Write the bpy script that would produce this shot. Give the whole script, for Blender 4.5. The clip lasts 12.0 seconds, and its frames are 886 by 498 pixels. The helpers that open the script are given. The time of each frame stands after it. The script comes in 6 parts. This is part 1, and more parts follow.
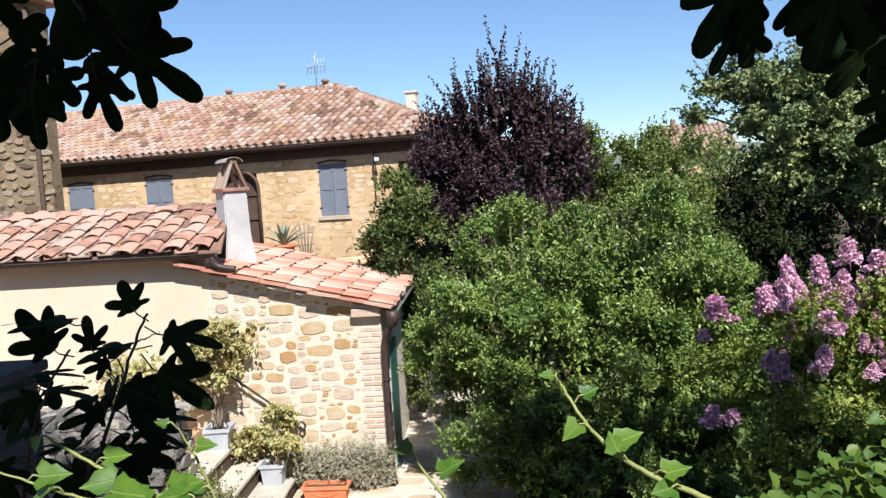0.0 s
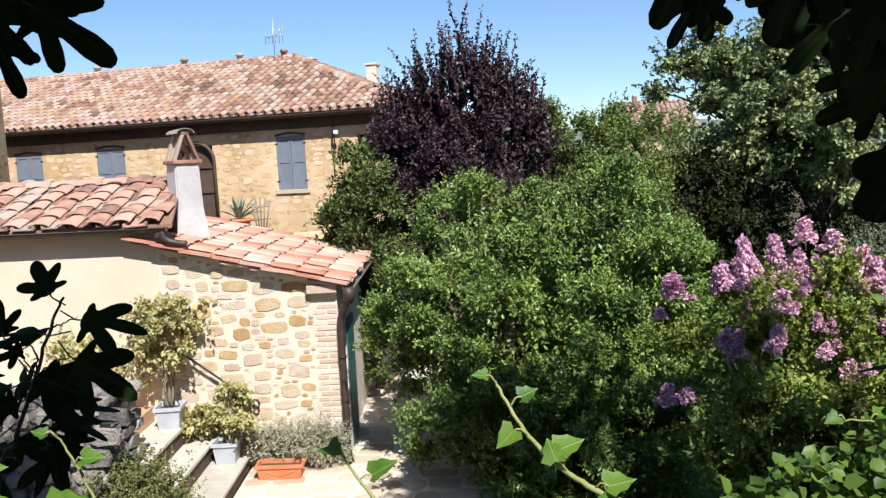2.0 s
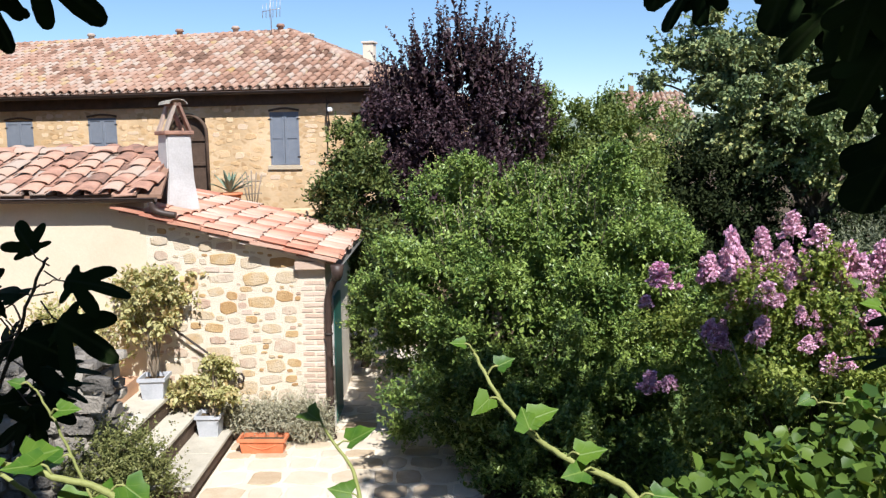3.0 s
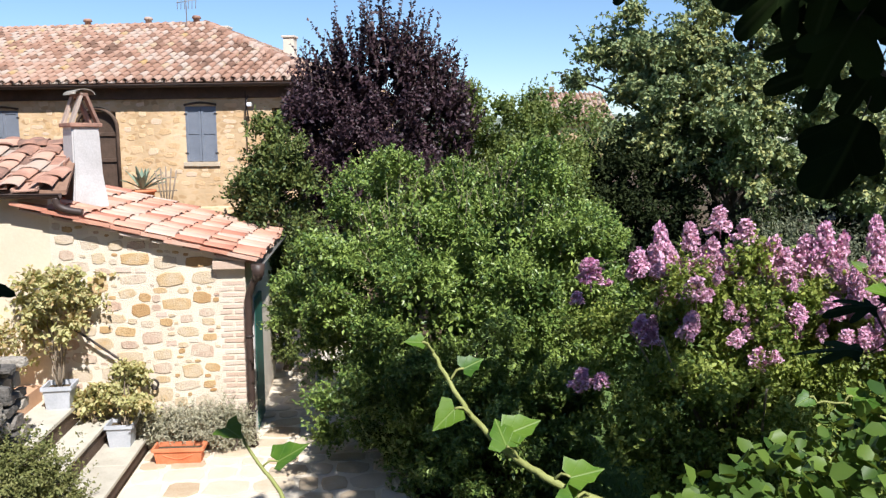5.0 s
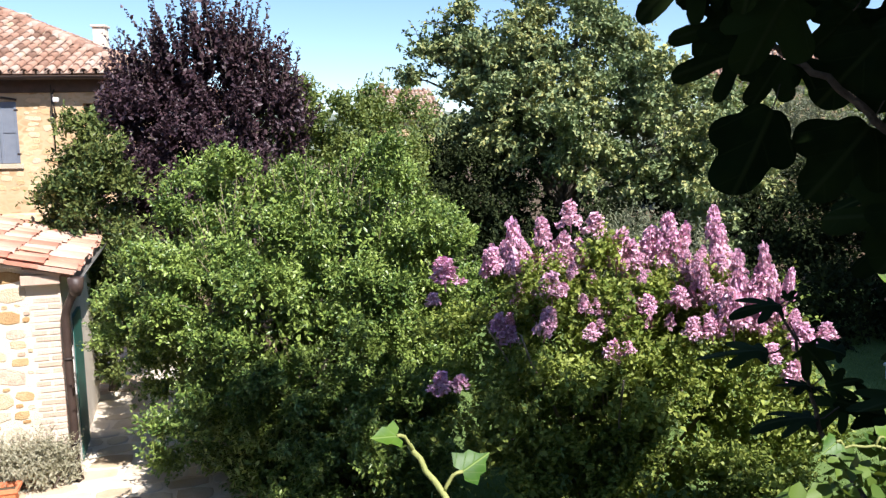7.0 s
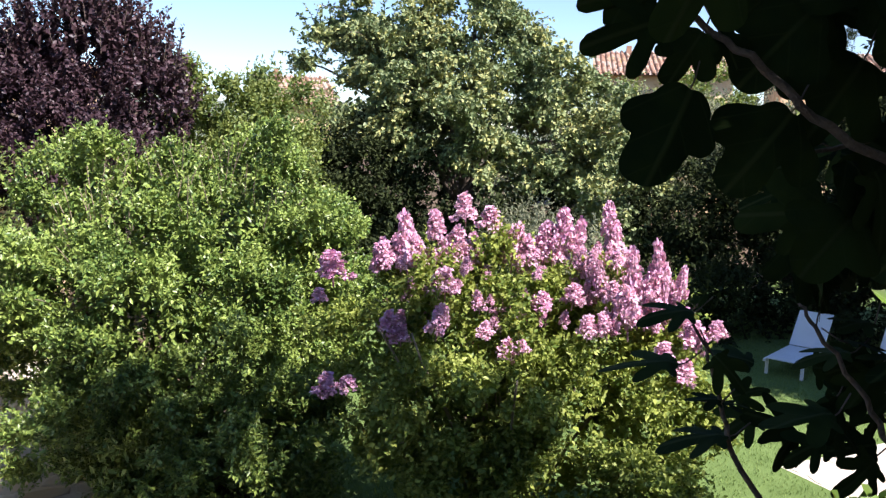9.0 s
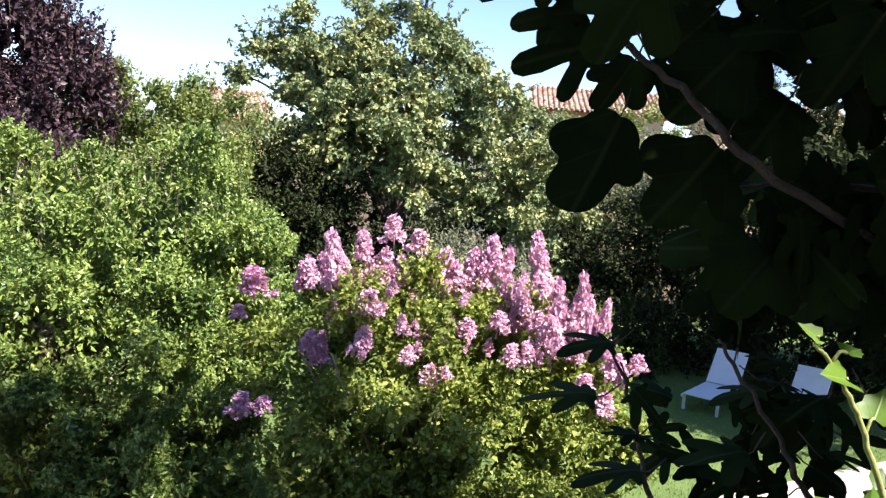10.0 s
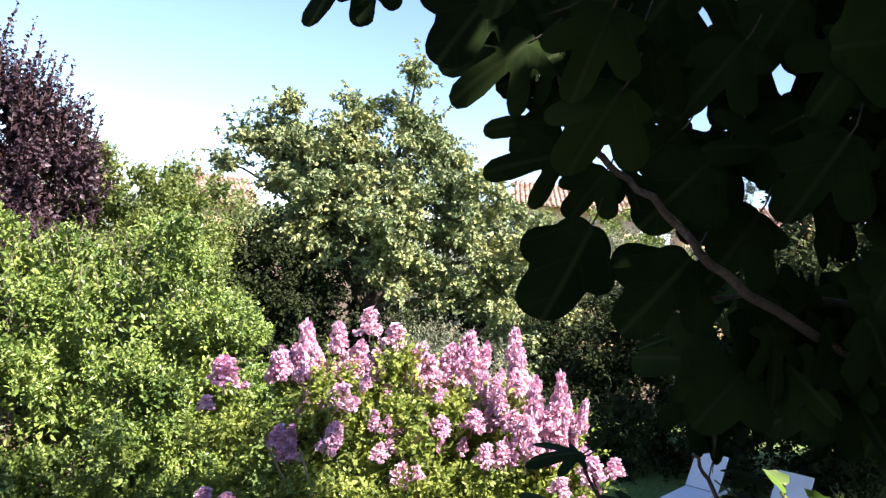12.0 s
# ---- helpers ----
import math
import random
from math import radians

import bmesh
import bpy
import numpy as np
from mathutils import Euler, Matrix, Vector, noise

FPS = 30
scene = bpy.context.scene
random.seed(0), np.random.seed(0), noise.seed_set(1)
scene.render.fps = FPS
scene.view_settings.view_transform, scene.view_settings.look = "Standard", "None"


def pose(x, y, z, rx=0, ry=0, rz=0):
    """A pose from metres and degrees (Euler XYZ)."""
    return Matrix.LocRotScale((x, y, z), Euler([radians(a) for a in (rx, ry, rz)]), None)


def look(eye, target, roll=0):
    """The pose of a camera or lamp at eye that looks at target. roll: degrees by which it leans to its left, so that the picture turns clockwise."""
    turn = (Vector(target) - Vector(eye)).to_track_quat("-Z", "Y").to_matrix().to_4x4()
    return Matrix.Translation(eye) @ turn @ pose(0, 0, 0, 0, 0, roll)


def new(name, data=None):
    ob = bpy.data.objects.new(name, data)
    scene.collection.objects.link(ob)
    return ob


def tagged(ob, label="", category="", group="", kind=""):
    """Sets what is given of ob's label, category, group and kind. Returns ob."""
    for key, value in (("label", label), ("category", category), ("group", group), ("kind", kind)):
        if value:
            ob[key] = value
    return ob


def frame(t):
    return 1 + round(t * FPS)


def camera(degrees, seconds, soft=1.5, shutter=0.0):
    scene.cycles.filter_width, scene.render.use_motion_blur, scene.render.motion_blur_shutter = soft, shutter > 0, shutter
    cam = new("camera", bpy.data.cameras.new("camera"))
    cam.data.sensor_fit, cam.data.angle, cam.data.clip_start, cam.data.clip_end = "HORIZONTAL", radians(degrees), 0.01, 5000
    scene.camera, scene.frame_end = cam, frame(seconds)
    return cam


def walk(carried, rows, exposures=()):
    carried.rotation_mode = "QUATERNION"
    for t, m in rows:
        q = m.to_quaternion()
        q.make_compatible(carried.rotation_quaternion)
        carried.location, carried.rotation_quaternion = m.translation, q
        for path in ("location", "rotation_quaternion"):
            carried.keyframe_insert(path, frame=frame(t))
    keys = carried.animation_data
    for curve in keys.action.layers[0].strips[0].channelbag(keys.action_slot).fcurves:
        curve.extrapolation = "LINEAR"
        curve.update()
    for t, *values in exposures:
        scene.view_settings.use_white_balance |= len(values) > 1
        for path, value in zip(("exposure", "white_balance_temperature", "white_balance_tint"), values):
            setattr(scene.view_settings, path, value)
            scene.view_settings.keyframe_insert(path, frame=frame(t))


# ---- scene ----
cam = camera(58.2, 12.0, soft=1.35)
PATH = [
    (0, (0.52, -1.763, 4.347), (0.424, 0.229, 4.204), -3.5),
    (0.5, (0.529, -1.721, 4.354), (0.429, 0.269, 4.188), -3.5),
    (1, (0.556, -1.674, 4.34), (0.466, 0.316, 4.155), -3.3),
    (1.5, (0.574, -1.641, 4.356), (0.52, 0.349, 4.16), -2.9),
    (2, (0.587, -1.584, 4.352), (0.581, 0.404, 4.14), -2.9),
    (2.5, (0.595, -1.572, 4.356), (0.605, 0.415, 4.128), -3.6),
    (3, (0.602, -1.593, 4.323), (0.618, 0.391, 4.068), -0.7),
    (5, (0.557, -1.313, 4.251), (0.767, 0.66, 3.995), -0.3),
    (5.5, (0.503, -1.222, 4.243), (0.863, 0.729, 3.99), -0.9),
    (6, (0.449, -1.013, 4.246), (1.002, 0.892, 3.987), -1.7),
    (6.5, (0.434, -0.935, 4.252), (1.029, 0.956, 3.989), -1.0),
    (8.5, (0.616, -0.534, 4.209), (1.387, 1.289, 3.922), -0.3),
    (9, (0.662, -0.484, 4.197), (1.52, 1.3, 3.911), 1.0),
    (9.5, (0.691, -0.456, 4.185), (1.636, 1.285, 3.907), 2.4),
    (10, (0.737, -0.415, 4.169), (1.749, 1.297, 3.953), 4.5),
    (10.5, (0.754, -0.406, 4.174), (1.781, 1.303, 4.018), 4.6),
    (11, (0.765, -0.411, 4.193), (1.805, 1.294, 4.099), 5.5),
    (11.5, (0.783, -0.398, 4.199), (1.823, 1.309, 4.155), 5.4),
    (12, (0.787, -0.392, 4.208), (1.827, 1.316, 4.222), 6.2),
]
EXPOSURE = [(0, 0.60, 6150, 11), (3, 0.60, 6150, 11), (5.3, 0.68, 6180, 12), (6.5, 0.94, 6250, 13), (8.5, 1.18, 6370, 19), (10, 1.52, 6450, 20), (12, 1.79, 6600, 21)]
walk(cam, [(t, look(eye, target, roll)) for t, eye, target, roll in PATH], EXPOSURE)

# ---- world, sun, exposure ----
SUN = Vector((0.27, -0.74, 0.90)).normalized()
world = bpy.data.worlds.new("sky")
scene.world = world
world.use_nodes = True
wt = world.node_tree
sky = wt.nodes.new("ShaderNodeTexSky")
sky.sky_type = "NISHITA"
sky.sun_disc = False
sky.sun_elevation = math.asin(SUN.z)
sky.sun_rotation = math.atan2(SUN.x, SUN.y)
sky.air_density, sky.dust_density, sky.ozone_density, sky.altitude = 1.0, 0.05, 5.0, 200
wt.nodes["Background"].inputs["Strength"].default_value = 0.092
wt.links.new(sky.outputs[0], wt.nodes["Background"].inputs["Color"])
sun_data = bpy.data.lights.new("sun", "SUN")
sun_data.energy, sun_data.angle, sun_data.color = 5.0, radians(0.53), (1.0, 0.965, 0.91)
sun = new("sun", sun_data)
sun.matrix_world = look((20, -24, 40), Vector((20, -24, 40)) - SUN)


# ---- materials ----
class Nodes:
    """Short writing for node materials."""

    def __init__(self, name):
        self.mat = bpy.data.materials.new(name)
        self.mat.use_nodes = True
        self.t = self.mat.node_tree
        self.b = self.t.nodes["Principled BSDF"]
        self.out = self.t.nodes["Material Output"]

    def n(self, kind, **inputs):
        node = self.t.nodes.new(kind)
        for key, value in inputs.items():
            self.set(node.inputs[key.replace("_", " ")], value)
        return node

    def set(self, socket, value):
        if isinstance(value, bpy.types.NodeSocket):
            self.t.links.new(value, socket)
        else:
            socket.default_value = value

    def coords(self):
        return self.n("ShaderNodeTexCoord").outputs["Object"]

    def world(self):
        return self.n("ShaderNodeNewGeometry").outputs["Position"]

    def noise(self, scale, detail=4.0, rough=0.6, vec=None):
        node = self.n("ShaderNodeTexNoise", Scale=scale, Detail=detail, Roughness=rough)
        self.set(node.inputs["Vector"], vec or self.world())
        return node.outputs["Fac"]

    def ramp(self, fac, *stops):
        node = self.n("ShaderNodeValToRGB", Fac=fac)
        el = node.color_ramp.elements
        while len(el) < len(stops):
            el.new(0.5)
        for e, (pos, col) in zip(el, stops):
            e.position, e.color = pos, (*col, 1)
        return node.outputs["Color"]

    def mix(self, fac, a, b, kind="MIX"):
        node = self.t.nodes.new("ShaderNodeMix")
        node.data_type, node.blend_type = "RGBA", kind
        self.set(node.inputs[0], fac)
        for socket, value in ((node.inputs[6], a), (node.inputs[7], b)):
            self.set(socket, value if isinstance(value, bpy.types.NodeSocket) else (*value, 1))
        return node.outputs[2]

    def bump(self, height, strength, distance=0.02):
        node = self.n("ShaderNodeBump", Height=height, Strength=strength, Distance=distance)
        self.set(self.b.inputs["Normal"], node.outputs[0])

    def done(self, colour, rough=0.8, spec=None, metal=0.0):
        self.set(self.b.inputs["Base Color"], colour if isinstance(colour, bpy.types.NodeSocket) else (*colour, 1))
        self.set(self.b.inputs["Roughness"], rough)
        self.b.inputs["Metallic"].default_value = metal
        if spec is not None:
            self.b.inputs["Specular IOR Level"].default_value = spec
        return self.mat


def leaf_material(name, stops, rough=0.5, glow=0.3, spec=0.22, island=True, patch=0.8, vein=None):
    """Leaves: colour varies leaf by leaf and in larger patches; some light passes through."""
    m = Nodes(name)
    if island:
        rnd = m.n("ShaderNodeNewGeometry").outputs["Random Per Island"]
    else:
        rnd = m.n("ShaderNodeObjectInfo").outputs["Random"]
    big = m.noise(patch, 2)
    fac = m.n("ShaderNodeMath", Value=rnd)
    fac.operation = "MULTIPLY_ADD"
    fac.inputs[1].default_value = 0.6
    m.set(fac.inputs[2], m.n("ShaderNodeMath", Value=big).outputs[0])
    sub = m.n("ShaderNodeMath", Value=fac.outputs[0])
    sub.operation = "SUBTRACT"
    sub.inputs[1].default_value = 0.55
    colour = m.ramp(sub.outputs[0], *stops)
    if vein:
        # pale midrib and side veins, along the leaf's own axes
        xyz = m.n("ShaderNodeSeparateXYZ", Vector=m.coords())
        ax = m.n("ShaderNodeMath", Value=xyz.outputs["X"])
        ax.operation = "ABSOLUTE"
        slant = m.n("ShaderNodeMath", Value=ax.outputs[0])
        slant.operation = "MULTIPLY_ADD"
        slant.inputs[1].default_value = -1.1
        m.set(slant.inputs[2], xyz.outputs["Y"])
        ping = m.n("ShaderNodeMath", Value=slant.outputs[0])
        ping.operation = "PINGPONG"
        ping.inputs[1].default_value = 0.19
        rib = m.ramp(ax.outputs[0], (0.010, (1, 1, 1)), (0.035, (0, 0, 0)))
        side = m.ramp(ping.outputs[0], (0.004, (0.35, 0.35, 0.35)), (0.02, (0, 0, 0)))
        both = m.mix(1.0, rib, side, "LIGHTEN")
        colour = m.mix(both, colour, vein)
        m.bump(both, 0.3, 0.004)
    mat = m.done(colour, rough, spec)
    tr = m.n("ShaderNodeBsdfTranslucent")
    m.set(tr.inputs["Color"], m.mix(0.55, colour, (0.30, 0.36, 0.03)) if glow > 0.2 else colour)
    mx = m.n("ShaderNodeMixShader", Fac=glow)
    m.t.links.new(m.b.outputs[0], mx.inputs[1])
    m.t.links.new(tr.outputs[0], mx.inputs[2])
    m.t.links.new(mx.outputs[0], m.out.inputs["Surface"])
    return mat


def rough_material(name, stops, scale=3.0, fine=40.0, rough=0.85, bump=0.3, vary=0.0, distance=0.02, metal=0.0, spec=0.3):
    """A plain mineral, wood or metal surface with stains at two scales; vary: change from piece to piece."""
    m = Nodes(name)
    a, b = m.noise(scale, 5), m.noise(fine, 3)
    fac = m.n("ShaderNodeMath", Value=a)
    fac.operation = "MULTIPLY_ADD"
    fac.inputs[1].default_value = 0.7
    m.set(fac.inputs[2], m.n("ShaderNodeMath", Value=b).outputs[0])
    m.t.nodes[-1].operation = "MULTIPLY"
    m.t.nodes[-1].inputs[1].default_value = 0.3
    value = fac.outputs[0]
    if vary:
        add = m.n("ShaderNodeMath", Value=m.n("ShaderNodeObjectInfo").outputs["Random"])
        add.operation = "MULTIPLY_ADD"
        add.inputs[1].default_value = vary
        m.set(add.inputs[2], value)
        sub = m.n("ShaderNodeMath", Value=add.outputs[0])
        sub.operation = "SUBTRACT"
        sub.inputs[1].default_value = vary / 2
        value = sub.outputs[0]
    if bump:
        m.bump(b, bump, distance)
    return m.done(m.ramp(value, *stops), rough, spec, metal)


M = {}
M["plaster"] = rough_material("plaster", [(0.3, (0.62, 0.51, 0.37)), (0.7, (0.73, 0.62, 0.47))], 0.9, 30, 0.9, 0.15)
M["white_plaster"] = rough_material("white_plaster", [(0.25, (0.38, 0.36, 0.34)), (0.6, (0.54, 0.52, 0.50))], 2.5, 40, 0.9, 0.2)
M["mortar"] = rough_material("mortar", [(0.25, (0.62, 0.52, 0.39)), (0.6, (0.75, 0.66, 0.53))], 2.0, 60, 0.95, 0.6)
M["stone"] = rough_material("stone", [(0.05, (0.42, 0.25, 0.11)), (0.3, (0.53, 0.36, 0.18)), (0.5, (0.57, 0.45, 0.30)), (0.72, (0.60, 0.50, 0.38)), (0.95, (0.50, 0.35, 0.26))], 6, 45, 0.9, 0.7, 0.9)
M["brick"] = rough_material("brick", [(0.2, (0.56, 0.41, 0.31)), (0.5, (0.63, 0.50, 0.40)), (0.8, (0.68, 0.58, 0.47))], 8, 60, 0.9, 0.5, 0.7)
M["tile_old"] = rough_material("tile_old", [(0.1, (0.20, 0.12, 0.09)), (0.3, (0.37, 0.20, 0.14)), (0.5, (0.48, 0.28, 0.20)), (0.7, (0.47, 0.32, 0.24)), (0.9, (0.40, 0.32, 0.26))], 5, 50, 0.85, 0.4, 0.8)
M["tile_new"] = rough_material("tile_new", [(0.05, (0.48, 0.20, 0.13)), (0.3, (0.58, 0.30, 0.20)), (0.6, (0.60, 0.36, 0.26)), (0.95, (0.60, 0.44, 0.34))], 4, 50, 0.85, 0.35, 1.0)
M["tile_far"] = rough_material("tile_far", [(0.1, (0.17, 0.10, 0.07)), (0.32, (0.33, 0.19, 0.13)), (0.55, (0.41, 0.27, 0.20)), (0.75, (0.42, 0.34, 0.28)), (0.95, (0.40, 0.26, 0.11))], 0.7, 20, 0.9, 0.4, 0.5)
M["roof_bed"] = rough_material("roof_bed", [(0.3, (0.20, 0.11, 0.07)), (0.7, (0.36, 0.22, 0.15))], 3, 30, 0.95, 0.3)
M["gutter"] = rough_material("gutter", [(0.3, (0.035, 0.022, 0.018)), (0.7, (0.07, 0.045, 0.035))], 6, 50, 0.5, 0.1, spec=0.4)
M["gutter_grey"] = rough_material("gutter_grey", [(0.3, (0.10, 0.10, 0.09)), (0.7, (0.2, 0.19, 0.17))], 6, 50, 0.5, 0.1, spec=0.4)
M["shutter"] = rough_material("shutter", [(0.3, (0.17, 0.19, 0.225)), (0.7, (0.225, 0.245, 0.28))], 4, 60, 0.6, 0.1)
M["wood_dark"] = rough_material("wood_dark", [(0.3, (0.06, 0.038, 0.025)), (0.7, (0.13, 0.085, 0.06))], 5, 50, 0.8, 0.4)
M["door_green"] = rough_material("door_green", [(0.3, (0.02, 0.10, 0.08)), (0.7, (0.03, 0.15, 0.12))], 5, 50, 0.5, 0.1)
M["tread"] = rough_material("tread", [(0.25, (0.42, 0.38, 0.30)), (0.7, (0.62, 0.57, 0.47))], 3, 40, 0.9, 0.4, 0.3)
M["flag"] = rough_material("flag", [(0.1, (0.44, 0.32, 0.20)), (0.4, (0.56, 0.46, 0.33)), (0.8, (0.62, 0.55, 0.45))], 3, 40, 0.9, 0.4, 0.7)
M["terracotta_floor"] = rough_material("terracotta_floor", [(0.25, (0.50, 0.28, 0.16)), (0.7, (0.62, 0.40, 0.26))], 2, 30, 0.85, 0.2)
M["rubble"] = rough_material("rubble", [(0.2, (0.10, 0.093, 0.083)), (0.45, (0.24, 0.215, 0.185)), (0.8, (0.38, 0.34, 0.28))], 4, 30, 0.95, 0.9, 0.7, 0.04)
# pier colour darkened to hold the shade it stands in
M["pier_shaded"] = rough_material("pier_shaded", [(0.2, (0.035, 0.032, 0.034)), (0.5, (0.06, 0.055, 0.056)), (0.8, (0.10, 0.09, 0.085))], 1.8, 30, 0.95, 0.7, 0.0, 0.03)
M["pot_grey"] = rough_material("pot_grey", [(0.3, (0.38, 0.395, 0.42)), (0.7, (0.51, 0.52, 0.545))], 5, 40, 0.7, 0.15)
M["terracotta"] = rough_material("terracotta", [(0.3, (0.60, 0.17, 0.07)), (0.7, (0.70, 0.25, 0.12))], 5, 40, 0.75, 0.15)
M["iron"] = rough_material("iron", [(0.3, (0.03, 0.025, 0.022)), (0.7, (0.09, 0.07, 0.06))], 8, 60, 0.6, 0.2, metal=0.4)
M["antenna"] = rough_material("antenna", [(0.3, (0.35, 0.35, 0.36)), (0.7, (0.5, 0.5, 0.5))], 8, 60, 0.45, 0.0, metal=0.7)
M["lamp_white"] = rough_material("lamp_white", [(0.3, (0.70, 0.71, 0.72)), (0.7, (0.8, 0.8, 0.8))], 6, 40, 0.4, 0.0)
M["lounger_white"] = rough_material("lounger_white", [(0.3, (0.72, 0.75, 0.80)), (0.7, (0.82, 0.84, 0.88))], 3, 80, 0.6, 0.1)
M["soil"] = rough_material("soil", [(0.25, (0.05, 0.035, 0.02)), (0.6, (0.12, 0.085, 0.05))], 2, 25, 1.0, 0.8)
M["bark"] = rough_material("bark", [(0.25, (0.06, 0.045, 0.035)), (0.7, (0.19, 0.15, 0.12))], 8, 60, 0.95, 0.8)
M["bark_pale"] = rough_material("bark_pale", [(0.25, (0.17, 0.13, 0.09)), (0.7, (0.36, 0.29, 0.21))], 8, 60, 0.9, 0.5)
M["stem_green"] = rough_material("stem_green", [(0.25, (0.20, 0.22, 0.06)), (0.7, (0.32, 0.34, 0.12))], 12, 80, 0.6, 0.2)
M["leaf_bush"] = leaf_material("leaf_bush", [(0.1, (0.035, 0.062, 0.018)), (0.5, (0.092, 0.162, 0.036)), (0.9, (0.255, 0.335, 0.075))], 0.38, 0.12, 0.4, patch=1.3)
M["leaf_mid"] = leaf_material("leaf_mid", [(0.1, (0.045, 0.075, 0.04)), (0.5, (0.085, 0.135, 0.042)), (0.9, (0.21, 0.25, 0.07))], 0.45, 0.22)
M["leaf_plum"] = leaf_material("leaf_plum", [(0.1, (0.012, 0.008, 0.012)), (0.5, (0.034, 0.018, 0.026)), (0.9, (0.078, 0.045, 0.05))], 0.45, 0.10, 0.3)
M["leaf_laurel"] = leaf_material("leaf_laurel", [(0.1, (0.025, 0.05, 0.02)), (0.5, (0.05, 0.085, 0.03)), (0.9, (0.15, 0.18, 0.05))], 0.38, 0.18)
M["leaf_pear"] = leaf_material("leaf_pear", [(0.1, (0.035, 0.055, 0.022)), (0.5, (0.13, 0.183, 0.078)), (0.85, (0.275, 0.325, 0.145)), (1.0, (0.36, 0.36, 0.13))], 0.5, 0.12, 0.22)
# hedge and tree leaves with deep shade put into their base colour
M["leaf_hedge_shaded"] = leaf_material("leaf_hedge_shaded", [(0.1, (0.009, 0.015, 0.008)), (0.5, (0.018, 0.027, 0.014)), (0.9, (0.045, 0.058, 0.022))], 0.8, 0.12, 0.05)
M["leaf_olive"] = leaf_material("leaf_olive", [(0.1, (0.07, 0.09, 0.05)), (0.5, (0.13, 0.15, 0.09)), (0.9, (0.24, 0.25, 0.15))], 0.5, 0.2)
M["leaf_crape"] = leaf_material("leaf_crape", [(0.1, (0.03, 0.055, 0.014)), (0.5, (0.105, 0.165, 0.035)), (0.9, (0.31, 0.36, 0.08))], 0.45, 0.26)
M["leaf_pot"] = leaf_material("leaf_pot", [(0.1, (0.24, 0.26, 0.09)), (0.5, (0.46, 0.44, 0.18)), (0.8, (0.60, 0.55, 0.28)), (0.97, (0.46, 0.33, 0.15))], 0.5, 0.3)
M["leaf_lavender"] = leaf_material("leaf_lavender", [(0.1, (0.20, 0.20, 0.12)), (0.5, (0.34, 0.33, 0.22)), (0.9, (0.46, 0.43, 0.31))], 0.7, 0.15)
M["leaf_box"] = leaf_material("leaf_box", [(0.1, (0.07, 0.09, 0.03)), (0.5, (0.14, 0.16, 0.05)), (0.9, (0.25, 0.25, 0.09))], 0.5, 0.2)
M["leaf_agave"] = leaf_material("leaf_agave", [(0.1, (0.14, 0.20, 0.14)), (0.9, (0.26, 0.32, 0.22))], 0.5, 0.1)
# fig leaf colours set near black to carry the shade they hang in
M["leaf_fig_shaded"] = leaf_material("leaf_fig_shaded", [(0.1, (0.008, 0.018, 0.006)), (0.5, (0.013, 0.026, 0.008)), (0.9, (0.024, 0.040, 0.010))], 0.85, 0.04, 0.05, False, 8.0, (0.035, 0.05, 0.018))
M["leaf_fig_shaded_far"] = leaf_material("leaf_fig_shaded_far", [(0.1, (0.010, 0.02, 0.007)), (0.9, (0.02, 0.036, 0.010))], 0.85, 0.04, 0.05)
M["leaf_ivy"] = leaf_material("leaf_ivy", [(0.1, (0.03, 0.09, 0.012)), (0.5, (0.06, 0.15, 0.018)), (0.9, (0.12, 0.22, 0.025))], 0.45, 0.3, 0.3, False, 30.0, (0.20, 0.30, 0.07))
M["leaf_ivy_mass"] = leaf_material("leaf_ivy_mass", [(0.1, (0.025, 0.065, 0.018)), (0.5, (0.045, 0.095, 0.02)), (0.9, (0.12, 0.19, 0.035))], 0.45, 0.25, 0.25, patch=3.0)
M["petal"] = leaf_material("petal", [(0.05, (0.50, 0.17, 0.46)), (0.4, (0.79, 0.36, 0.62)), (0.8, (0.89, 0.56, 0.73))], 0.6, 0.3, 0.3)
M["grass"] = leaf_material("grass", [(0.1, (0.08, 0.14, 0.03)), (0.5, (0.14, 0.22, 0.055)), (0.9, (0.22, 0.30, 0.09))], 0.6, 0.2)
M["lawn"] = rough_material("lawn", [(0.3, (0.08, 0.13, 0.03)), (0.7, (0.14, 0.21, 0.06))], 1.5, 60, 1.0, 0.6)
M["cypress"] = leaf_material("cypress", [(0.1, (0.012, 0.025, 0.010)), (0.9, (0.04, 0.06, 0.02))], 0.6, 0.1)


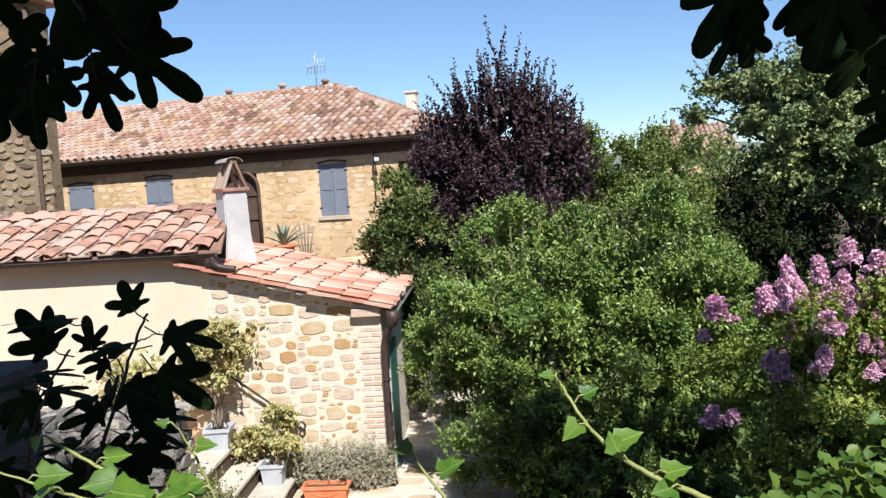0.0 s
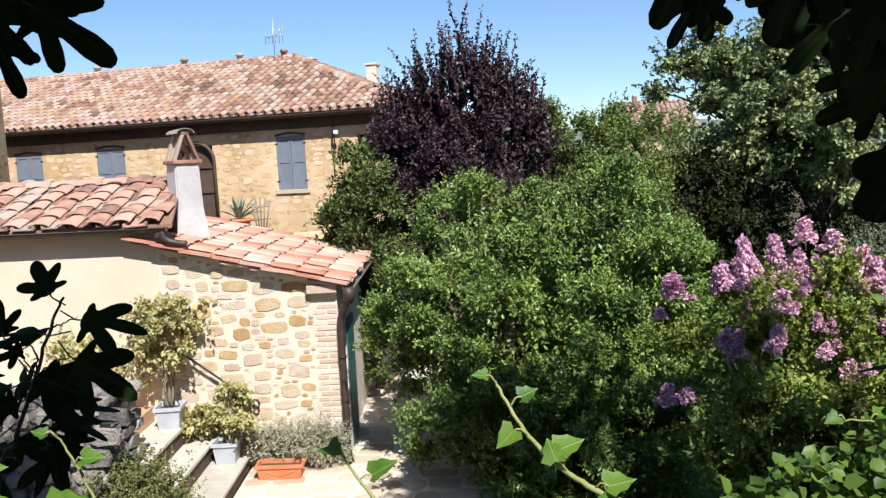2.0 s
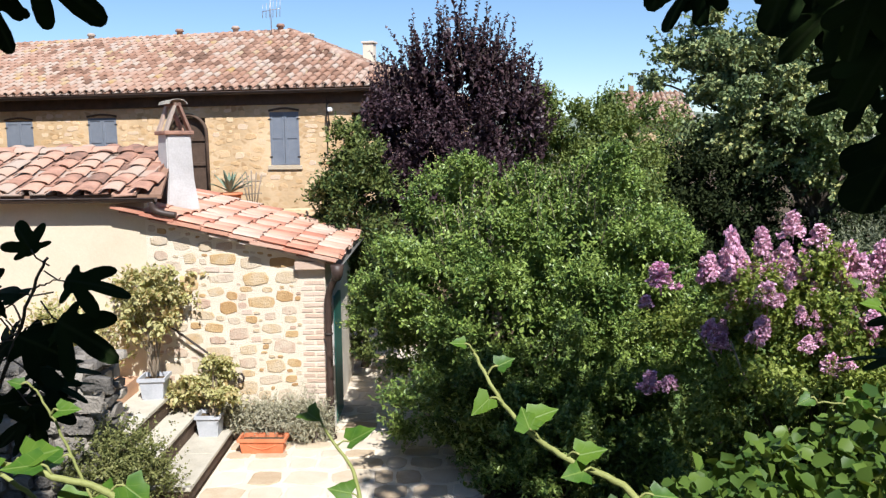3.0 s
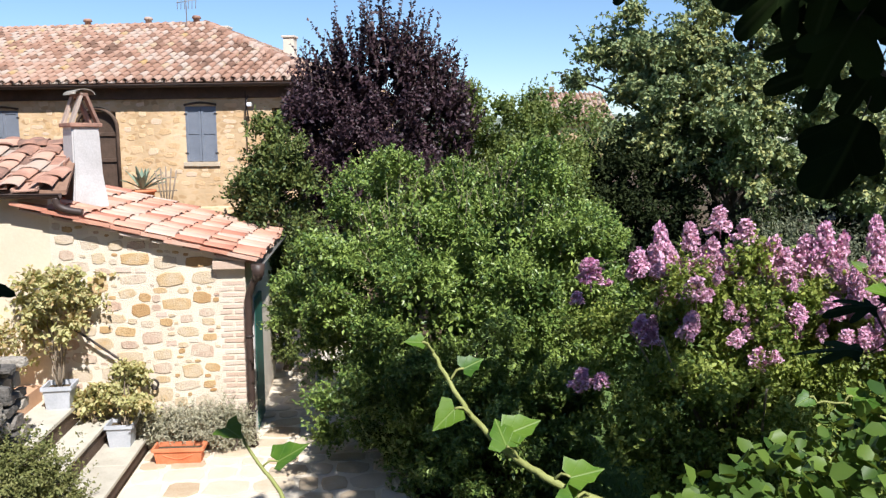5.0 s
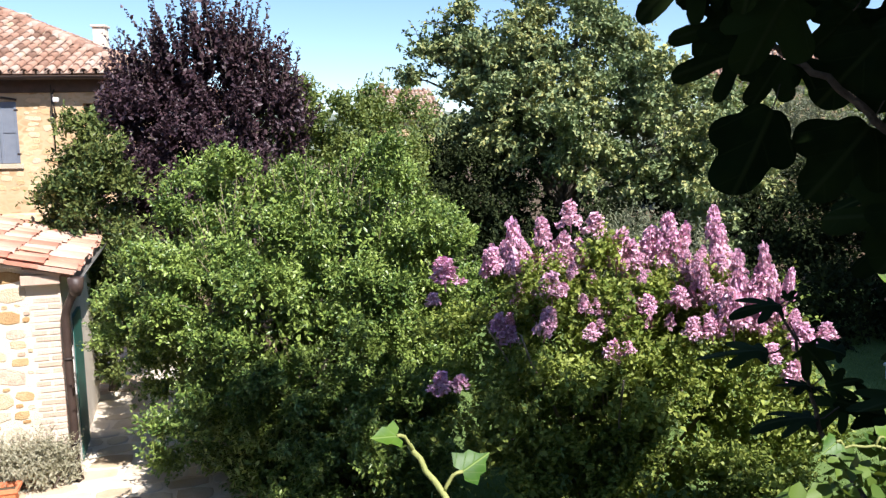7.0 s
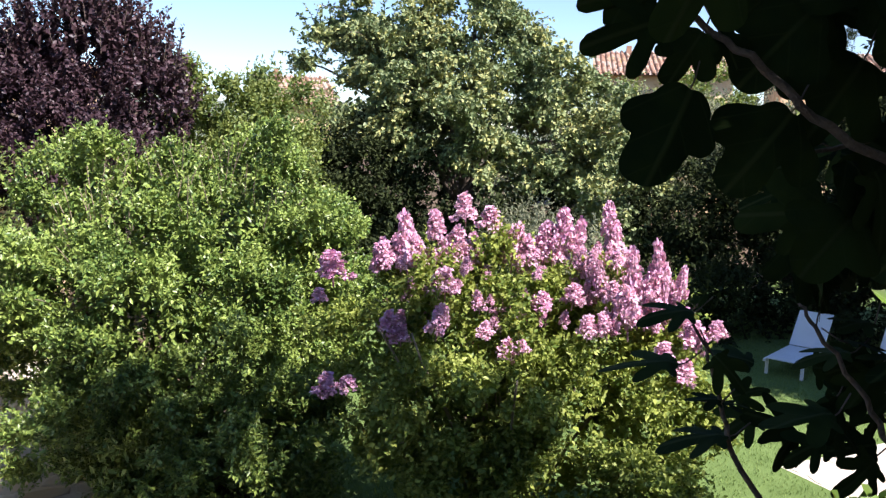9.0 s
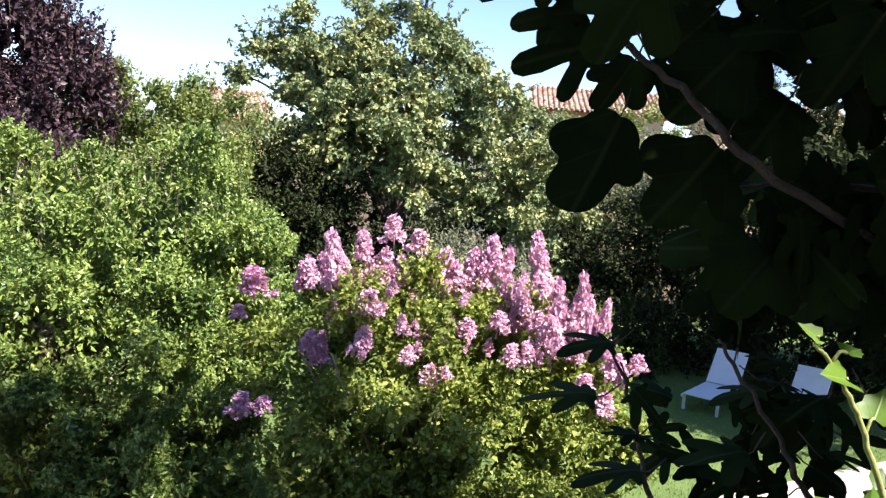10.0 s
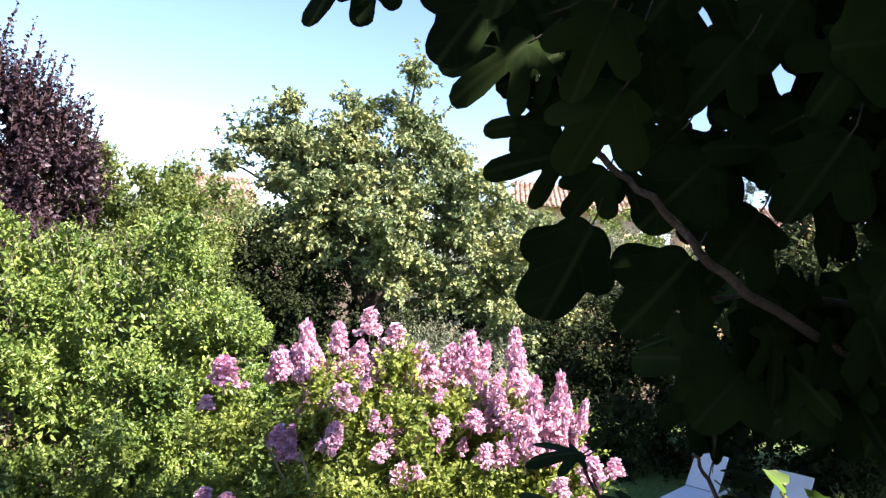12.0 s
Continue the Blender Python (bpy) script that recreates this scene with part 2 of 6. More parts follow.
def masonry(name, cell, light, dark, joint):
    """Rubble masonry for walls that stay far off: stone cells in pale joints."""
    m = Nodes(name)
    v = m.n("ShaderNodeMapping")
    m.set(v.inputs["Vector"], m.world())
    v.inputs["Scale"].default_value = (1.0, 1.0, 1.6)
    cells = m.n("ShaderNodeTexVoronoi", Scale=cell)
    m.set(cells.inputs["Vector"], v.outputs[0])
    edge = m.n("ShaderNodeTexVoronoi", Scale=cell)
    edge.feature = "DISTANCE_TO_EDGE"
    m.set(edge.inputs["Vector"], v.outputs[0])
    sep = m.n("ShaderNodeSeparateColor")
    m.set(sep.inputs[0], cells.outputs["Color"])
    col = m.ramp(sep.outputs[0], (0.0, dark), (0.35, light), (0.7, joint), (1.0, light))
    mask = m.ramp(edge.outputs["Distance"], (0.03, (1, 1, 1)), (0.20, (0, 0, 0)))
    stain = m.ramp(m.noise(0.6, 5), (0.35, (0.72, 0.68, 0.62)), (0.65, (1.0, 1.0, 1.0)))
    col = m.mix(1.0, m.mix(mask, col, joint), stain, "MULTIPLY")
    m.bump(edge.outputs["Distance"], 0.22, 0.03)
    return m.done(col, 0.95, 0.2)


M["wall_far"] = masonry("wall_far", 5.2, (0.74, 0.51, 0.285), (0.56, 0.37, 0.20), (0.76, 0.56, 0.345))
M["stone_far"] = rough_material("stone_far", [(0.05, (0.58, 0.38, 0.19)), (0.35, (0.69, 0.47, 0.26)), (0.65, (0.74, 0.55, 0.34)), (0.95, (0.68, 0.51, 0.36))], 3, 25, 0.95, 0.5, 0.9)
M["stone_brown"] = rough_material("stone_brown", [(0.05, (0.14, 0.095, 0.06)), (0.4, (0.27, 0.19, 0.115)), (0.7, (0.38, 0.28, 0.18)), (0.95, (0.33, 0.28, 0.21))], 4, 25, 0.95, 0.9, 0.9, 0.03)
M["wall_tower"] = masonry("wall_tower", 6.5, (0.36, 0.25, 0.15), (0.12, 0.085, 0.055), (0.27, 0.21, 0.14))


# ---- mesh helpers ----
def part(name, bm, material, parent=None, label=""):
    """Links a bmesh (or a mesh) as one object, under its thing if it has one."""
    if isinstance(bm, bpy.types.Mesh):
        me = bm
    else:
        me = bpy.data.meshes.new(name)
        bm.to_mesh(me)
        bm.free()
    if material is not None and not me.materials:
        me.materials.append(M[material])
    ob = new(name, me)
    ob.parent = parent
    if label:
        ob["label"] = label
    return ob


def thing(name, at=(0, 0, 0), label="", category="", group="", kind="", turn=0.0):
    ob = new(name)
    ob.empty_display_size = 0.2
    ob.matrix_basis = pose(*at, 0, 0, turn)
    return tagged(ob, label, category, group, kind)


def box(bm, x0, x1, y0, y1, z0, z1, bevel=0.0, m=None):
    r = bmesh.ops.create_cube(bm, size=1.0)
    mat = Matrix.Translation(((x0 + x1) / 2, (y0 + y1) / 2, (z0 + z1) / 2)) @ Matrix.Diagonal((x1 - x0, y1 - y0, z1 - z0, 1))
    bmesh.ops.transform(bm, matrix=(m or Matrix()) @ mat, verts=r["verts"])
    if bevel:
        edges = {e for v in r["verts"] for e in v.link_edges}
        bmesh.ops.bevel(bm, geom=list(edges), offset=bevel, segments=2, profile=0.5, affect="EDGES")
    return bm


def B(*a, **k):
    return box(bmesh.new(), *a, **k)


def tube(bm, pts, radii, sides=7, cap=True):
    """A tapered tube through points."""
    pts = [Vector(p) for p in pts]
    if not isinstance(radii, (list, tuple)):
        radii = [radii] * len(pts)
    rings = []
    ref = Vector((0.31, 0.17, 0.93))
    for i, p in enumerate(pts):
        d = (pts[min(i + 1, len(pts) - 1)] - pts[max(i - 1, 0)]).normalized()
        a = d.cross(ref)
        if a.length < 0.05:
            a = d.cross(Vector((1, 0, 0)))
        a.normalize()
        b = d.cross(a)
        rings.append([bm.verts.new(p + (a * math.cos(s) + b * math.sin(s)) * radii[i]) for s in (2 * math.pi * k / sides for k in range(sides))])
    for r0, r1 in zip(rings, rings[1:]):
        for k in range(sides):
            f = bm.faces.new((r0[k], r0[(k + 1) % sides], r1[(k + 1) % sides], r1[k]))
            f.smooth = True
    if cap:
        bm.faces.new(rings[0][::-1])
        bm.faces.new(rings[-1])
    return bm


def bend(points, n=4, wob=0.0, rng=random):
    """Points along a smooth line through a few given ones, with a little wander."""
    pts = [Vector(p) for p in points]
    out = []
    for i in range(len(pts) - 1):
        p0, p1, p2, p3 = pts[max(i - 1, 0)], pts[i], pts[i + 1], pts[min(i + 2, len(pts) - 1)]
        for k in range(n):
            t = k / n
            q = 0.5 * (2 * p1 + (p2 - p0) * t + (2 * p0 - 5 * p1 + 4 * p2 - p3) * t * t + (3 * p1 - p0 - 3 * p2 + p3) * t ** 3)
            if wob and (i or k):
                q = q + Vector((rng.uniform(-wob, wob), rng.uniform(-wob, wob), rng.uniform(-wob, wob)))
            out.append(q)
    out.append(pts[-1])
    return out


def unit(a):
    return a / np.maximum(np.linalg.norm(a, axis=-1, keepdims=True), 1e-9)


def leaves_mesh(name, base, way, size, width, rng, fold=0.25, flat=None, broad=False):
    """One mesh of many pointed leaves: base points, ways, lengths. Each is folded along its midrib."""
    n = len(base)
    up = unit(rng.normal(size=(n, 3)) + (np.array([0, 0, 1.2]) if flat is None else np.array(flat)))
    way = unit(way)
    side = unit(np.cross(way, up))
    nor = np.cross(side, way)
    L = size[:, None]
    W = L * width
    if broad:
        v = np.stack([base, base + way * L * 0.25 + side * W * 0.8 + nor * W * fold, base + way * L * 0.6 + side * W * 0.85 + nor * W * fold, base + way * L - nor * L * 0.12,
                      base + way * L * 0.6 - side * W * 0.85 + nor * W * fold, base + way * L * 0.25 - side * W * 0.8 + nor * W * fold], 1)
        tri = np.array([[0, 1, 2], [0, 2, 3], [0, 3, 4], [0, 4, 5]])
    else:
        v = np.stack([base, base + way * L * 0.45 + side * W + nor * W * fold, base + way * L - nor * L * 0.1, base + way * L * 0.45 - side * W + nor * W * fold], 1)
        tri = np.array([[0, 1, 2], [0, 2, 3]])
    k = v.shape[1]
    faces = (tri[None] + (np.arange(n) * k)[:, None, None]).reshape(-1, 3)
    return tri_mesh(name, v.reshape(-1, 3), faces)


def tri_mesh(name, verts, faces):
    me = bpy.data.meshes.new(name)
    me.vertices.add(len(verts))
    me.vertices.foreach_set("co", np.asarray(verts, np.float32).ravel())
    me.loops.add(faces.size)
    me.loops.foreach_set("vertex_index", faces.astype(np.int32).ravel())
    me.polygons.add(len(faces))
    me.polygons.foreach_set("loop_start", np.arange(0, faces.size, faces.shape[1], dtype=np.int32))
    me.update(calc_edges=True)
    me.validate()
    return me


def wobble(p, scale, seed):
    """Smooth cheap 3D noise between -1 and 1 for arrays of points."""
    r = np.random.default_rng(seed)
    s = np.zeros(len(p))
    for i in range(5):
        k = r.normal(size=3) * scale * (1 + 0.5 * i)
        s += np.sin(p @ k + r.uniform(0, 6.3)) / (1 + 0.4 * i)
    return s / 2.2


def crown(name, blobs, shoots, per, leaf, seed, width=0.25, shoot=0.35, up=0.5, rough=0.22, fill=0.25, droop=0.0, spread=0.9, broad=False, core=0.5, lump=1.4, inside=0.8, clump=0.16, tufts=0.045, flatten=0.8, deep_range=(0.15, 0.55)):
    """Leaves on many short shoots that grow in tufts out of a few uneven rounded masses, with dark gaps between the tufts."""
    rng = np.random.default_rng(seed)
    bl = np.array(blobs, float)
    area = (bl[:, 3] * bl[:, 4] + bl[:, 4] * bl[:, 5] + bl[:, 3] * bl[:, 5]) ** 0.9
    nt = max(6, int(shoots * tufts))
    pick = rng.choice(len(bl), size=nt, p=area / area.sum())
    d = unit(rng.normal(size=(nt, 3)))
    deep = rng.random(nt) < fill
    rad = np.where(deep, rng.uniform(core, 0.8, nt), rng.uniform(0.80, 1.02, nt))
    c, r = bl[pick, :3], bl[pick, 3:6]
    p0 = c + d * r
    rad = rad * (1 + rough * wobble(p0, lump, seed) + 0.5 * rough * wobble(p0, lump * 3, seed + 1))
    t = c + d * r * rad[:, None]
    keep = np.ones(nt, bool)
    for i, b in enumerate(bl):
        q = (((t - b[:3]) / b[3:6]) ** 2).sum(1)
        keep &= (q > 0.30) | (pick == i)
    t, d, r = t[keep], d[keep], r[keep]
    weight = rng.uniform(0.35, 1.0, len(t))
    g = rng.choice(len(t), size=shoots, p=weight / weight.sum())
    tilt = unit(rng.normal(size=(len(t), 3)))
    p = t[g] + rng.normal(size=(shoots, 3)) * clump * np.array([1.2, 1.2, flatten]) * np.minimum(1.0, r[g] / 0.5)
    ok = p[:, 2] > 0.03
    p, g = p[ok], g[ok]
    n = len(p)
    out = unit(d[g] / r[g])
    way = unit(out * 0.7 + np.array([0, 0, up]) + tilt[g] * 0.35 + rng.normal(size=(n, 3)) * 0.38)
    ln = shoot * rng.uniform(0.4, 1.35, n)
    s = np.linspace(0.05, 1.0, per)
    base = p[:, None] + way[:, None] * (ln[:, None] * s)[..., None] - np.array([0, 0, 1.0]) * (droop * ln[:, None] * s ** 2)[..., None]
    lw = unit(way[:, None] * 0.6 + rng.normal(size=(n, per, 3)) * spread - np.array([0, 0, droop * 0.8]))
    size = leaf * rng.uniform(0.6, 1.25, (n, per)) * (1.08 - 0.4 * s)
    base, lw, size = base.reshape(-1, 3), lw.reshape(-1, 3), size.ravel()
    # older, larger leaves further in
    k = int(shoots * inside)
    pick = rng.choice(len(bl), size=k, p=area / area.sum())
    q = bl[pick, :3] + unit(rng.normal(size=(k, 3))) * bl[pick, 3:6] * rng.uniform(*deep_range, (k, 1))
    q = q[q[:, 2] > 0.05]
    base = np.concatenate([base, q])
    lw = np.concatenate([lw, rng.normal(size=(len(q), 3))])
    size = np.concatenate([size, leaf * rng.uniform(1.0, 1.5, len(q))])
    return leaves_mesh(name, base, lw, size, width, rng, broad=broad)


def limbs(root, tops, r0, seed, trunk_top=None, wob=0.05, sides=7):
    """Trunk and limbs as tapered tubes: from the root over the fork to each top."""
    rng = random.Random(seed)
    bm = bmesh.new()
    root = Vector(root)
    fork = Vector(trunk_top) if trunk_top else root
    if trunk_top:
        pts = bend([root, root.lerp(fork, 0.5) + Vector((0.05, -0.04, 0)), fork], 3, wob * 0.4, rng)
        tube(bm, pts, [r0 * (1.25 - 0.45 * i / (len(pts) - 1)) for i in range(len(pts))], sides)
    for t in tops:
        t = Vector(t)
        mid = fork.lerp(t, 0.5) + Vector((0, 0, 0.15 * (t - fork).length))
        pts = bend([fork, mid, t], 4, wob, rng)
        tube(bm, pts, [r0 * 0.62 * (1 - 0.85 * i / (len(pts) - 1)) for i in range(len(pts))], max(5, sides - 2))
    return bm


def twigs(name, starts, length, per, leaf, seed, rise=1.6, spread=0.5, droop=0.0, width=0.3, thick=0.006):
    """Leafy young shoots that stand out of a crown: thin wood and single leaves, returned as two meshes."""
    rng = np.random.default_rng(seed)
    bm = bmesh.new()
    base, way, size = [], [], []
    for x, y, z, ox, oy in starts:
        d = np.array([ox * spread, oy * spread, rise]) + rng.normal(size=3) * 0.22
        d /= np.linalg.norm(d)
        L = length * rng.uniform(0.55, 1.25)
        side = rng.normal(size=3) * 0.12
        t = np.linspace(0, 1, per)
        pts = np.array([x, y, z]) + d * (L * t)[:, None] + side * (L * t ** 2)[:, None] - np.array([0, 0, 1]) * (droop * L * t ** 2)[:, None]
        tube(bm, [Vector(p) for p in pts[::max(1, per // 6)]], thick, 4, False)
        base.append(pts)
        way.append(d * 0.45 + rng.normal(size=(per, 3)) * 0.6 - np.array([0, 0, droop]))
        size.append(leaf * rng.uniform(0.6, 1.25, per) * (1.1 - 0.45 * t))
    wood = bpy.data.meshes.new(name)
    bm.to_mesh(wood)
    bm.free()
    return wood, leaves_mesh(name, np.concatenate(base), np.concatenate(way), np.concatenate(size), width, rng)


# ---- ground ----
def ground_sheet():
    bm = bmesh.new()
    xs = [-3000, -300, -60, -12, 30, 80, 300, 3000]
    ys = [-300, -20, 0, 20, 45, 120, 400, 4000]
    grid = [[bm.verts.new((x, y, -0.03)) for x in xs] for y in ys]
    for j in range(len(ys) - 1):
        for i in range(len(xs) - 1):
            bm.faces.new((grid[j][i], grid[j][i + 1], grid[j + 1][i + 1], grid[j + 1][i]))
    return tagged(part("ground", bm, "soil"), "bare brown garden soil under the shrubs", "ground", kind="structure")


ground_sheet()
tagged(part("lawn", B(2.6, 26, 3.0, 17.5, -0.025, 0.0), "lawn"), "short green lawn in dappled sun", "lawn", kind="structure")


def grass_blades():
    rng = np.random.default_rng(4)
    n = 60000
    base = np.stack([rng.uniform(3.0, 16, n), 5.0 + 9 * rng.random(n), np.zeros(n)], 1)
    base = base[~((base[:, 0] > 8.8) & (base[:, 1] < 6.5))]
    n = len(base)
    way = rng.normal(size=(n, 3)) * 0.35 + np.array([0, 0, 1.0])
    me = leaves_mesh("grass", base, way, rng.uniform(0.025, 0.055, n), 0.12, rng, flat=(0, 0, 0))
    return tagged(part("grass", me, "grass"), "short mown grass blades on the lawn", "grass", kind="stuff")


grass_blades()


def slab_mesh(name, rng, w, h, d, n=9, jag=0.12, inset=0.012):
    """An irregular flat stone: rounded outline in x and z, face towards -y, worn edge."""
    bm = bmesh.new()
    rings = []
    for k, (scale, y) in enumerate(((1.0, 0.0), (1.0, -d * 0.6), (1.0 - inset / min(w, h) * 2, -d))):
        rings.append([])
    out = []
    for i in range(n):
        a = 2 * math.pi * (i + rng.uniform(-0.25, 0.25)) / n
        c, s = math.cos(a), math.sin(a)
        q = (abs(c) ** 4.5 + abs(s) ** 4.5) ** (-1 / 4.5) * (1 - rng.uniform(0, jag))
        out.append((c * q * w / 2, s * q * h / 2))
    for k, (scale, y) in enumerate(((1.0, 0.0), (1.0, -d * 0.55), (0.9, -d))):
        rings[k] = [bm.verts.new((x * scale, y * rng.uniform(0.9, 1.1), z * scale)) for x, z in out]
    for r0, r1 in zip(rings, rings[1:]):
        for i in range(n):
            bm.faces.new((r0[i], r1[i], r1[(i + 1) % n], r0[(i + 1) % n]))
    bm.faces.new(rings[-1][::-1])
    bmesh.ops.recalc_face_normals(bm, faces=bm.faces)
    me = bpy.data.meshes.new(name)
    bm.to_mesh(me)
    bm.free()
    return me


# ---- roof tiles ----
def cover_tile(length=0.46, r0=0.115, r1=0.09, flat=1.0, seg=7):
    bm = bmesh.new()
    rows = []
    for y, r in ((0.0, r0), (length, r1)):
        for rr in (r, r - 0.016):
            rows.append([bm.verts.new((math.cos(a) * rr, y, math.sin(a) * rr * flat)) for a in (math.pi * k / seg for k in range(seg + 1))])
    o0, i0, o1, i1 = rows
    for k in range(seg):
        f = bm.faces.new((o0[k], o1[k], o1[k + 1], o0[k + 1]))
        f.smooth = True
        bm.faces.new((i0[k], o0[k], o0[k + 1], i0[k + 1]))
        bm.faces.new((i0[k], i0[k + 1], i1[k + 1], i1[k]))
    bmesh.ops.recalc_face_normals(bm, faces=bm.faces)
    return bm


def pan_tile(width=0.30, length=0.46):
    bm = bmesh.new()
    w = width / 2
    prof = [(-w, 0.045), (-w + 0.02, 0.045), (-w + 0.04, 0.012), (w - 0.04, 0.012), (w - 0.02, 0.045), (w, 0.045), (w, -0.005), (-w, -0.005)]
    a = [bm.verts.new((x, 0, z)) for x, z in prof]
    b = [bm.verts.new((x * 0.93, length, z)) for x, z in prof]
    n = len(prof)
    for k in range(n):
        bm.faces.new((a[k], b[k], b[(k + 1) % n], a[(k + 1) % n]))
    bm.faces.new(a)
    bmesh.ops.recalc_face_normals(bm, faces=bm.faces)
    return bm


def as_mesh(bm, name, material):
    me = bpy.data.meshes.new(name)
    bm.to_mesh(me)
    bm.free()
    me.materials.append(M[material])
    return me


def roof_frame(origin, along, upslope):
    ex, ey = Vector(along).normalized(), Vector(upslope).normalized()
    ez = ex.cross(ey).normalized()
    m = Matrix((ex, ey, ez)).transposed().to_4x4()
    m.translation = Vector(origin)
    return m


def lay_tiles(parent, frame_m, width, length, pitch, row, inside, cover, pan, seed, limit=300, far_mat=None, lift=0.03, jit=1.0):
    """Pans and covers in columns up the slope; past the limit they join one mesh."""
    rng = random.Random(seed)
    spots = []
    for j in range(int(length / row) + 1):
        for i in range(int(width / pitch) + 1):
            for kind in (0, 1):
                x = (i + 0.5 * kind) * pitch
                y = j * row
                if not inside(x, y + row * 0.5):
                    continue
                m = frame_m @ pose(x + jit * rng.uniform(-0.012, 0.012), y - 0.05 + jit * rng.uniform(-0.018, 0.018), lift + (0.052 if kind else 0.012) + jit * rng.uniform(-0.004, 0.006), -2.6 + (jit - 1) * rng.uniform(-1, 1), jit * rng.uniform(-2, 2), jit * rng.uniform(-2.2, 2.2))
                spots.append((kind, m))
    for kind, m in spots[:limit]:
        ob = part("tile", cover if kind else pan, None, parent)
        ob.matrix_basis = m
    rest = spots[limit:]
    if rest:
        V, F, off = [], [], 0
        data = []
        for me in (pan, cover):
            co = np.array([v.co for v in me.vertices])
            fs = np.array([(p.vertices[0], p.vertices[1], p.vertices[2], p.vertices[3]) for p in me.polygons if len(p.vertices) == 4])
            data.append((co, fs))
        for kind, m in rest:
            co, fs = data[kind]
            A = np.array(m)
            V.append(co @ A[:3, :3].T + A[:3, 3])
            F.append(fs + off)
            off += len(co)
        me = tri_mesh("tiles", np.concatenate(V), np.concatenate(F))
        me.materials.append(M[far_mat])
        tagged(part("roof_tiles", me, None, parent), "weathered clay roof tiles", kind="stuff")


def island_tile_material(name):
    m = Nodes(name)
    rnd = m.n("ShaderNodeNewGeometry").outputs["Random Per Island"]
    a = m.noise(0.7, 4)
    fac = m.n("ShaderNodeMath", Value=rnd)
    fac.operation = "MULTIPLY_ADD"
    fac.inputs[1].default_value = 0.75
    m.set(fac.inputs[2], a)
    sub = m.n("ShaderNodeMath", Value=fac.outputs[0])
    sub.operation = "SUBTRACT"
    sub.inputs[1].default_value = 0.38
    return m.done(m.ramp(sub.outputs[0], (0.1, (0.17, 0.10, 0.07)), (0.32, (0.33, 0.19, 0.13)), (0.55, (0.41, 0.27, 0.20)), (0.75, (0.42, 0.34, 0.28)), (0.95, (0.40, 0.26, 0.11))), 0.9, 0.2)


M["tile_far_joined"] = island_tile_material("tile_far_joined")


def gutter_run(a, b, r, name, material, parent):
    """A half-round gutter from a to b, open above, with a rolled rim."""
    a, b = Vector(a), Vector(b)
    d = (b - a).normalized()
    side = d.cross(Vector((0, 0, 1))).normalized()
    bm = bmesh.new()
    rings = []
    for p in (a, b):
        outer = [p + side * math.cos(t) * r + Vector((0, 0, math.sin(t) * r)) for t in (math.pi + math.pi * k / 8 for k in range(9))]
        inner = [p + side * math.cos(t) * (r - 0.008) + Vector((0, 0, math.sin(t) * (r - 0.008))) for t in (2 * math.pi - math.pi * k / 8 for k in range(9))]
        rings.append([bm.verts.new(q) for q in outer + inner])
    n = len(rings[0])
    for k in range(n):
        f = bm.faces.new((rings[0][k], rings[1][k], rings[1][(k + 1) % n], rings[0][(k + 1) % n]))
    bm.faces.new(rings[0])
    bm.faces.new(rings[1][::-1])
    for s in (-1, 1):
        tube(bm, [a + side * s * r, b + side * s * r], 0.010, 6)
    bmesh.ops.recalc_face_normals(bm, faces=bm.faces)
    return part(name, bm, material, parent)


# ---- near house: plastered wing and stone annex ----
WALL_Y = 9.95
near_house = thing("house", (0, 0, 0), "low Tuscan house with plastered wing, stone annex and clay roofs", "house")


def wall_prism(x0, x1, y0, y1, ztop0, ztop1, material, name, parent, label=""):
    bm = bmesh.new()
    v = [bm.verts.new(p) for p in ((x0, y0, 0), (x1, y0, 0), (x1, y1, 0), (x0, y1, 0), (x0, y0, ztop0), (x1, y0, ztop1), (x1, y1, ztop1), (x0, y1, ztop0))]
    for f in ((0, 1, 5, 4), (1, 2, 6, 5), (2, 3, 7, 6), (3, 0, 4, 7), (4, 5, 6, 7), (3, 2, 1, 0)):
        bm.faces.new([v[i] for i in f])
    return part(name, bm, material, parent, label)


def red_z(x):
    return 2.70 - 0.262 * (x + 0.9)


wall_prism(-11.0, -3.62, WALL_Y, WALL_Y + 0.35, 3.70, 3.70, "plaster", "wall", near_house, "cream plastered wall")
stone_wall = wall_prism(-3.62, -1.04, WALL_Y, WALL_Y + 0.4, red_z(-3.62) - 0.06, red_z(-1.04) - 0.06, "mortar", "wall", near_house, "rubble stone wall with pale mortar")
wall_prism(-1.35, -1.04, WALL_Y + 0.4, 13.5, red_z(-1.2) - 0.1, red_z(-1.04) - 0.06, "mortar", "wall", near_house, "side wall with pale mortar")
part("eave_beam", B(-1.46, -1.02, 9.82, 9.95, red_z(-1.2) - 0.20, red_z(-1.2) - 0.08, 0.008), "brick", near_house)
part("wall", B(-11, -3.95, 11.45, 11.75, 0, 4.15), "plaster", near_house)
part("wall", B(-4.0, -1.1, 13.2, 13.5, 0, 2.7), "mortar", near_house)

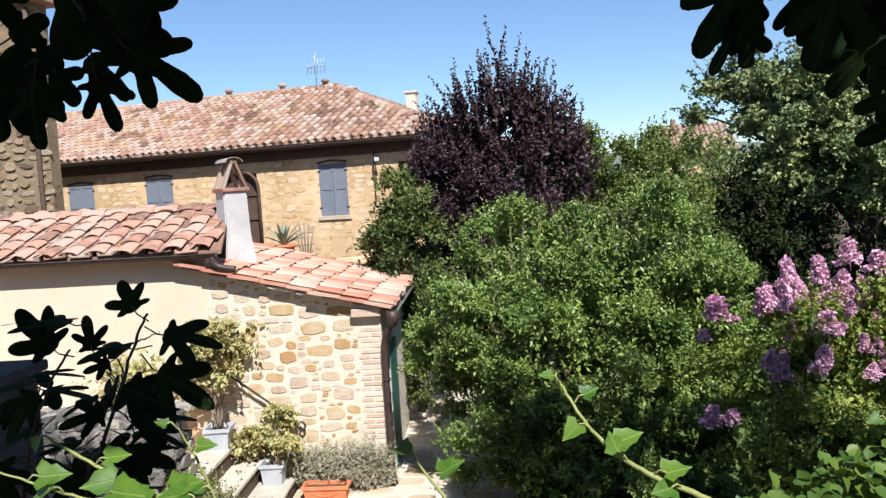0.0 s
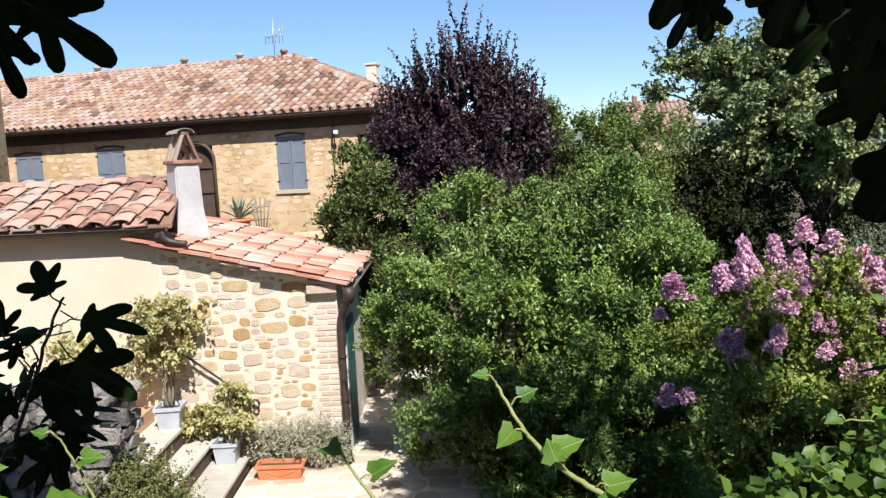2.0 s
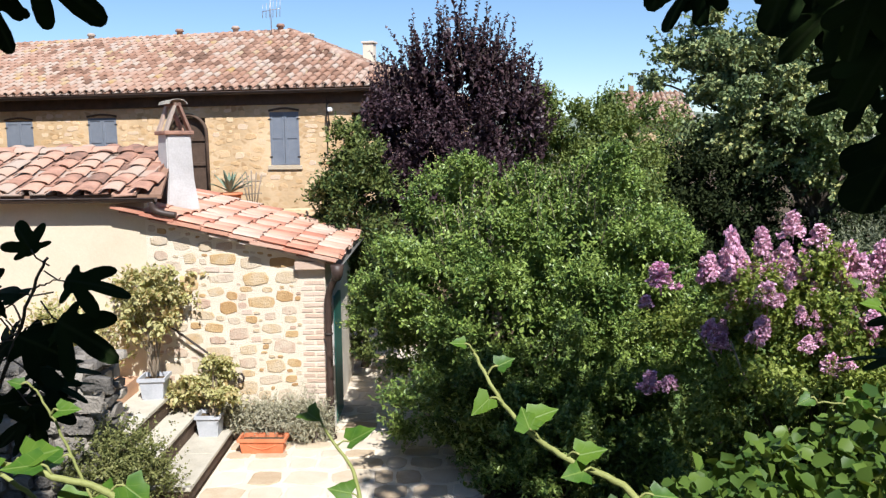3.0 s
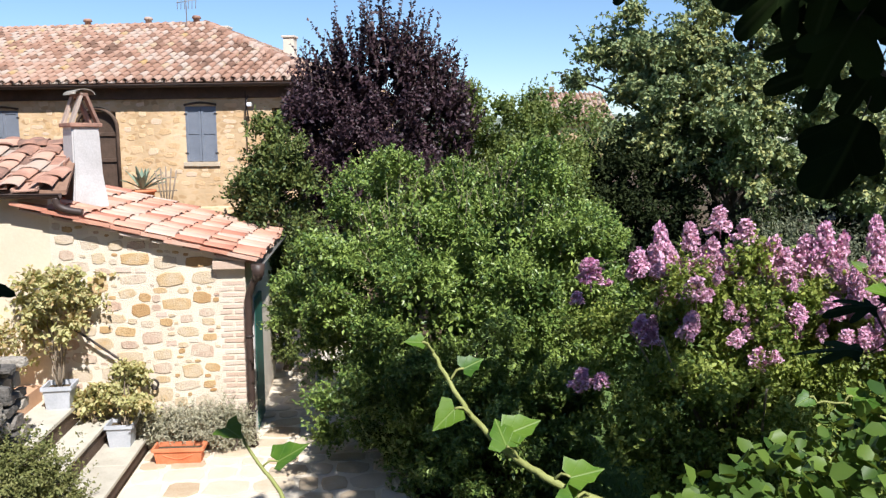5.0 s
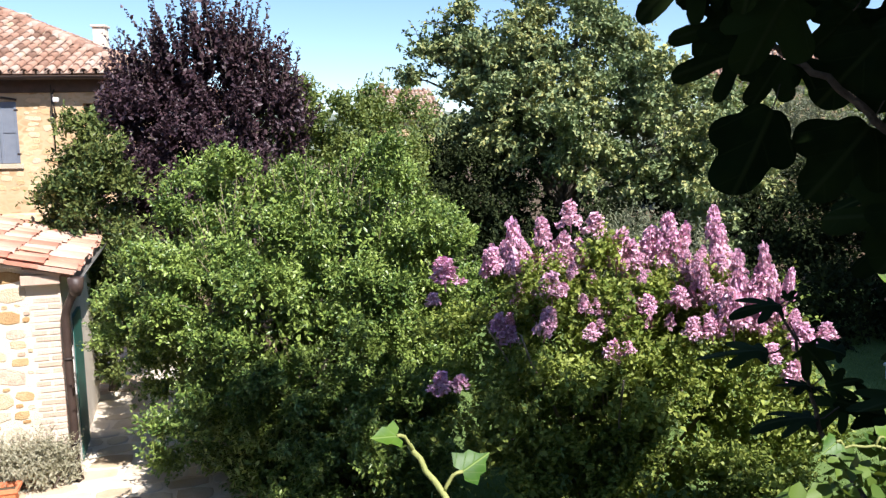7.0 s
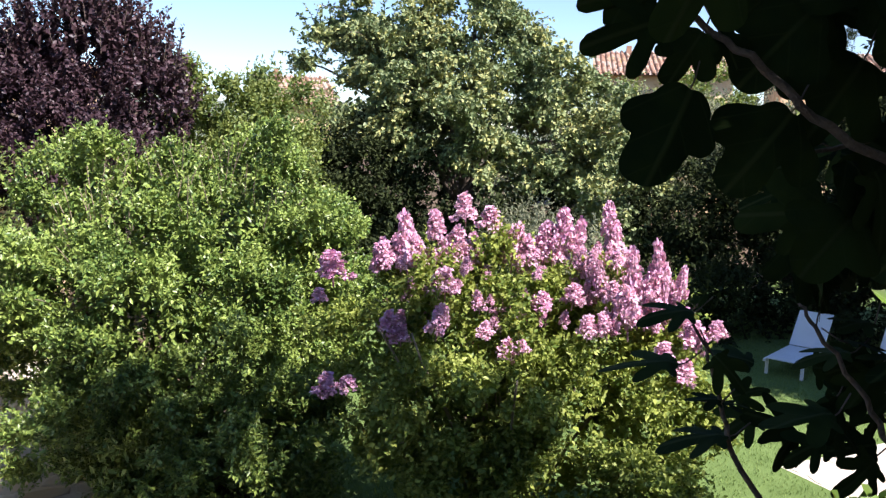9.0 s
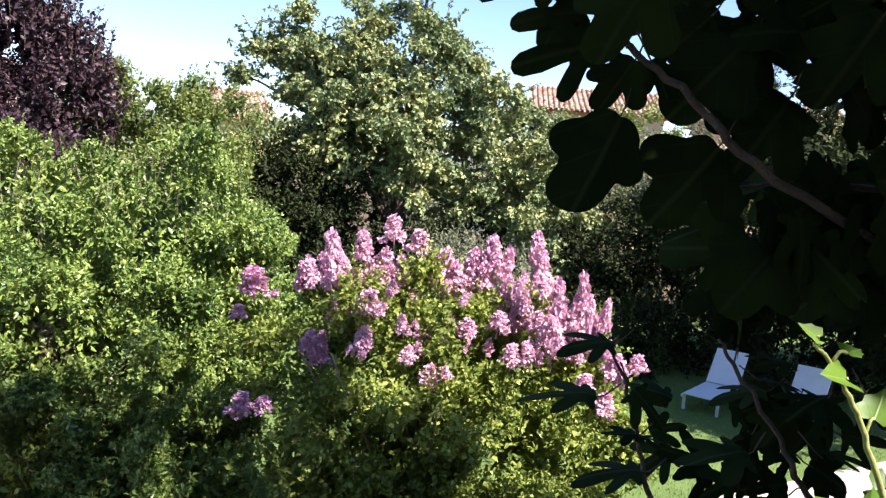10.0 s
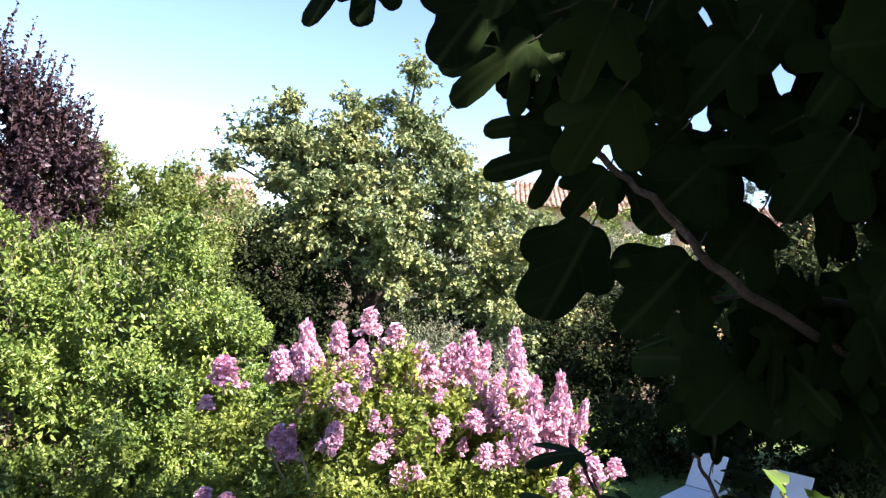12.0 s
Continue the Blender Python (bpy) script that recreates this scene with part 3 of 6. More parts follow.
# roof beds
bm = bmesh.new()
q = [bm.verts.new(p) for p in ((-11, 9.76, 3.70), (-3.30, 9.76, 3.70), (-3.72, 11.65, 4.27), (-11, 11.65, 4.27), (-11, 9.76, 3.64), (-3.30, 9.76, 3.64), (-3.72, 11.65, 4.21), (-11, 11.65, 4.21))]
for f in ((0, 1, 2, 3), (7, 6, 5, 4), (0, 4, 5, 1), (1, 5, 6, 2), (2, 6, 7, 3), (3, 7, 4, 0)):
    bm.faces.new([q[i] for i in f])
part("roof", bm, "roof_bed", near_house)
bm = bmesh.new()
q = [bm.verts.new(p) for z in (0, -0.06) for p in ((-3.95, 9.84, red_z(-3.95) + z), (-0.9, 9.84, red_z(-0.9) + z), (-0.9, 13.65, red_z(-0.9) + z), (-3.95, 13.65, red_z(-3.95) + z))]
for f in ((0, 1, 2, 3), (7, 6, 5, 4), (0, 4, 5, 1), (1, 5, 6, 2), (2, 6, 7, 3), (3, 7, 4, 0)):
    bm.faces.new([q[i] for i in f])
part("roof", bm, "roof_bed", near_house)
# fascia tiles along the stepped verge of the annex
for i in range(7):
    x = -3.72 + i * 0.42
    b = part("verge_tile", B(-0.2, 0.2, -0.02, 0.3, -0.035, 0.0, 0.006), "brick", near_house)
    b.matrix_basis = pose(x, 9.81, red_z(x) - 0.03, 0, 14.7 - 3.0, 0)

gutter_run((-11, 9.70, 3.68), (-3.36, 9.70, 3.65), 0.065, "gutter", "gutter", near_house)
gutter_run((-0.83, 9.68, red_z(-0.83) - 0.03), (-0.83, 13.65, red_z(-0.83) - 0.03), 0.07, "gutter", "gutter_grey", near_house)
# outlet of the upper gutter on to the lower roof
part("downpipe", tube(bmesh.new(), bend([(-3.42, 9.70, 3.60), (-3.40, 9.70, 3.50), (-3.30, 9.72, 3.44), (-3.10, 9.74, 3.40)], 4), 0.05, 10), "gutter", near_house)
# downpipe at the corner of the annex
part("downpipe", tube(bmesh.new(), bend([(-0.83, 9.72, 2.60), (-0.86, 9.76, 2.48), (-0.97, 9.86, 2.25), (-1.0, 9.88, 2.0), (-1.0, 9.88, 1.0), (-1.0, 9.88, 0.12), (-0.96, 9.84, 0.04)], 4), 0.052, 10), "gutter", near_house)
part("hopper", tube(bmesh.new(), [(-0.83, 9.72, 2.66), (-0.83, 9.72, 2.52), (-0.84, 9.74, 2.44)], [0.10, 0.085, 0.055], 10), "gutter", near_house)
for z in (0.5, 1.6):
    part("pipe_clip", tube(bmesh.new(), [(-1.0, 9.88, z), (-1.0, 9.88, z + 0.03)], 0.062, 10), "iron", near_house)
# green shutter door on the side wall
door = part("door", B(-1.04, -0.99, 10.5, 11.35, 0.02, 2.0, 0.006), "door_green", near_house, "dark green wooden side door")
part("door_frame", B(-1.04, -1.0, 10.40, 10.5, 0.0, 2.08), "white_plaster", near_house)

# chimney of the near house
CH = (-3.52, 11.15)


def near_chimney():
    ch = thing("chimney", (CH[0], CH[1], 3.2), "white plastered chimney with a small open brick cap", "chimney", turn=38)
    bm = bmesh.new()
    rings = []
    for w, z in ((0.27, 0.0), (0.25, 0.30), (0.212, 0.66), (0.195, 1.36)):
        rings.append([bm.verts.new((sx * w, sy * w, z)) for sx, sy in ((-1, -1), (1, -1), (1, 1), (-1, 1))])
    for r0, r1 in zip(rings, rings[1:]):
        for k in range(4):
            bm.faces.new((r0[k], r0[(k + 1) % 4], r1[(k + 1) % 4], r1[k]))
    bm.faces.new(rings[0][::-1])
    bm.faces.new(rings[-1])
    bmesh.ops.bevel(bm, geom=[e for e in bm.edges if abs(e.verts[0].co.z - e.verts[1].co.z) > 0.05], offset=0.02, segments=2, affect="EDGES")
    part("shaft", bm, "white_plaster", ch)
    part("cap_slab", B(-0.235, 0.235, -0.235, 0.235, 1.36, 1.42, 0.012), "tile_old", ch, "mossy brick slab")
    for s in (-1, 1):
        for side in (-1, 1):
            b = part("brick", B(-0.022, 0.022, -0.06, 0.06, 0.0, 0.47, 0.008), "tile_old", ch)
            b.matrix_basis = pose(s * 0.19, side * 0.16, 1.41, 0, -s * 21, 0)
    part("cap_block", B(-0.06, 0.06, -0.22, 0.22, 1.80, 1.85, 0.01), "tile_old", ch)
    t = part("tile", cover_tile(0.50, 0.15, 0.14, 0.55), "rubble", ch)
    t.matrix_basis = pose(0, -0.25, 1.83)
    return ch


near_chimney()

# ---- far house ----
far = thing("house", (-3.2, 19.0, 0), "large ochre stone farmhouse with hipped clay roof", "house", turn=-14.04)
U0, U1, DEEP, EAVE, OVER = -16.0, 2.9, 9.6, 5.80, 0.30


def wall_with_holes(u0, u1, v0, v1, z1, holes):
    """A wall slab with real openings, built from boxes between the holes."""
    bm = bmesh.new()
    us = sorted({u0, u1, *(h[0] for h in holes), *(h[1] for h in holes)})
    for a, b in zip(us, us[1:]):
        mid = (a + b) / 2
        cuts = sorted((h[2], h[3]) for h in holes if h[0] < mid < h[1])
        z = 0.0
        for c0, c1 in cuts:
            box(bm, a, b, v0, v1, z, c0)
            z = c1
        box(bm, a, b, v0, v1, z, z1)
    bmesh.ops.remove_doubles(bm, verts=bm.verts, dist=0.0005)
    return bm


WINS = [(-0.05, 3.9, 5.26, 0.80), (-5.37, 3.86, 5.21, 0.88), (-8.02, 3.82, 5.17, 0.88), (2.05, 4.55, 5.2, 0.55)]
holes = [(c - w / 2, c + w / 2, z0, z1) for c, z0, z1, w in WINS] + [(-3.3, -2.28, 2.6, 5.15)]
part("wall", wall_with_holes(U0, U1, 0.0, 0.45, 5.98, holes), "wall_far", far, "sunlit ochre stone wall")
part("wall", B(U1 - 0.45, U1, 0.45, DEEP, 0, 5.98), "wall_far", far)
part("wall", B(U0, U1 - 0.45, DEEP - 0.45, DEEP, 0, 5.98), "wall_far", far)
part("wall", B(U0, U0 + 0.45, 0.45, DEEP - 0.45, 0, 5.98), "wall_far", far)
# dark cornice strip doubles as the shade band below the eave
part("cornice", B(U0, U1 + 0.04, -0.06, -0.002, 5.44, 5.80, 0.015), "wood_dark", far, "timber cornice, made dark and deep to hold the shade under the eave")


def shuttered_window(c, z0, z1, w):
    win = part("window", B(c - w / 2 - 0.07, c + w / 2 + 0.07, -0.05, 0.25, z0 - 0.11, z0, 0.01), "stone", far, "closed blue-grey wooden shutters")
    part("lintel_arch", tube(bmesh.new(), bend([(c - w / 2 - 0.02, -0.005, z1 + 0.03), (c, -0.01, z1 + 0.085), (c + w / 2 + 0.02, -0.005, z1 + 0.03)], 5), 0.028, 6), "wood_dark", win)
    for s in (-1, 1):
        a, b = (c - w / 2, c - 0.006) if s < 0 else (c + 0.006, c + w / 2)
        bm = bmesh.new()
        st = 0.06
        box(bm, a, a + st, 0.0, 0.05, z0 + 0.01, z1 - 0.01, 0.004)
        box(bm, b - st, b, 0.0, 0.05, z0 + 0.01, z1 - 0.01, 0.004)
        zm = z0 + 0.50 * (z1 - z0)
        for z in (z0 + 0.01, zm, z1 - 0.09):
            box(bm, a + st, b - st, 0.002, 0.048, z, z + 0.08)
        leaf = part("shutter", bm, "shutter", win)
        for q0, q1 in ((z0 + 0.09, zm), (zm + 0.08, z1 - 0.09)):
            part("panel", B(a + st, b - st, 0.016, 0.036, q0, q1), "shutter", leaf)
        for z in (z0 + 0.2, z1 - 0.2):
            part("hinge", B(a - 0.03 if s < 0 else b - 0.05, a + 0.05 if s < 0 else b + 0.03, -0.012, -0.001, z, z + 0.03), "iron", leaf)
    return win


for w in WINS[:3]:
    shuttered_window(*w)
part("glass", B(1.8, 2.3, 0.15, 0.17, 4.56, 5.19), "gutter", far, "small dark window pane")
# arched door, half open, dark wooden leaf with a rounded head
bm = bmesh.new()
pts = [(-3.28, 2.6), (-2.30, 2.6), (-2.30, 4.75)] + [(-2.79 + 0.49 * math.cos(a), 4.75 + 0.42 * math.sin(a)) for a in (math.pi * k / 10 for k in range(1, 10))] + [(-3.28, 4.75)]
vs = [bm.verts.new((u, 0.08, z)) for u, z in pts]
f = bm.faces.new(vs)
r = bmesh.ops.extrude_face_region(bm, geom=[f])
bmesh.ops.translate(bm, verts=[v for v in r["geom"] if isinstance(v, bmesh.types.BMVert)], vec=(0, 0.08, 0))
bmesh.ops.recalc_face_normals(bm, faces=bm.faces)
arch = part("door", bm, "wood_dark", far, "weathered brown arched wooden door")
for z in (3.2, 3.9, 4.55):
    part("rail", B(-3.26, -2.32, 0.04, 0.075, z, z + 0.09, 0.005), "wood_dark", arch)
bm = bmesh.new()
pa = [(-2.79 + 0.55 * math.cos(a), -0.03, 4.75 + 0.48 * math.sin(a)) for a in (math.pi * k / 12 for k in range(13))]
tube(bm, [(-2.24, -0.03, 3.0), *pa, (-3.34, -0.03, 3.0)], 0.05, 6)
part("arch_frame", bm, "wood_dark", arch)

# hipped roof
slope_rise = 7.92 - EAVE
RV = DEEP / 2
HIP = U1 + OVER - (RV + OVER)
bm = bmesh.new()
corner = [(U0 - 0.4, -OVER, EAVE), (U1 + OVER, -OVER, EAVE), (U1 + OVER, DEEP + OVER, EAVE), (U0 - 0.4, DEEP + OVER, EAVE), (U0 - 0.4, RV, 7.92), (HIP, RV, 7.92)]
v = [bm.verts.new(p) for p in corner]
for f in ((0, 1, 5, 4), (1, 2, 5), (2, 3, 4, 5), (3, 0, 4), (3, 2, 1, 0)):
    bm.faces.new([v[i] for i in f])
part("roof", bm, "roof_bed", far)
cov_far = as_mesh(cover_tile(0.42, 0.082, 0.066, 1.0, 5), "tile", "tile_far")
pan_far = as_mesh(pan_tile(0.20, 0.42), "tile", "tile_far")
SL = math.hypot(RV + OVER, slope_rise)
lay_tiles(far, roof_frame((U0 - 0.4, -OVER, EAVE), (1, 0, 0), (0, RV + OVER, slope_rise)), U1 + OVER - U0 + 0.4, SL, 0.25, 0.33,
          lambda x, y: x > 3.2 and x < (U1 + OVER - U0 + 0.4) - y / SL * (RV + OVER) - 0.05, cov_far, pan_far, 3, 300, "tile_far_joined", jit=0.6)
lay_tiles(far, roof_frame((U1 + OVER, -OVER, EAVE), (0, 1, 0), (-(RV + OVER), 0, slope_rise)), DEEP + 2 * OVER, SL, 0.25, 0.33,
          lambda x, y: (y / SL) * (RV + OVER) + 0.05 < x < DEEP + 2 * OVER - (y / SL) * (RV + OVER), cov_far, pan_far, 5, 0, "tile_far_joined", jit=0.6)
# ridge and hip tiles
ridge = as_mesh(cover_tile(0.48, 0.16, 0.14, 0.8, 6), "ridge_tile", "tile_far")
n = int((HIP - U0) / 0.42)
for i in range(n):
    part("ridge_tile", ridge, None, far).matrix_basis = pose(HIP - i * 0.42, RV, 7.93, random.uniform(-1, 1), 0, 90)
hip_len = math.dist((HIP, RV, 7.92), (U1 + OVER, -OVER, EAVE))
down = Vector((U1 + OVER - HIP, -OVER - RV, EAVE - 7.92)).normalized()
for i in range(int(hip_len / 0.42)):
    p = Vector((U1 + OVER, -OVER, EAVE)) - down * (i * 0.42)
    part("ridge_tile", ridge, None, far).matrix_basis = Matrix.Translation(p + Vector((0, 0, 0.04))) @ (-down).to_track_quat("Y", "Z").to_matrix().to_4x4()
gutter_run((U0 - 0.4, -OVER - 0.07, EAVE - 0.02), (U1 + OVER, -OVER - 0.07, EAVE - 0.04), 0.07, "gutter", "gutter", far)


def roof_vent(u):
    bm = tube(bmesh.new(), [(0, 0, -0.08), (0, 0, 0.1), (0, 0, 0.14), (0, 0, 0.26)], [0.16, 0.16, 0.24, 0.18], 10)
    ob = part("ridge_vent", bm, "tile_far", far)
    ob.matrix_basis = pose(u, RV, 8.06) @ Matrix.Scale(0.6, 4)


for u in (HIP - 0.35, HIP - 1.9, HIP - 3.9, HIP - 7.2):
    roof_vent(u)


def small_chimney(p, h):
    ch = thing("chimney", p, "small pale brick chimney with a flat cap", "chimney", "roof chimneys", turn=-14)
    part("shaft", B(-0.16, 0.16, -0.16, 0.16, -0.6, h, 0.01), "mortar", ch)
    part("cap_slab", B(-0.20, 0.20, -0.20, 0.20, h, h + 0.06, 0.01), "brick", ch)


small_chimney((-1.36, 23.2, 7.15), 0.30)
small_chimney((-3.5, 24.8, 7.65), 0.28)


def antenna(p, s=1.0):
    an = thing("antenna", p, "thin metal television aerial on the ridge", "antenna")
    part("mast", tube(bmesh.new(), [(0, 0, -0.15), (0, 0, 1.25 * s)], 0.014, 6), "antenna", an)
    part("boom", tube(bmesh.new(), [(-0.3, 0.1, 0.55 * s), (0.32, -0.1, 0.62 * s)], 0.011, 5), "antenna", an)
    for k in range(6):
        x = -0.28 + k * 0.115
        part("element", tube(bmesh.new(), [(x, 0.1 - k * 0.04, 0.36 * s), (x + 0.03, 0.1 - k * 0.04, (0.78 + 0.03 * k) * s)], 0.009, 5), "antenna", an)
    return an


antenna((-4.42, 23.75, 7.98))
lamp = thing("wall_lamp", (-2.02, 18.62, 4.75), "white floodlight on an iron bracket on the wall", "lamp", turn=-14)
part("bracket", tube(bmesh.new(), bend([(-0.02, 0.0, 0.75), (-0.02, -0.12, 0.6), (0.02, -0.16, 0.3), (-0.02, 0.0, 0.15)], 4), 0.018, 6), "iron", lamp)
part("cable", tube(bmesh.new(), [(-0.1, 0.02, 0.85), (-0.09, 0.02, -0.6)], 0.012, 5), "iron", lamp)
part("lamp_head", B(0.02, 0.13, -0.24, -0.14, 0.47, 0.57, 0.02), "lamp_white", lamp)

# ---- tower wing beside the far house ----
tower = thing("stone_building", (-9.42, 15.6, 0), "tall brown rubble stone building with a downpipe", "building", turn=-6)
part("wall", B(-7, 0.55, 0, 0.35, 0, 9.0), "wall_tower", tower)
part("roof", B(-7.2, 0.8, -0.25, 0.6, 9.0, 9.12, 0.02), "tile_far", tower)
part("downpipe", tube(bmesh.new(), [(0.33, -0.07, 0.0), (0.33, -0.07, 8.9)], 0.055, 8), "wood_dark", tower)

# ---- steps, landing, garden walls ----
stairs = thing("stairs", (0, 0, 0), "broad low stone steps rising along the house wall", "stairs", kind="structure")
for x0, x1, z in ((-2.98, -2.45, 0.22), (-3.36, -2.94, 0.50), (-3.86, -3.32, 0.78)):
    # riser body in a much darker colour than the treads
    st = part("step", B(x0, x1 - 0.03, 7.75, 9.94, 0.0, z - 0.06), "wood_dark", stairs, "riser coloured much darker than the treads")
    for k in range(2):
        y0 = 7.72 + k * 1.11
        part("tread", B(x0 - 0.0, x1, y0, y0 + 1.105, z - 0.056, z, 0.012), "tread", stairs)
tagged(part("landing", B(-9.0, -3.86, 8.3, 9.94, 0.0, 1.0, 0.01), "terracotta_floor"), "terracotta paved landing above the steps", "landing", kind="structure")

rail = thing("handrail", (0, 0, 0), "wrought iron handrail ending in a scroll on the wall", "handrail")
scroll = [(-2.32 + 0.07 * math.cos(a) * (1 - k / 16), 9.84, 0.96 + 0.09 * math.sin(a) * (1 - k / 16)) for k, a in ((k, 2.2 - 0.55 * k) for k in range(12))]
part("rail", tube(bmesh.new(), [(-3.35, 9.84, 1.80), (-2.9, 9.84, 1.45), (-2.5, 9.84, 1.14), *scroll], 0.018, 7), "iron", rail)
for p in ((-3.2, 1.68), (-2.62, 1.24)):
    part("bracket", tube(bmesh.new(), [(p[0], 9.84, p[1]), (p[0], 9.90, p[1] - 0.05), (p[0], 9.97, p[1] - 0.05)], 0.012, 6), "iron", rail)


def stone_pile_wall(name, x0, x1, y0, y1, z1, seed, label):
    """A rough rubble garden wall: a core with stones of its own on the faces that show."""
    rng = random.Random(seed)
    w = thing(name, ((x0 + x1) / 2, (y0 + y1) / 2, 0), label, "wall", kind="structure")
    cx, cy = w.location.x, w.location.y
    part("core", B(x0 - cx + 0.04, x1 - cx - 0.04, y0 - cy + 0.04, y1 - cy - 0.04, 0, z1 - 0.04), "rubble", w)
    shapes = [slab_mesh("stone", rng, 1, 1, 1, 9, 0.2) for _ in range(5)]
    for me in shapes:
        me.materials.append(M["rubble"])
    for face in ("front", "side", "top"):
        a0, a1 = (x0, x1) if face != "side" else (y0, y1)
        b0, b1 = (0.0, z1) if face != "top" else (y0, y1)
        b = b0
        while b < b1 - 0.05:
            h = min(rng.uniform(0.12, 0.26), b1 - b)
            a = a0 - rng.uniform(0, 0.1)
            while a < a1:
                wd = rng.uniform(0.16, 0.42)
                ob = part("stone", rng.choice(shapes), None, w)
                s = Matrix.Diagonal((wd * 0.95, rng.uniform(0.05, 0.10), h * 0.95, 1))
                if face == "front":
                    m = Matrix.Translation((a + wd / 2 - cx, y0 - cy + 0.04, b + h / 2))
                elif face == "side":
                    m = Matrix.Translation((x1 - cx - 0.04, a + wd / 2 - cy, b + h / 2)) @ pose(0, 0, 0, 0, 0, 90)
                else:
                    m = Matrix.Translation((a + wd / 2 - cx, b + h / 2 - cy, z1 - 0.04)) @ pose(0, 0, 0, -90, 0, 0)
                ob.matrix_basis = m @ pose(0, 0, 0, 0, rng.uniform(-6, 6), 0) @ s
                a += wd
            b += h
    return w


stone_pile_wall("garden_wall", -5.4, -3.45, 7.2, 8.25, 1.85, 5, "rough grey rubble wall beside the steps")
pier = thing("gate_pier", (-4.02, 4.9, 0), "weathered plaster pier with a flat cap, its shade put into the colour", "pier", kind="structure")
part("shaft", B(-0.40, 0.40, -0.40, 0.40, 0.0, 2.93, 0.03), "pier_shaded", pier)
part("cap", B(-0.47, 0.47, -0.47, 0.47, 2.93, 3.03, 0.02), "pier_shaded", pier)
part("plinth", B(-0.45, 0.45, -0.45, 0.45, 0.0, 0.35, 0.02), "pier_shaded", pier)


# ---- plants in pots ----
def plant_pot(at, w, h):
    p = thing("plant_pot", at, "square grey-white stone pot on a step", "pot", "pots on the steps", turn=random.uniform(-6, 6))
    bm = bmesh.new()
    rings = []
    for s, z in ((0.80, 0.0), (0.95, h * 0.84), (1.08, h * 0.84), (1.08, h), (0.93, h), (0.9, h * 0.8)):
        rings.append([bm.verts.new((sx * w / 2 * s, sy * w / 2 * s, z)) for sx, sy in ((-1, -1), (1, -1), (1, 1), (-1, 1))])
    for r0, r1 in zip(rings, rings[1:]):
        for k in range(4):
            bm.faces.new((r0[k], r0[(k + 1) % 4], r1[(k + 1) % 4], r1[k]))
    bm.faces.new(rings[0][::-1])
    part("pot", bm, "pot_grey", p)
    part("earth", B(-w * 0.45, w * 0.45, -w * 0.45, w * 0.45, h * 0.70, h * 0.80), "soil", p)
    return p


def potted_shrub(at, height, radius, seed, label):
    s = thing("potted_shrub", at, label, "shrub", "shrubs in pots")
    rng = random.Random(seed)
    tops = [(rng.uniform(-1, 1) * radius * 0.7, rng.uniform(-0.6, 0.6) * radius * 0.6, height * rng.uniform(0.42, 0.92)) for _ in range(10)]
    part("branchwork", limbs((0, 0, 0), tops, 0.03, seed, None, 0.03, 5), "bark_pale", s)
    blobs = [(t[0], t[1], t[2], radius * rng.uniform(0.28, 0.45), radius * 0.40, height * rng.uniform(0.10, 0.17)) for t in tops]
    part("leaves", crown("leaves", blobs, int(520 * height / 1.75) + 60, 6, 0.085, seed, 0.36, 0.18, 0.2, 0.3, 0.3, 0.3, 1.0, True, inside=0.1, clump=0.08, tufts=0.12), "leaf_pot", s)
    return s


plant_pot((-3.50, 9.62, 0.78), 0.36, 0.32)
plant_pot((-2.72, 9.60, 0.22), 0.34, 0.32)
potted_shrub((-3.50, 9.62, 1.04), 1.70, 0.56, 21, "tall yellowing potted shrub against the wall")
potted_shrub((-2.68, 9.58, 0.48), 0.86, 0.30, 22, "low yellow-green potted shrub on the step")
potted_shrub((-3.10, 9.72, 0.50), 0.5, 0.22, 29, "small green shrub on the step")


def planter():
    p = thing("planter", (-1.92, 9.42, 0.0), "orange terracotta trough planter on the paving", "planter", turn=-2)
    bm = bmesh.new()
    rings = []
    for sx, sy, z in ((0.29, 0.10, 0.0), (0.32, 0.125, 0.19), (0.345, 0.145, 0.19), (0.345, 0.145, 0.235), (0.315, 0.115, 0.235), (0.31, 0.11, 0.18)):
        rings.append([bm.verts.new((a * sx, b * sy, z)) for a, b in ((-1, -1), (1, -1), (1, 1), (-1, 1))])
    for r0, r1 in zip(rings, rings[1:]):
        for k in range(4):
            bm.faces.new((r0[k], r0[(k + 1) % 4], r1[(k + 1) % 4], r1[k]))
    bm.faces.new(rings[0][::-1])
    part("trough", bm, "terracotta", p)
    part("earth", B(-0.3, 0.3, -0.1, 0.1, 0.15, 0.18), "soil", p)
    part("festoon", tube(bmesh.new(), bend([(-0.2, -0.118, 0.14), (0, -0.112, 0.08), (0.2, -0.118, 0.14)], 5), 0.01, 5), "terracotta", p)


planter()


def low_shrub(name, label, blobs, material, seed, shoots, leaf, width=0.2, per=10, shoot=0.2, up=0.8, cat="shrub", root=None):
    c = blobs[0]
    s = thing(name, (c[0], c[1], 0), label, cat)
    local = [(b[0] - c[0], b[1] - c[1], *b[2:]) for b in blobs]
    rng = random.Random(seed)
    z0 = root if root is not None else 0.0
    part("branchwork", limbs((0, 0, z0), [(b[0] * 0.8, b[1] * 0.8, b[2]) for b in local], 0.03, seed, None, 0.04, 5), "bark", s)
    part("leaves", crown("leaves", local, shoots, per, leaf, seed, width, shoot, up, 0.25, 0.3), material, s)
    return s


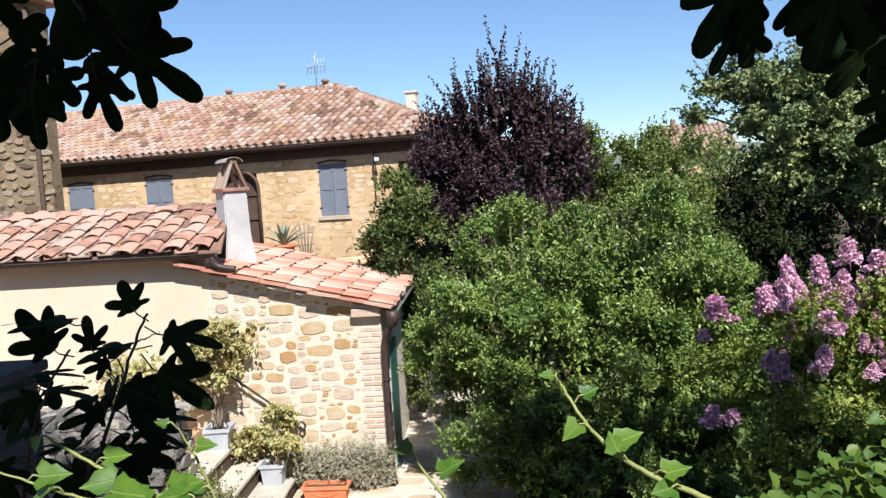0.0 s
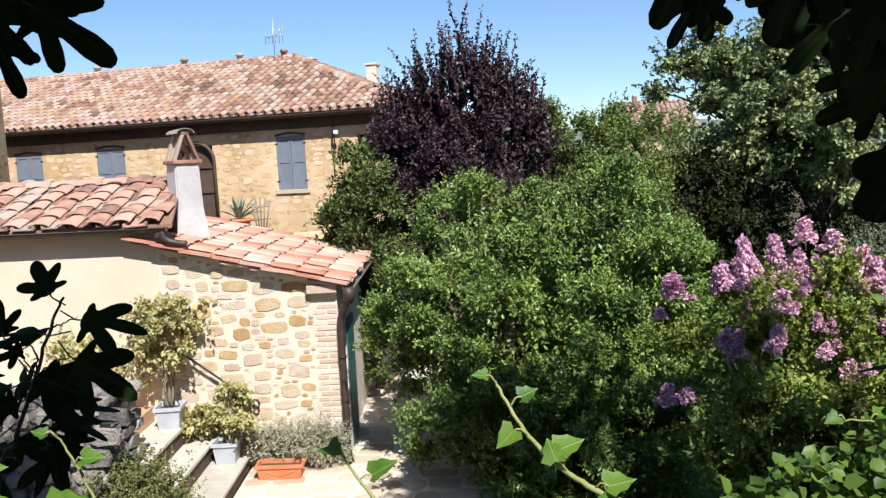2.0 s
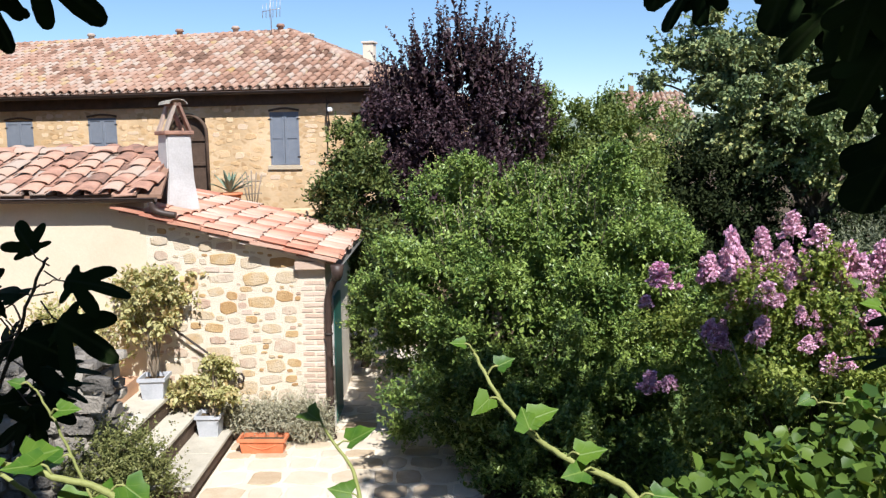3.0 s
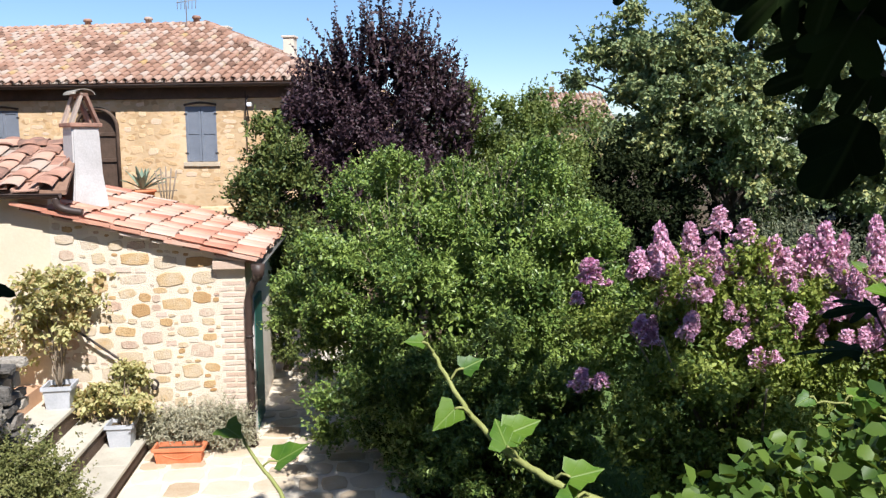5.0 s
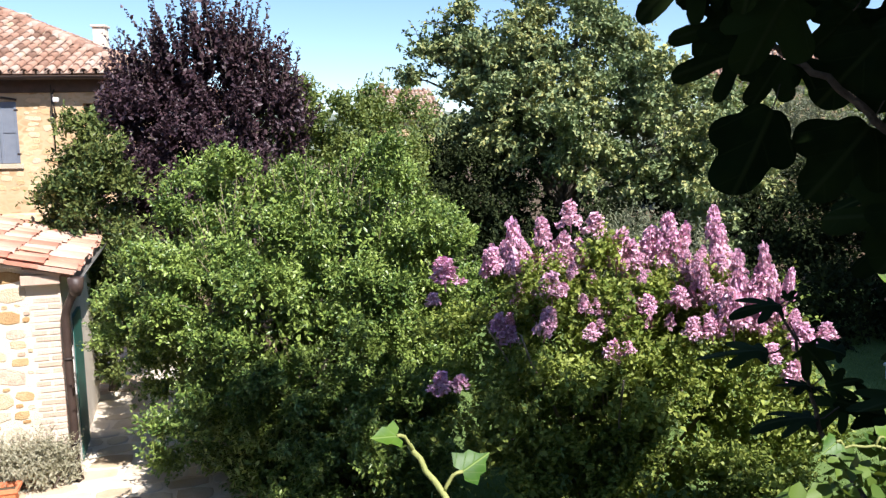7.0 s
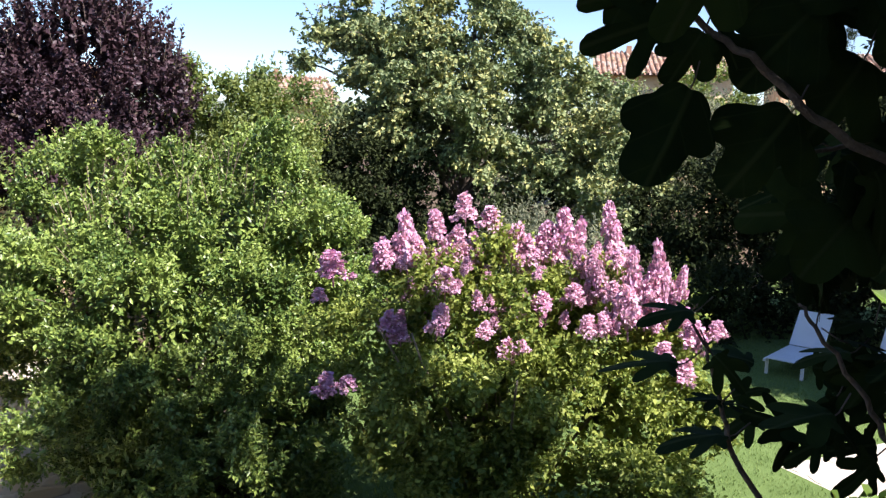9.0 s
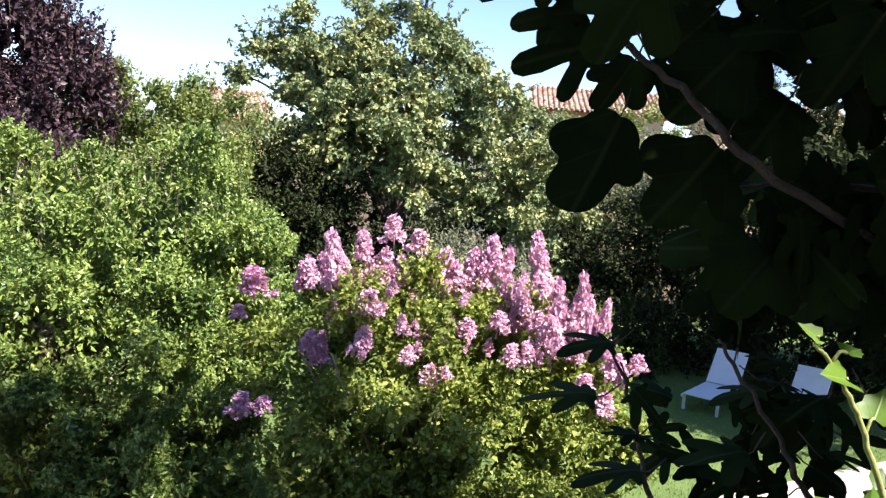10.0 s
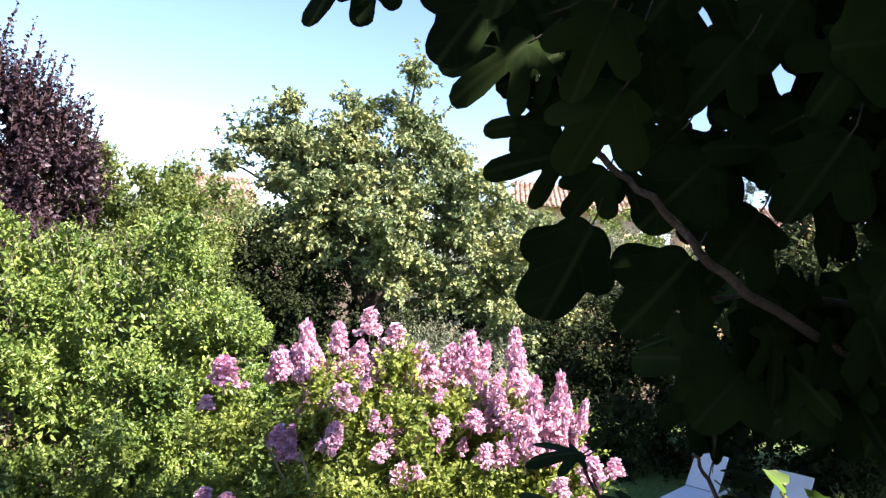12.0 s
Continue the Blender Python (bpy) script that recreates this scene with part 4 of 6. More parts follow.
low_shrub("lavender", "grey-green lavender bushes along the stone wall", [(-2.15, 9.75, 0.28, 0.36, 0.16, 0.22), (-1.65, 9.75, 0.32, 0.38, 0.16, 0.25), (-1.25, 9.77, 0.26, 0.2, 0.14, 0.24)], "leaf_lavender", 31, 1500, 0.07, 0.14, 10, 0.20, 1.0)
low_shrub("dry_shrub", "dry brown shrub at the corner of the wall", [(-1.22, 9.70, 0.42, 0.17, 0.14, 0.42)], "leaf_lavender", 32, 140, 0.05, 0.14, 8, 0.22, 1.0)
low_shrub("box_shrub", "rounded olive-green shrub beside the steps", [(-3.12, 7.45, 0.52, 0.36, 0.34, 0.52), (-3.4, 7.35, 0.5, 0.26, 0.26, 0.45), (-2.92, 7.3, 0.42, 0.22, 0.22, 0.38)], "leaf_box", 33, 1900, 0.05, 0.3, 9, 0.16, 0.6)
low_shrub("yellow_shrub", "yellow-green shrub on the landing", [(-4.75, 9.4, 1.75, 0.5, 0.35, 0.42), (-4.3, 9.5, 1.6, 0.3, 0.25, 0.3)], "leaf_pot", 34, 420, 0.075, 0.34, 7, 0.16, 0.4, root=1.0)


def agave(at):
    a = thing("agave", at, "grey-green agave in a terracotta pot", "plant")
    part("pot", tube(bmesh.new(), [(0, 0, -0.32), (0, 0, -0.05), (0, 0, -0.05), (0, 0, 0.0)], [0.16, 0.22, 0.25, 0.25], 14), "terracotta", a)
    rng = random.Random(3)
    for i in range(17):
        an = i * 2.4
        e = rng.uniform(0.35, 1.35)
        L = rng.uniform(0.42, 0.62)
        bm = bmesh.new()
        ring = []
        for k, (s, w) in enumerate(((0, 0.035), (0.35, 0.045), (0.7, 0.03), (1.0, 0.003))):
            r, z = L * s * math.cos(e), L * s * math.sin(e) - 0.08 * s * s
            ring.append([bm.verts.new((r, -w, z + 0.012)), bm.verts.new((r, 0, z - 0.01)), bm.verts.new((r, w, z + 0.012))])
        for r0, r1 in zip(ring, ring[1:]):
            for k in range(2):
                bm.faces.new((r0[k], r0[k + 1], r1[k + 1], r1[k]))
        part("leaf", bm, "leaf_agave", a).matrix_basis = pose(0, 0, 0.0, 0, 0, math.degrees(an))


tagged(part("terrace_wall", B(-5.2, -1.4, 14.2, 14.6, 0, 3.12, 0.01), "wall_far"), "low terrace wall behind the annex roof", "wall", kind="structure")
agave((-3.52, 14.4, 3.46))
tr = thing("trellis", (-3.08, 14.4, 3.12), "small weathered wooden trellis fan", "trellis")
for k in range(5):
    part("slat", tube(bmesh.new(), [(-0.06 + 0.03 * k, 0, 0), (-0.2 + 0.1 * k, 0.02, 0.78 - 0.04 * abs(k - 2))], 0.016, 5), "bark_pale", tr)
for z in (0.3, 0.55):
    part("crosspiece", tube(bmesh.new(), [(-0.19, 0.03, z), (0.19, 0.03, z + 0.02)], 0.014, 5), "bark_pale", tr)

# ---- trees and shrubs of the garden ----
R = random.Random(11)


def tree(name, label, root, fork, blobs, material, seed, shoots, per, leaf, r0=0.12, bark="bark", category="tree", group="", **kw):
    t = thing(name, root, label, category, group)
    o = Vector(root)
    local = [(b[0] - o.x, b[1] - o.y, b[2] - o.z, *b[3:]) for b in blobs]
    f = Vector(fork) - o
    part("trunk", limbs((0, 0, 0), [Vector(b[:3]) for b in local], r0, seed, f, 0.06), bark, t)
    part("crown", crown("crown", local, shoots, per, leaf, seed, **kw), material, t)
    return t


# large green shrub in front
bush = [(2.0, 9.9, 1.75, 2.0, 1.9, 2.05), (1.35, 9.4, 2.9, 1.3, 1.2, 1.15), (2.5, 9.6, 2.75, 1.45, 1.2, 1.2), (0.75, 9.4, 2.2, 1.0, 0.9, 1.0), (3.3, 9.6, 1.8, 1.05, 1.0, 1.3),
        (1.4, 9.0, 0.9, 0.9, 0.8, 0.9), (2.2, 8.6, 1.2, 1.4, 0.9, 1.2), (1.3, 8.6, 1.9, 1.1, 0.9, 1.1), (3.6, 9.2, 2.6, 0.7, 0.7, 0.7), (0.45, 9.6, 1.6, 0.6, 0.6, 0.7), (0.05, 9.35, 2.1, 0.6, 0.5, 0.5), (1.4, 8.2, 0.55, 0.8, 0.7, 0.7), (2.6, 7.7, 0.6, 1.0, 0.7, 0.8)]
shrub = tree("green_shrub", "large dense glossy green shrub", (1.75, 9.9, 0), (1.75, 9.9, 0.5), bush, "leaf_bush", 41, 27000, 12, 0.076, 0.09, category="shrub", width=0.24, shoot=0.22, up=0.8, rough=0.33, fill=0.12, clump=0.085, tufts=0.021, lump=2.4, inside=0.6, deep_range=(0.4, 0.72))
sprigs = [(-0.6, -0.3, 3.75, -0.1, 0), (-0.75, -0.2, 3.55, -0.25, 0), (-0.55, -0.3, 3.6, 0.1, 0), (0.2, -0.3, 3.75, 0.05, 0), (1.15, -0.3, 3.6, 0.1, 0)]
for k in range(170):
    u, v = R.uniform(-1, 1), R.uniform(-1, 1)
    z = 3.95 - 1.35 * abs(u) ** 2.2 - 0.55 * v * v
    sprigs.append((0.3 + 1.75 * u, -0.5 + 0.9 * v, z - 0.25, u * 0.7, v * 0.5 - 0.2))
wood, sprays = twigs("sprays", sprigs, 0.55, 20, 0.075, 142, 1.4, 0.7, 0.1, 0.27, 0.005)
tagged(part("young_wood", wood, "bark_pale", shrub), kind="stuff")
part("sprays", sprays, "leaf_bush", shrub)
# purple plum
plum = [(0.9, 15.6, 4.3, 1.3, 1.1, 1.0), (0.1, 15.4, 4.2, 0.9, 0.9, 1.0), (1.9, 15.6, 4.6, 0.95, 0.9, 0.9), (2.5, 15.6, 4.6, 0.5, 0.6, 0.7), (-0.35, 15.2, 4.7, 0.5, 0.5, 0.6), (0.3, 15.0, 3.2, 1.0, 0.9, 1.0), (1.4, 15.0, 3.4, 1.0, 0.9, 1.0), (-0.1, 14.8, 2.2, 0.8, 0.8, 1.0), (-0.3, 14.9, 3.3, 0.6, 0.6, 0.9)]
for k in range(16):
    u = -1 + 2 * (k + 0.5) / 16
    top = 5.0 + 1.3 * (1 - abs(u) ** 2.0) + R.uniform(-0.3, 0.2)
    plum.append((1.1 + 1.85 * u, 15.6 + R.uniform(-0.5, 0.5) * (1 - abs(u)), (top + 4.3) / 2, 0.16, 0.16, (top - 4.3) / 2))
plum_tree = tree("plum_tree", "dark purple-leaved plum tree", (1.1, 15.6, 0), (1.1, 15.6, 2.6), plum, "leaf_plum", 43, 6500, 8, 0.11, 0.13, width=0.32, shoot=0.34, up=2.2, rough=0.4, fill=0.4, droop=0.12, clump=0.12, tufts=0.05, inside=0.3, lump=2.0)
sprigs = []
for k in range(230):
    u = R.uniform(-1, 1)
    h = 4.75 + 1.45 * (1 - abs(u) ** 2.0) + R.uniform(-0.7, 0.15)
    sprigs.append((1.75 * u, R.uniform(-0.6, 0.6) * (1 - 0.6 * abs(u)), h, u, R.uniform(-0.3, 0.3)))
sprigs += [(-0.02, 0.0, 6.6, 0.0, 0.0), (0.0, 0.0, 6.9, 0.02, 0.0), (-0.05, 0.05, 6.2, -0.1, 0.0), (1.2, 0.0, 5.9, 0.1, 0.0)]
wood, sprays = twigs("sprays", sprigs, 1.0, 40, 0.115, 143, 1.7, 0.5, 0.0, 0.36)
tagged(part("young_wood", wood, "bark", plum_tree), kind="stuff")
part("sprays", sprays, "leaf_plum", plum_tree)
# laurel between the farmhouse and the plum
laurel = [(-1.1, 13.5, 3.5, 0.5, 0.5, 1.05), (-0.9, 13.6, 2.8, 0.5, 0.6, 1.2), (-1.5, 13.5, 3.0, 0.4, 0.45, 0.8), (-1.0, 13.6, 4.4, 0.3, 0.3, 0.5), (-0.75, 13.5, 1.5, 0.7, 0.7, 1.2)]
tree("laurel", "tall dark green laurel shrub", (-0.85, 13.8, 0), (-0.85, 13.8, 0.8), laurel, "leaf_laurel", 44, 2900, 10, 0.11, 0.07, category="shrub", width=0.24, shoot=0.28, up=0.9, rough=0.32, fill=0.25, clump=0.10, tufts=0.04, inside=0.4)
# lighter green tree behind the big shrub
mid = [(4.0, 16.6, 4.2, 1.15, 1.0, 1.15), (3.3, 16.6, 4.6, 0.8, 0.8, 0.85), (4.7, 16.6, 3.9, 0.9, 0.9, 1.3), (4.0, 16.6, 3.0, 1.6, 1.2, 1.5), (2.9, 16.4, 3.2, 1.1, 1.0, 1.5), (5.1, 16.2, 2.2, 1.1, 1.0, 1.6)]
tree("mid_tree", "light green leafy tree behind the shrubs", (4.0, 16.8, 0), (4.0, 16.8, 1.8), mid, "leaf_mid", 45, 5200, 10, 0.12, 0.1, width=0.26, shoot=0.3, up=0.9, rough=0.36, fill=0.25, clump=0.12, tufts=0.035, inside=0.4)
# pear tree
pear = [(9.9, 17.4, 5.0, 1.8, 1.7, 1.6), (11.3, 16.8, 5.3, 1.0, 1.0, 0.9), (8.6, 17.8, 5.0, 1.0, 1.0, 0.9), (8.2, 18.3, 5.9, 1.25, 1.2, 1.1), (10.2, 17.3, 6.9, 0.95, 0.9, 1.3), (10.25, 17.2, 8.6, 0.26, 0.3, 1.1), (9.0, 17.9, 7.3, 0.4, 0.4, 0.7), (7.5, 18.8, 7.0, 0.42, 0.4, 0.75), (8.0, 18.5, 6.6, 0.9, 0.8, 0.7),
        (6.7, 19.3, 6.6, 0.5, 0.4, 0.28), (6.4, 19.4, 5.9, 0.42, 0.4, 0.25), (12.0, 16.4, 5.0, 1.3, 1.2, 1.3), (12.9, 15.6, 4.3, 1.0, 1.0, 1.1), (7.7, 18.3, 4.8, 1.1, 1.0, 0.85), (10.6, 16.6, 3.8, 1.8, 1.3, 1.2), (11.0, 17.0, 6.3, 0.8, 0.8, 0.8), (12.6, 15.6, 2.9, 1.4, 1.2, 1.2)]
pear_tree = tree("pear_tree", "tall grey-green fruit tree with some yellow leaves", (9.9, 17.8, 0), (9.9, 17.8, 2.4), pear, "leaf_pear", 46, 9200, 10, 0.145, 0.16, width=0.32, shoot=0.32, up=0.35, rough=0.46, fill=0.18, droop=0.35, clump=0.15, tufts=0.03, inside=0.3)
sprigs = []
for b in pear:
    for k in range(9):
        a, e = R.uniform(0, 6.28), R.uniform(-0.2, 1.2)
        ox, oy = math.cos(a) * math.cos(e), math.sin(a) * math.cos(e)
        sprigs.append((b[0] - 9.9 + ox * b[3] * 0.85, b[1] - 17.8 + oy * b[4] * 0.85, b[2] + math.sin(e) * b[5] * 0.85, ox, oy))
wood, sprays = twigs("sprays", sprigs, 0.8, 18, 0.14, 146, 0.9, 1.0, 0.45, 0.34, 0.008)
tagged(part("young_wood", wood, "bark", pear_tree), kind="stuff")
part("sprays", sprays, "leaf_pear", pear_tree)
# hedge under and behind, darkened in colour for the shade below the trees
hedge = [(6.2, 18.2, 1.6, 1.2, 1.0, 1.9), (7.6, 17.0, 1.5, 1.3, 1.0, 1.6), (9.2, 16.6, 1.2, 1.4, 1.0, 1.5), (10.9, 15.9, 1.3, 1.5, 1.0, 1.5), (8.0, 17.8, 3.4, 1.3, 0.9, 1.3), (6.6, 18.4, 3.4, 0.9, 0.8, 1.0)]
tree("hedge", "dark shady mixed hedge below the trees", (8.2, 17.4, 0), (8.2, 17.4, 0.4), hedge, "leaf_hedge_shaded", 47, 5200, 9, 0.13, 0.06, category="hedge", width=0.25, shoot=0.35, up=0.6, rough=0.3, fill=0.3)
# last six low masses stand in for the deep shade behind the loungers
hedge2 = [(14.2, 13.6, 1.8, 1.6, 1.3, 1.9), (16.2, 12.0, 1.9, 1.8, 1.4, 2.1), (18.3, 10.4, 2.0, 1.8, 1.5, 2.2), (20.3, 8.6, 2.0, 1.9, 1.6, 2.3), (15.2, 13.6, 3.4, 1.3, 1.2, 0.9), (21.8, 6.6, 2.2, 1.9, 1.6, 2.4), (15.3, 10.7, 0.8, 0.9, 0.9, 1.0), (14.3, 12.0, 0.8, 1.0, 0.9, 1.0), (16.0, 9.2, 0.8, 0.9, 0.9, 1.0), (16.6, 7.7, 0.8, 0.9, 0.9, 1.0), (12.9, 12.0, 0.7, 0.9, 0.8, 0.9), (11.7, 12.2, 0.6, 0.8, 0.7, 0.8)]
tree("hedge", "dark green hedge, partly standing in for shade behind the sun loungers", (17, 11.8, 0), (17, 11.8, 0.4), hedge2, "leaf_hedge_shaded", 48, 8600, 9, 0.14, 0.06, category="hedge", width=0.25, shoot=0.38, up=0.6, rough=0.3, fill=0.3)
olive = [(15.8, 19.0, 4.0, 1.7, 1.5, 1.6), (17.2, 18.4, 4.4, 1.4, 1.3, 1.2), (14.6, 19.4, 3.4, 1.3, 1.2, 1.3), (18.4, 17.6, 3.6, 1.4, 1.3, 1.4)]
tree("olive_tree", "silvery grey-green olive tree", (16.2, 18.8, 0), (16.2, 18.8, 1.8), olive, "leaf_olive", 49, 3800, 10, 0.13, 0.14, width=0.13, shoot=0.5, up=0.5, rough=0.3, fill=0.3, droop=0.3)
olive_low = [(6.6, 9.3, 1.9, 0.6, 0.6, 1.1), (7.3, 8.7, 1.7, 0.6, 0.6, 1.2)]
tree("grey_shrub", "grey-green dry-looking shrub behind the flowers", (6.9, 9.2, 0), (6.9, 9.2, 0.4), olive_low, "leaf_olive", 50, 1200, 9, 0.09, 0.05, category="shrub", width=0.15, shoot=0.4, up=0.9, rough=0.3, fill=0.3)


# oaks added, mostly out of view, to shade the loungers and hedge
oak = [(14.9, 6.4, 4.4, 1.5, 1.5, 1.2), (16.4, 8.0, 4.6, 1.5, 1.5, 1.3), (15.4, 5.0, 5.0, 2.0, 1.8, 1.7), (14.2, 5.4, 4.5, 1.3, 1.2, 1.0), (16.8, 5.2, 4.8, 1.5, 1.4, 1.5), (15.6, 4.4, 6.4, 1.3, 1.2, 1.0), (16.6, 6.6, 5.6, 1.6, 1.3, 1.4), (14.3, 4.4, 5.6, 1.3, 1.2, 1.1), (14.2, 8.8, 4.5, 1.6, 1.5, 0.9), (15.6, 9.6, 4.3, 1.4, 1.3, 1.0)]
tree("shade_oak", "broad evergreen oak added to shade the loungers and the lawn", (15.6, 4.6, 0), (15.6, 4.6, 2.4), oak, "leaf_hedge_shaded", 53, 6400, 9, 0.17, 0.2, group="oaks by the lawn", width=0.28, shoot=0.5, up=0.4, rough=0.3, fill=0.3, inside=2.0)
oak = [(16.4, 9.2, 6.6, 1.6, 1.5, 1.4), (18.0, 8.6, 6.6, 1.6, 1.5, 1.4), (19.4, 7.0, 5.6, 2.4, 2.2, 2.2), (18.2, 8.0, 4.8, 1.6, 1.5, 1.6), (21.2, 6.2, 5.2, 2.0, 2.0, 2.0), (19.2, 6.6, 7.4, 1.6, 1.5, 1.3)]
tree("shade_oak", "tall evergreen oak added to shade the hedge behind the lawn", (19.6, 6.8, 0), (19.6, 6.8, 2.4), oak, "leaf_hedge_shaded", 55, 4600, 9, 0.17, 0.22, group="oaks by the lawn", width=0.28, shoot=0.5, up=0.4, rough=0.3, fill=0.3, inside=2.0)
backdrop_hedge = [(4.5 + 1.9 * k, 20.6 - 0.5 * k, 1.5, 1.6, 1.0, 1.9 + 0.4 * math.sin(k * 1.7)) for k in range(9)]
tree("hedge", "tall shady boundary hedge at the end of the garden", (12, 19.4, 0), (12, 19.4, 0.4), backdrop_hedge, "leaf_hedge_shaded", 54, 5200, 9, 0.16, 0.06, category="hedge", width=0.28, shoot=0.45, up=0.6, rough=0.25, fill=0.3)


# ---- crape myrtle ----
CM = (4.75, 6.5)
crape = [(4.85, 6.66, 2.06, 1.3, 1.0, 0.82), (3.82, 7.02, 2.06, 0.72, 0.68, 0.72), (5.82, 6.15, 2.02, 0.76, 0.7, 0.72), (4.3, 6.2, 1.5, 0.9, 0.8, 0.75), (5.3, 6.0, 1.45, 0.95, 0.8, 0.75), (4.98, 7.05, 2.3, 1.0, 0.75, 0.45), (3.6, 6.6, 1.2, 0.6, 0.6, 0.6), (6.0, 5.8, 1.6, 0.42, 0.5, 0.5), (5.6, 5.7, 0.95, 0.6, 0.5, 0.6), (4.9, 6.0, 0.75, 0.6, 0.45, 0.5), (4.0, 6.3, 0.65, 0.6, 0.5, 0.5), (6.15, 5.5, 1.1, 0.42, 0.45, 0.65)]
myrtle = thing("crape_myrtle", (*CM, 0), "crape myrtle with pink flower panicles and thin stems", "shrub")
part("crown", crown("crown", [(b[0] - CM[0], b[1] - CM[1], *b[2:]) for b in crape], 9800, 10, 0.075, 51, width=0.3, shoot=0.25, up=1.1, rough=0.33, fill=0.22, clump=0.09, tufts=0.026, inside=0.4, deep_range=(0.3, 0.7)), "leaf_crape", myrtle)
stems = random.Random(52)
for k in range(20):
    a = stems.uniform(0, 6.28)
    r = stems.uniform(0.4, 1.7)
    part("stem", tube(bmesh.new(), bend([(0.14 * math.cos(a), 0.14 * math.sin(a), 0), (0.45 * r * math.cos(a), 0.4 * r * math.sin(a), 1.0), (r * math.cos(a), 0.8 * r * math.sin(a), stems.uniform(2.0, 2.6))], 4, 0.02, stems), [0.026 - 0.0022 * i for i in range(9)], 6), "bark_pale", myrtle)


def panicle_mesh(seed):
    """A flower panicle one unit high and wide: round heads of crinkled florets on a branching stalk."""
    rng = np.random.default_rng(seed)
    heads = []
    for i in range(15):
        s = (i + 0.5) / 15
        a = i * 2.4 + rng.uniform(-0.4, 0.4)
        w = 0.36 * (1 - 0.82 * s ** 1.3) * rng.uniform(0.6, 1.1)
        heads.append((math.cos(a) * w, math.sin(a) * w, 0.06 + 0.86 * s, rng.uniform(0.13, 0.19) * (1.1 - 0.4 * s)))
    P, W = [], []
    for x, y, z, r in heads:
        d = unit(rng.normal(size=(30, 3)))
        P.append(np.array([x, y, z]) + d * np.array([r, r, r * 0.62]) * rng.uniform(0.35, 0.85, (30, 1)))
        W.append(d + rng.normal(size=(30, 3)) * 0.5)
    P = np.concatenate(P)
    me = leaves_mesh("panicle", P, np.concatenate(W), rng.uniform(0.09, 0.15, len(P)), 0.55, rng, 0.5, broad=True)
    bm = bmesh.new()
    bm.from_mesh(me)
    tube(bm, [(0, 0, -0.25), (0, 0, 0.4), (0, 0, 0.9)], [0.025, 0.018, 0.008], 5)
    for x, y, z, r in heads:
        tube(bm, [(0, 0, z - 0.05), (x, y, z)], 0.008, 4)
    bm.to_mesh(me)
    bm.free()
    me.materials.append(M["petal"])
    return me


panicles = [panicle_mesh(60 + k) for k in range(5)]
fr = random.Random(61)


def bloom(x, y, z, tall, wide):
    ob = part("panicle", fr.choice(panicles), None, myrtle)
    ob.matrix_basis = pose(x - CM[0], y - CM[1], z, fr.uniform(-12, 12), fr.uniform(-12, 12), fr.uniform(0, 360)) @ Matrix.Diagonal((wide * 1.12, wide * 1.12, max(tall * 0.88, wide * 0.8), 1))


for row in [
    (3.08, 7.08, 2.73, 0.27, 0.37),
    (2.81, 6.64, 2.62, 0.15, 0.16),
    (3.76, 6.78, 2.89, 0.62, 0.26),
    (3.56, 6.87, 2.88, 0.30, 0.23),
    (3.86, 6.74, 2.89, 0.36, 0.20),
    (4.04, 6.66, 3.13, 0.36, 0.23),
    (4.21, 6.59, 2.90, 0.45, 0.27),
    (4.29, 6.55, 3.35, 0.31, 0.25),
    (4.51, 6.46, 3.26, 0.28, 0.25),
    (4.15, 6.61, 2.91, 0.23, 0.28),
    (4.73, 6.36, 2.91, 0.49, 0.28),
    (4.62, 6.41, 2.97, 0.33, 0.23),
    (4.86, 6.30, 2.91, 0.34, 0.25),
    (4.99, 6.25, 3.04, 0.36, 0.21),
    (5.10, 6.20, 2.92, 0.46, 0.28),
    (5.19, 6.16, 3.11, 0.43, 0.28),
    (5.29, 6.12, 3.00, 0.45, 0.21),
    (5.62, 5.97, 3.18, 0.43, 0.22),
    (5.71, 5.93, 2.89, 0.52, 0.26),
    (5.56, 5.45, 2.65, 0.58, 0.22),
]:
    bloom(*row)
for row in [
    (5.42, 5.36, 2.39, 0.50, 0.32),
    (5.69, 5.39, 2.65, 0.35, 0.25),
    (5.84, 5.33, 2.71, 0.62, 0.18),
    (5.95, 5.28, 2.66, 0.38, 0.16),
    (5.24, 5.44, 2.33, 0.27, 0.24),
    (5.07, 5.51, 2.33, 0.24, 0.20),
    (5.01, 5.69, 2.60, 0.24, 0.25),
    (4.74, 5.81, 2.56, 0.13, 0.22),
    (3.89, 6.17, 2.69, 0.30, 0.28),
    (3.77, 6.07, 2.35, 0.34, 0.24),
    (4.19, 6.04, 2.55, 0.21, 0.16),
    (3.34, 6.26, 2.36, 0.25, 0.21),
    (3.46, 6.21, 2.26, 0.18, 0.21),
    (4.19, 5.90, 2.31, 0.18, 0.18),
    (4.36, 5.82, 2.10, 0.24, 0.21),
    (4.51, 5.75, 2.17, 0.13, 0.16),
    (6.21, 5.01, 2.32, 0.20, 0.20),
    (6.00, 5.11, 2.28, 0.20, 0.27),
    (5.74, 5.22, 2.11, 0.19, 0.22),
]:
    bloom(*row)
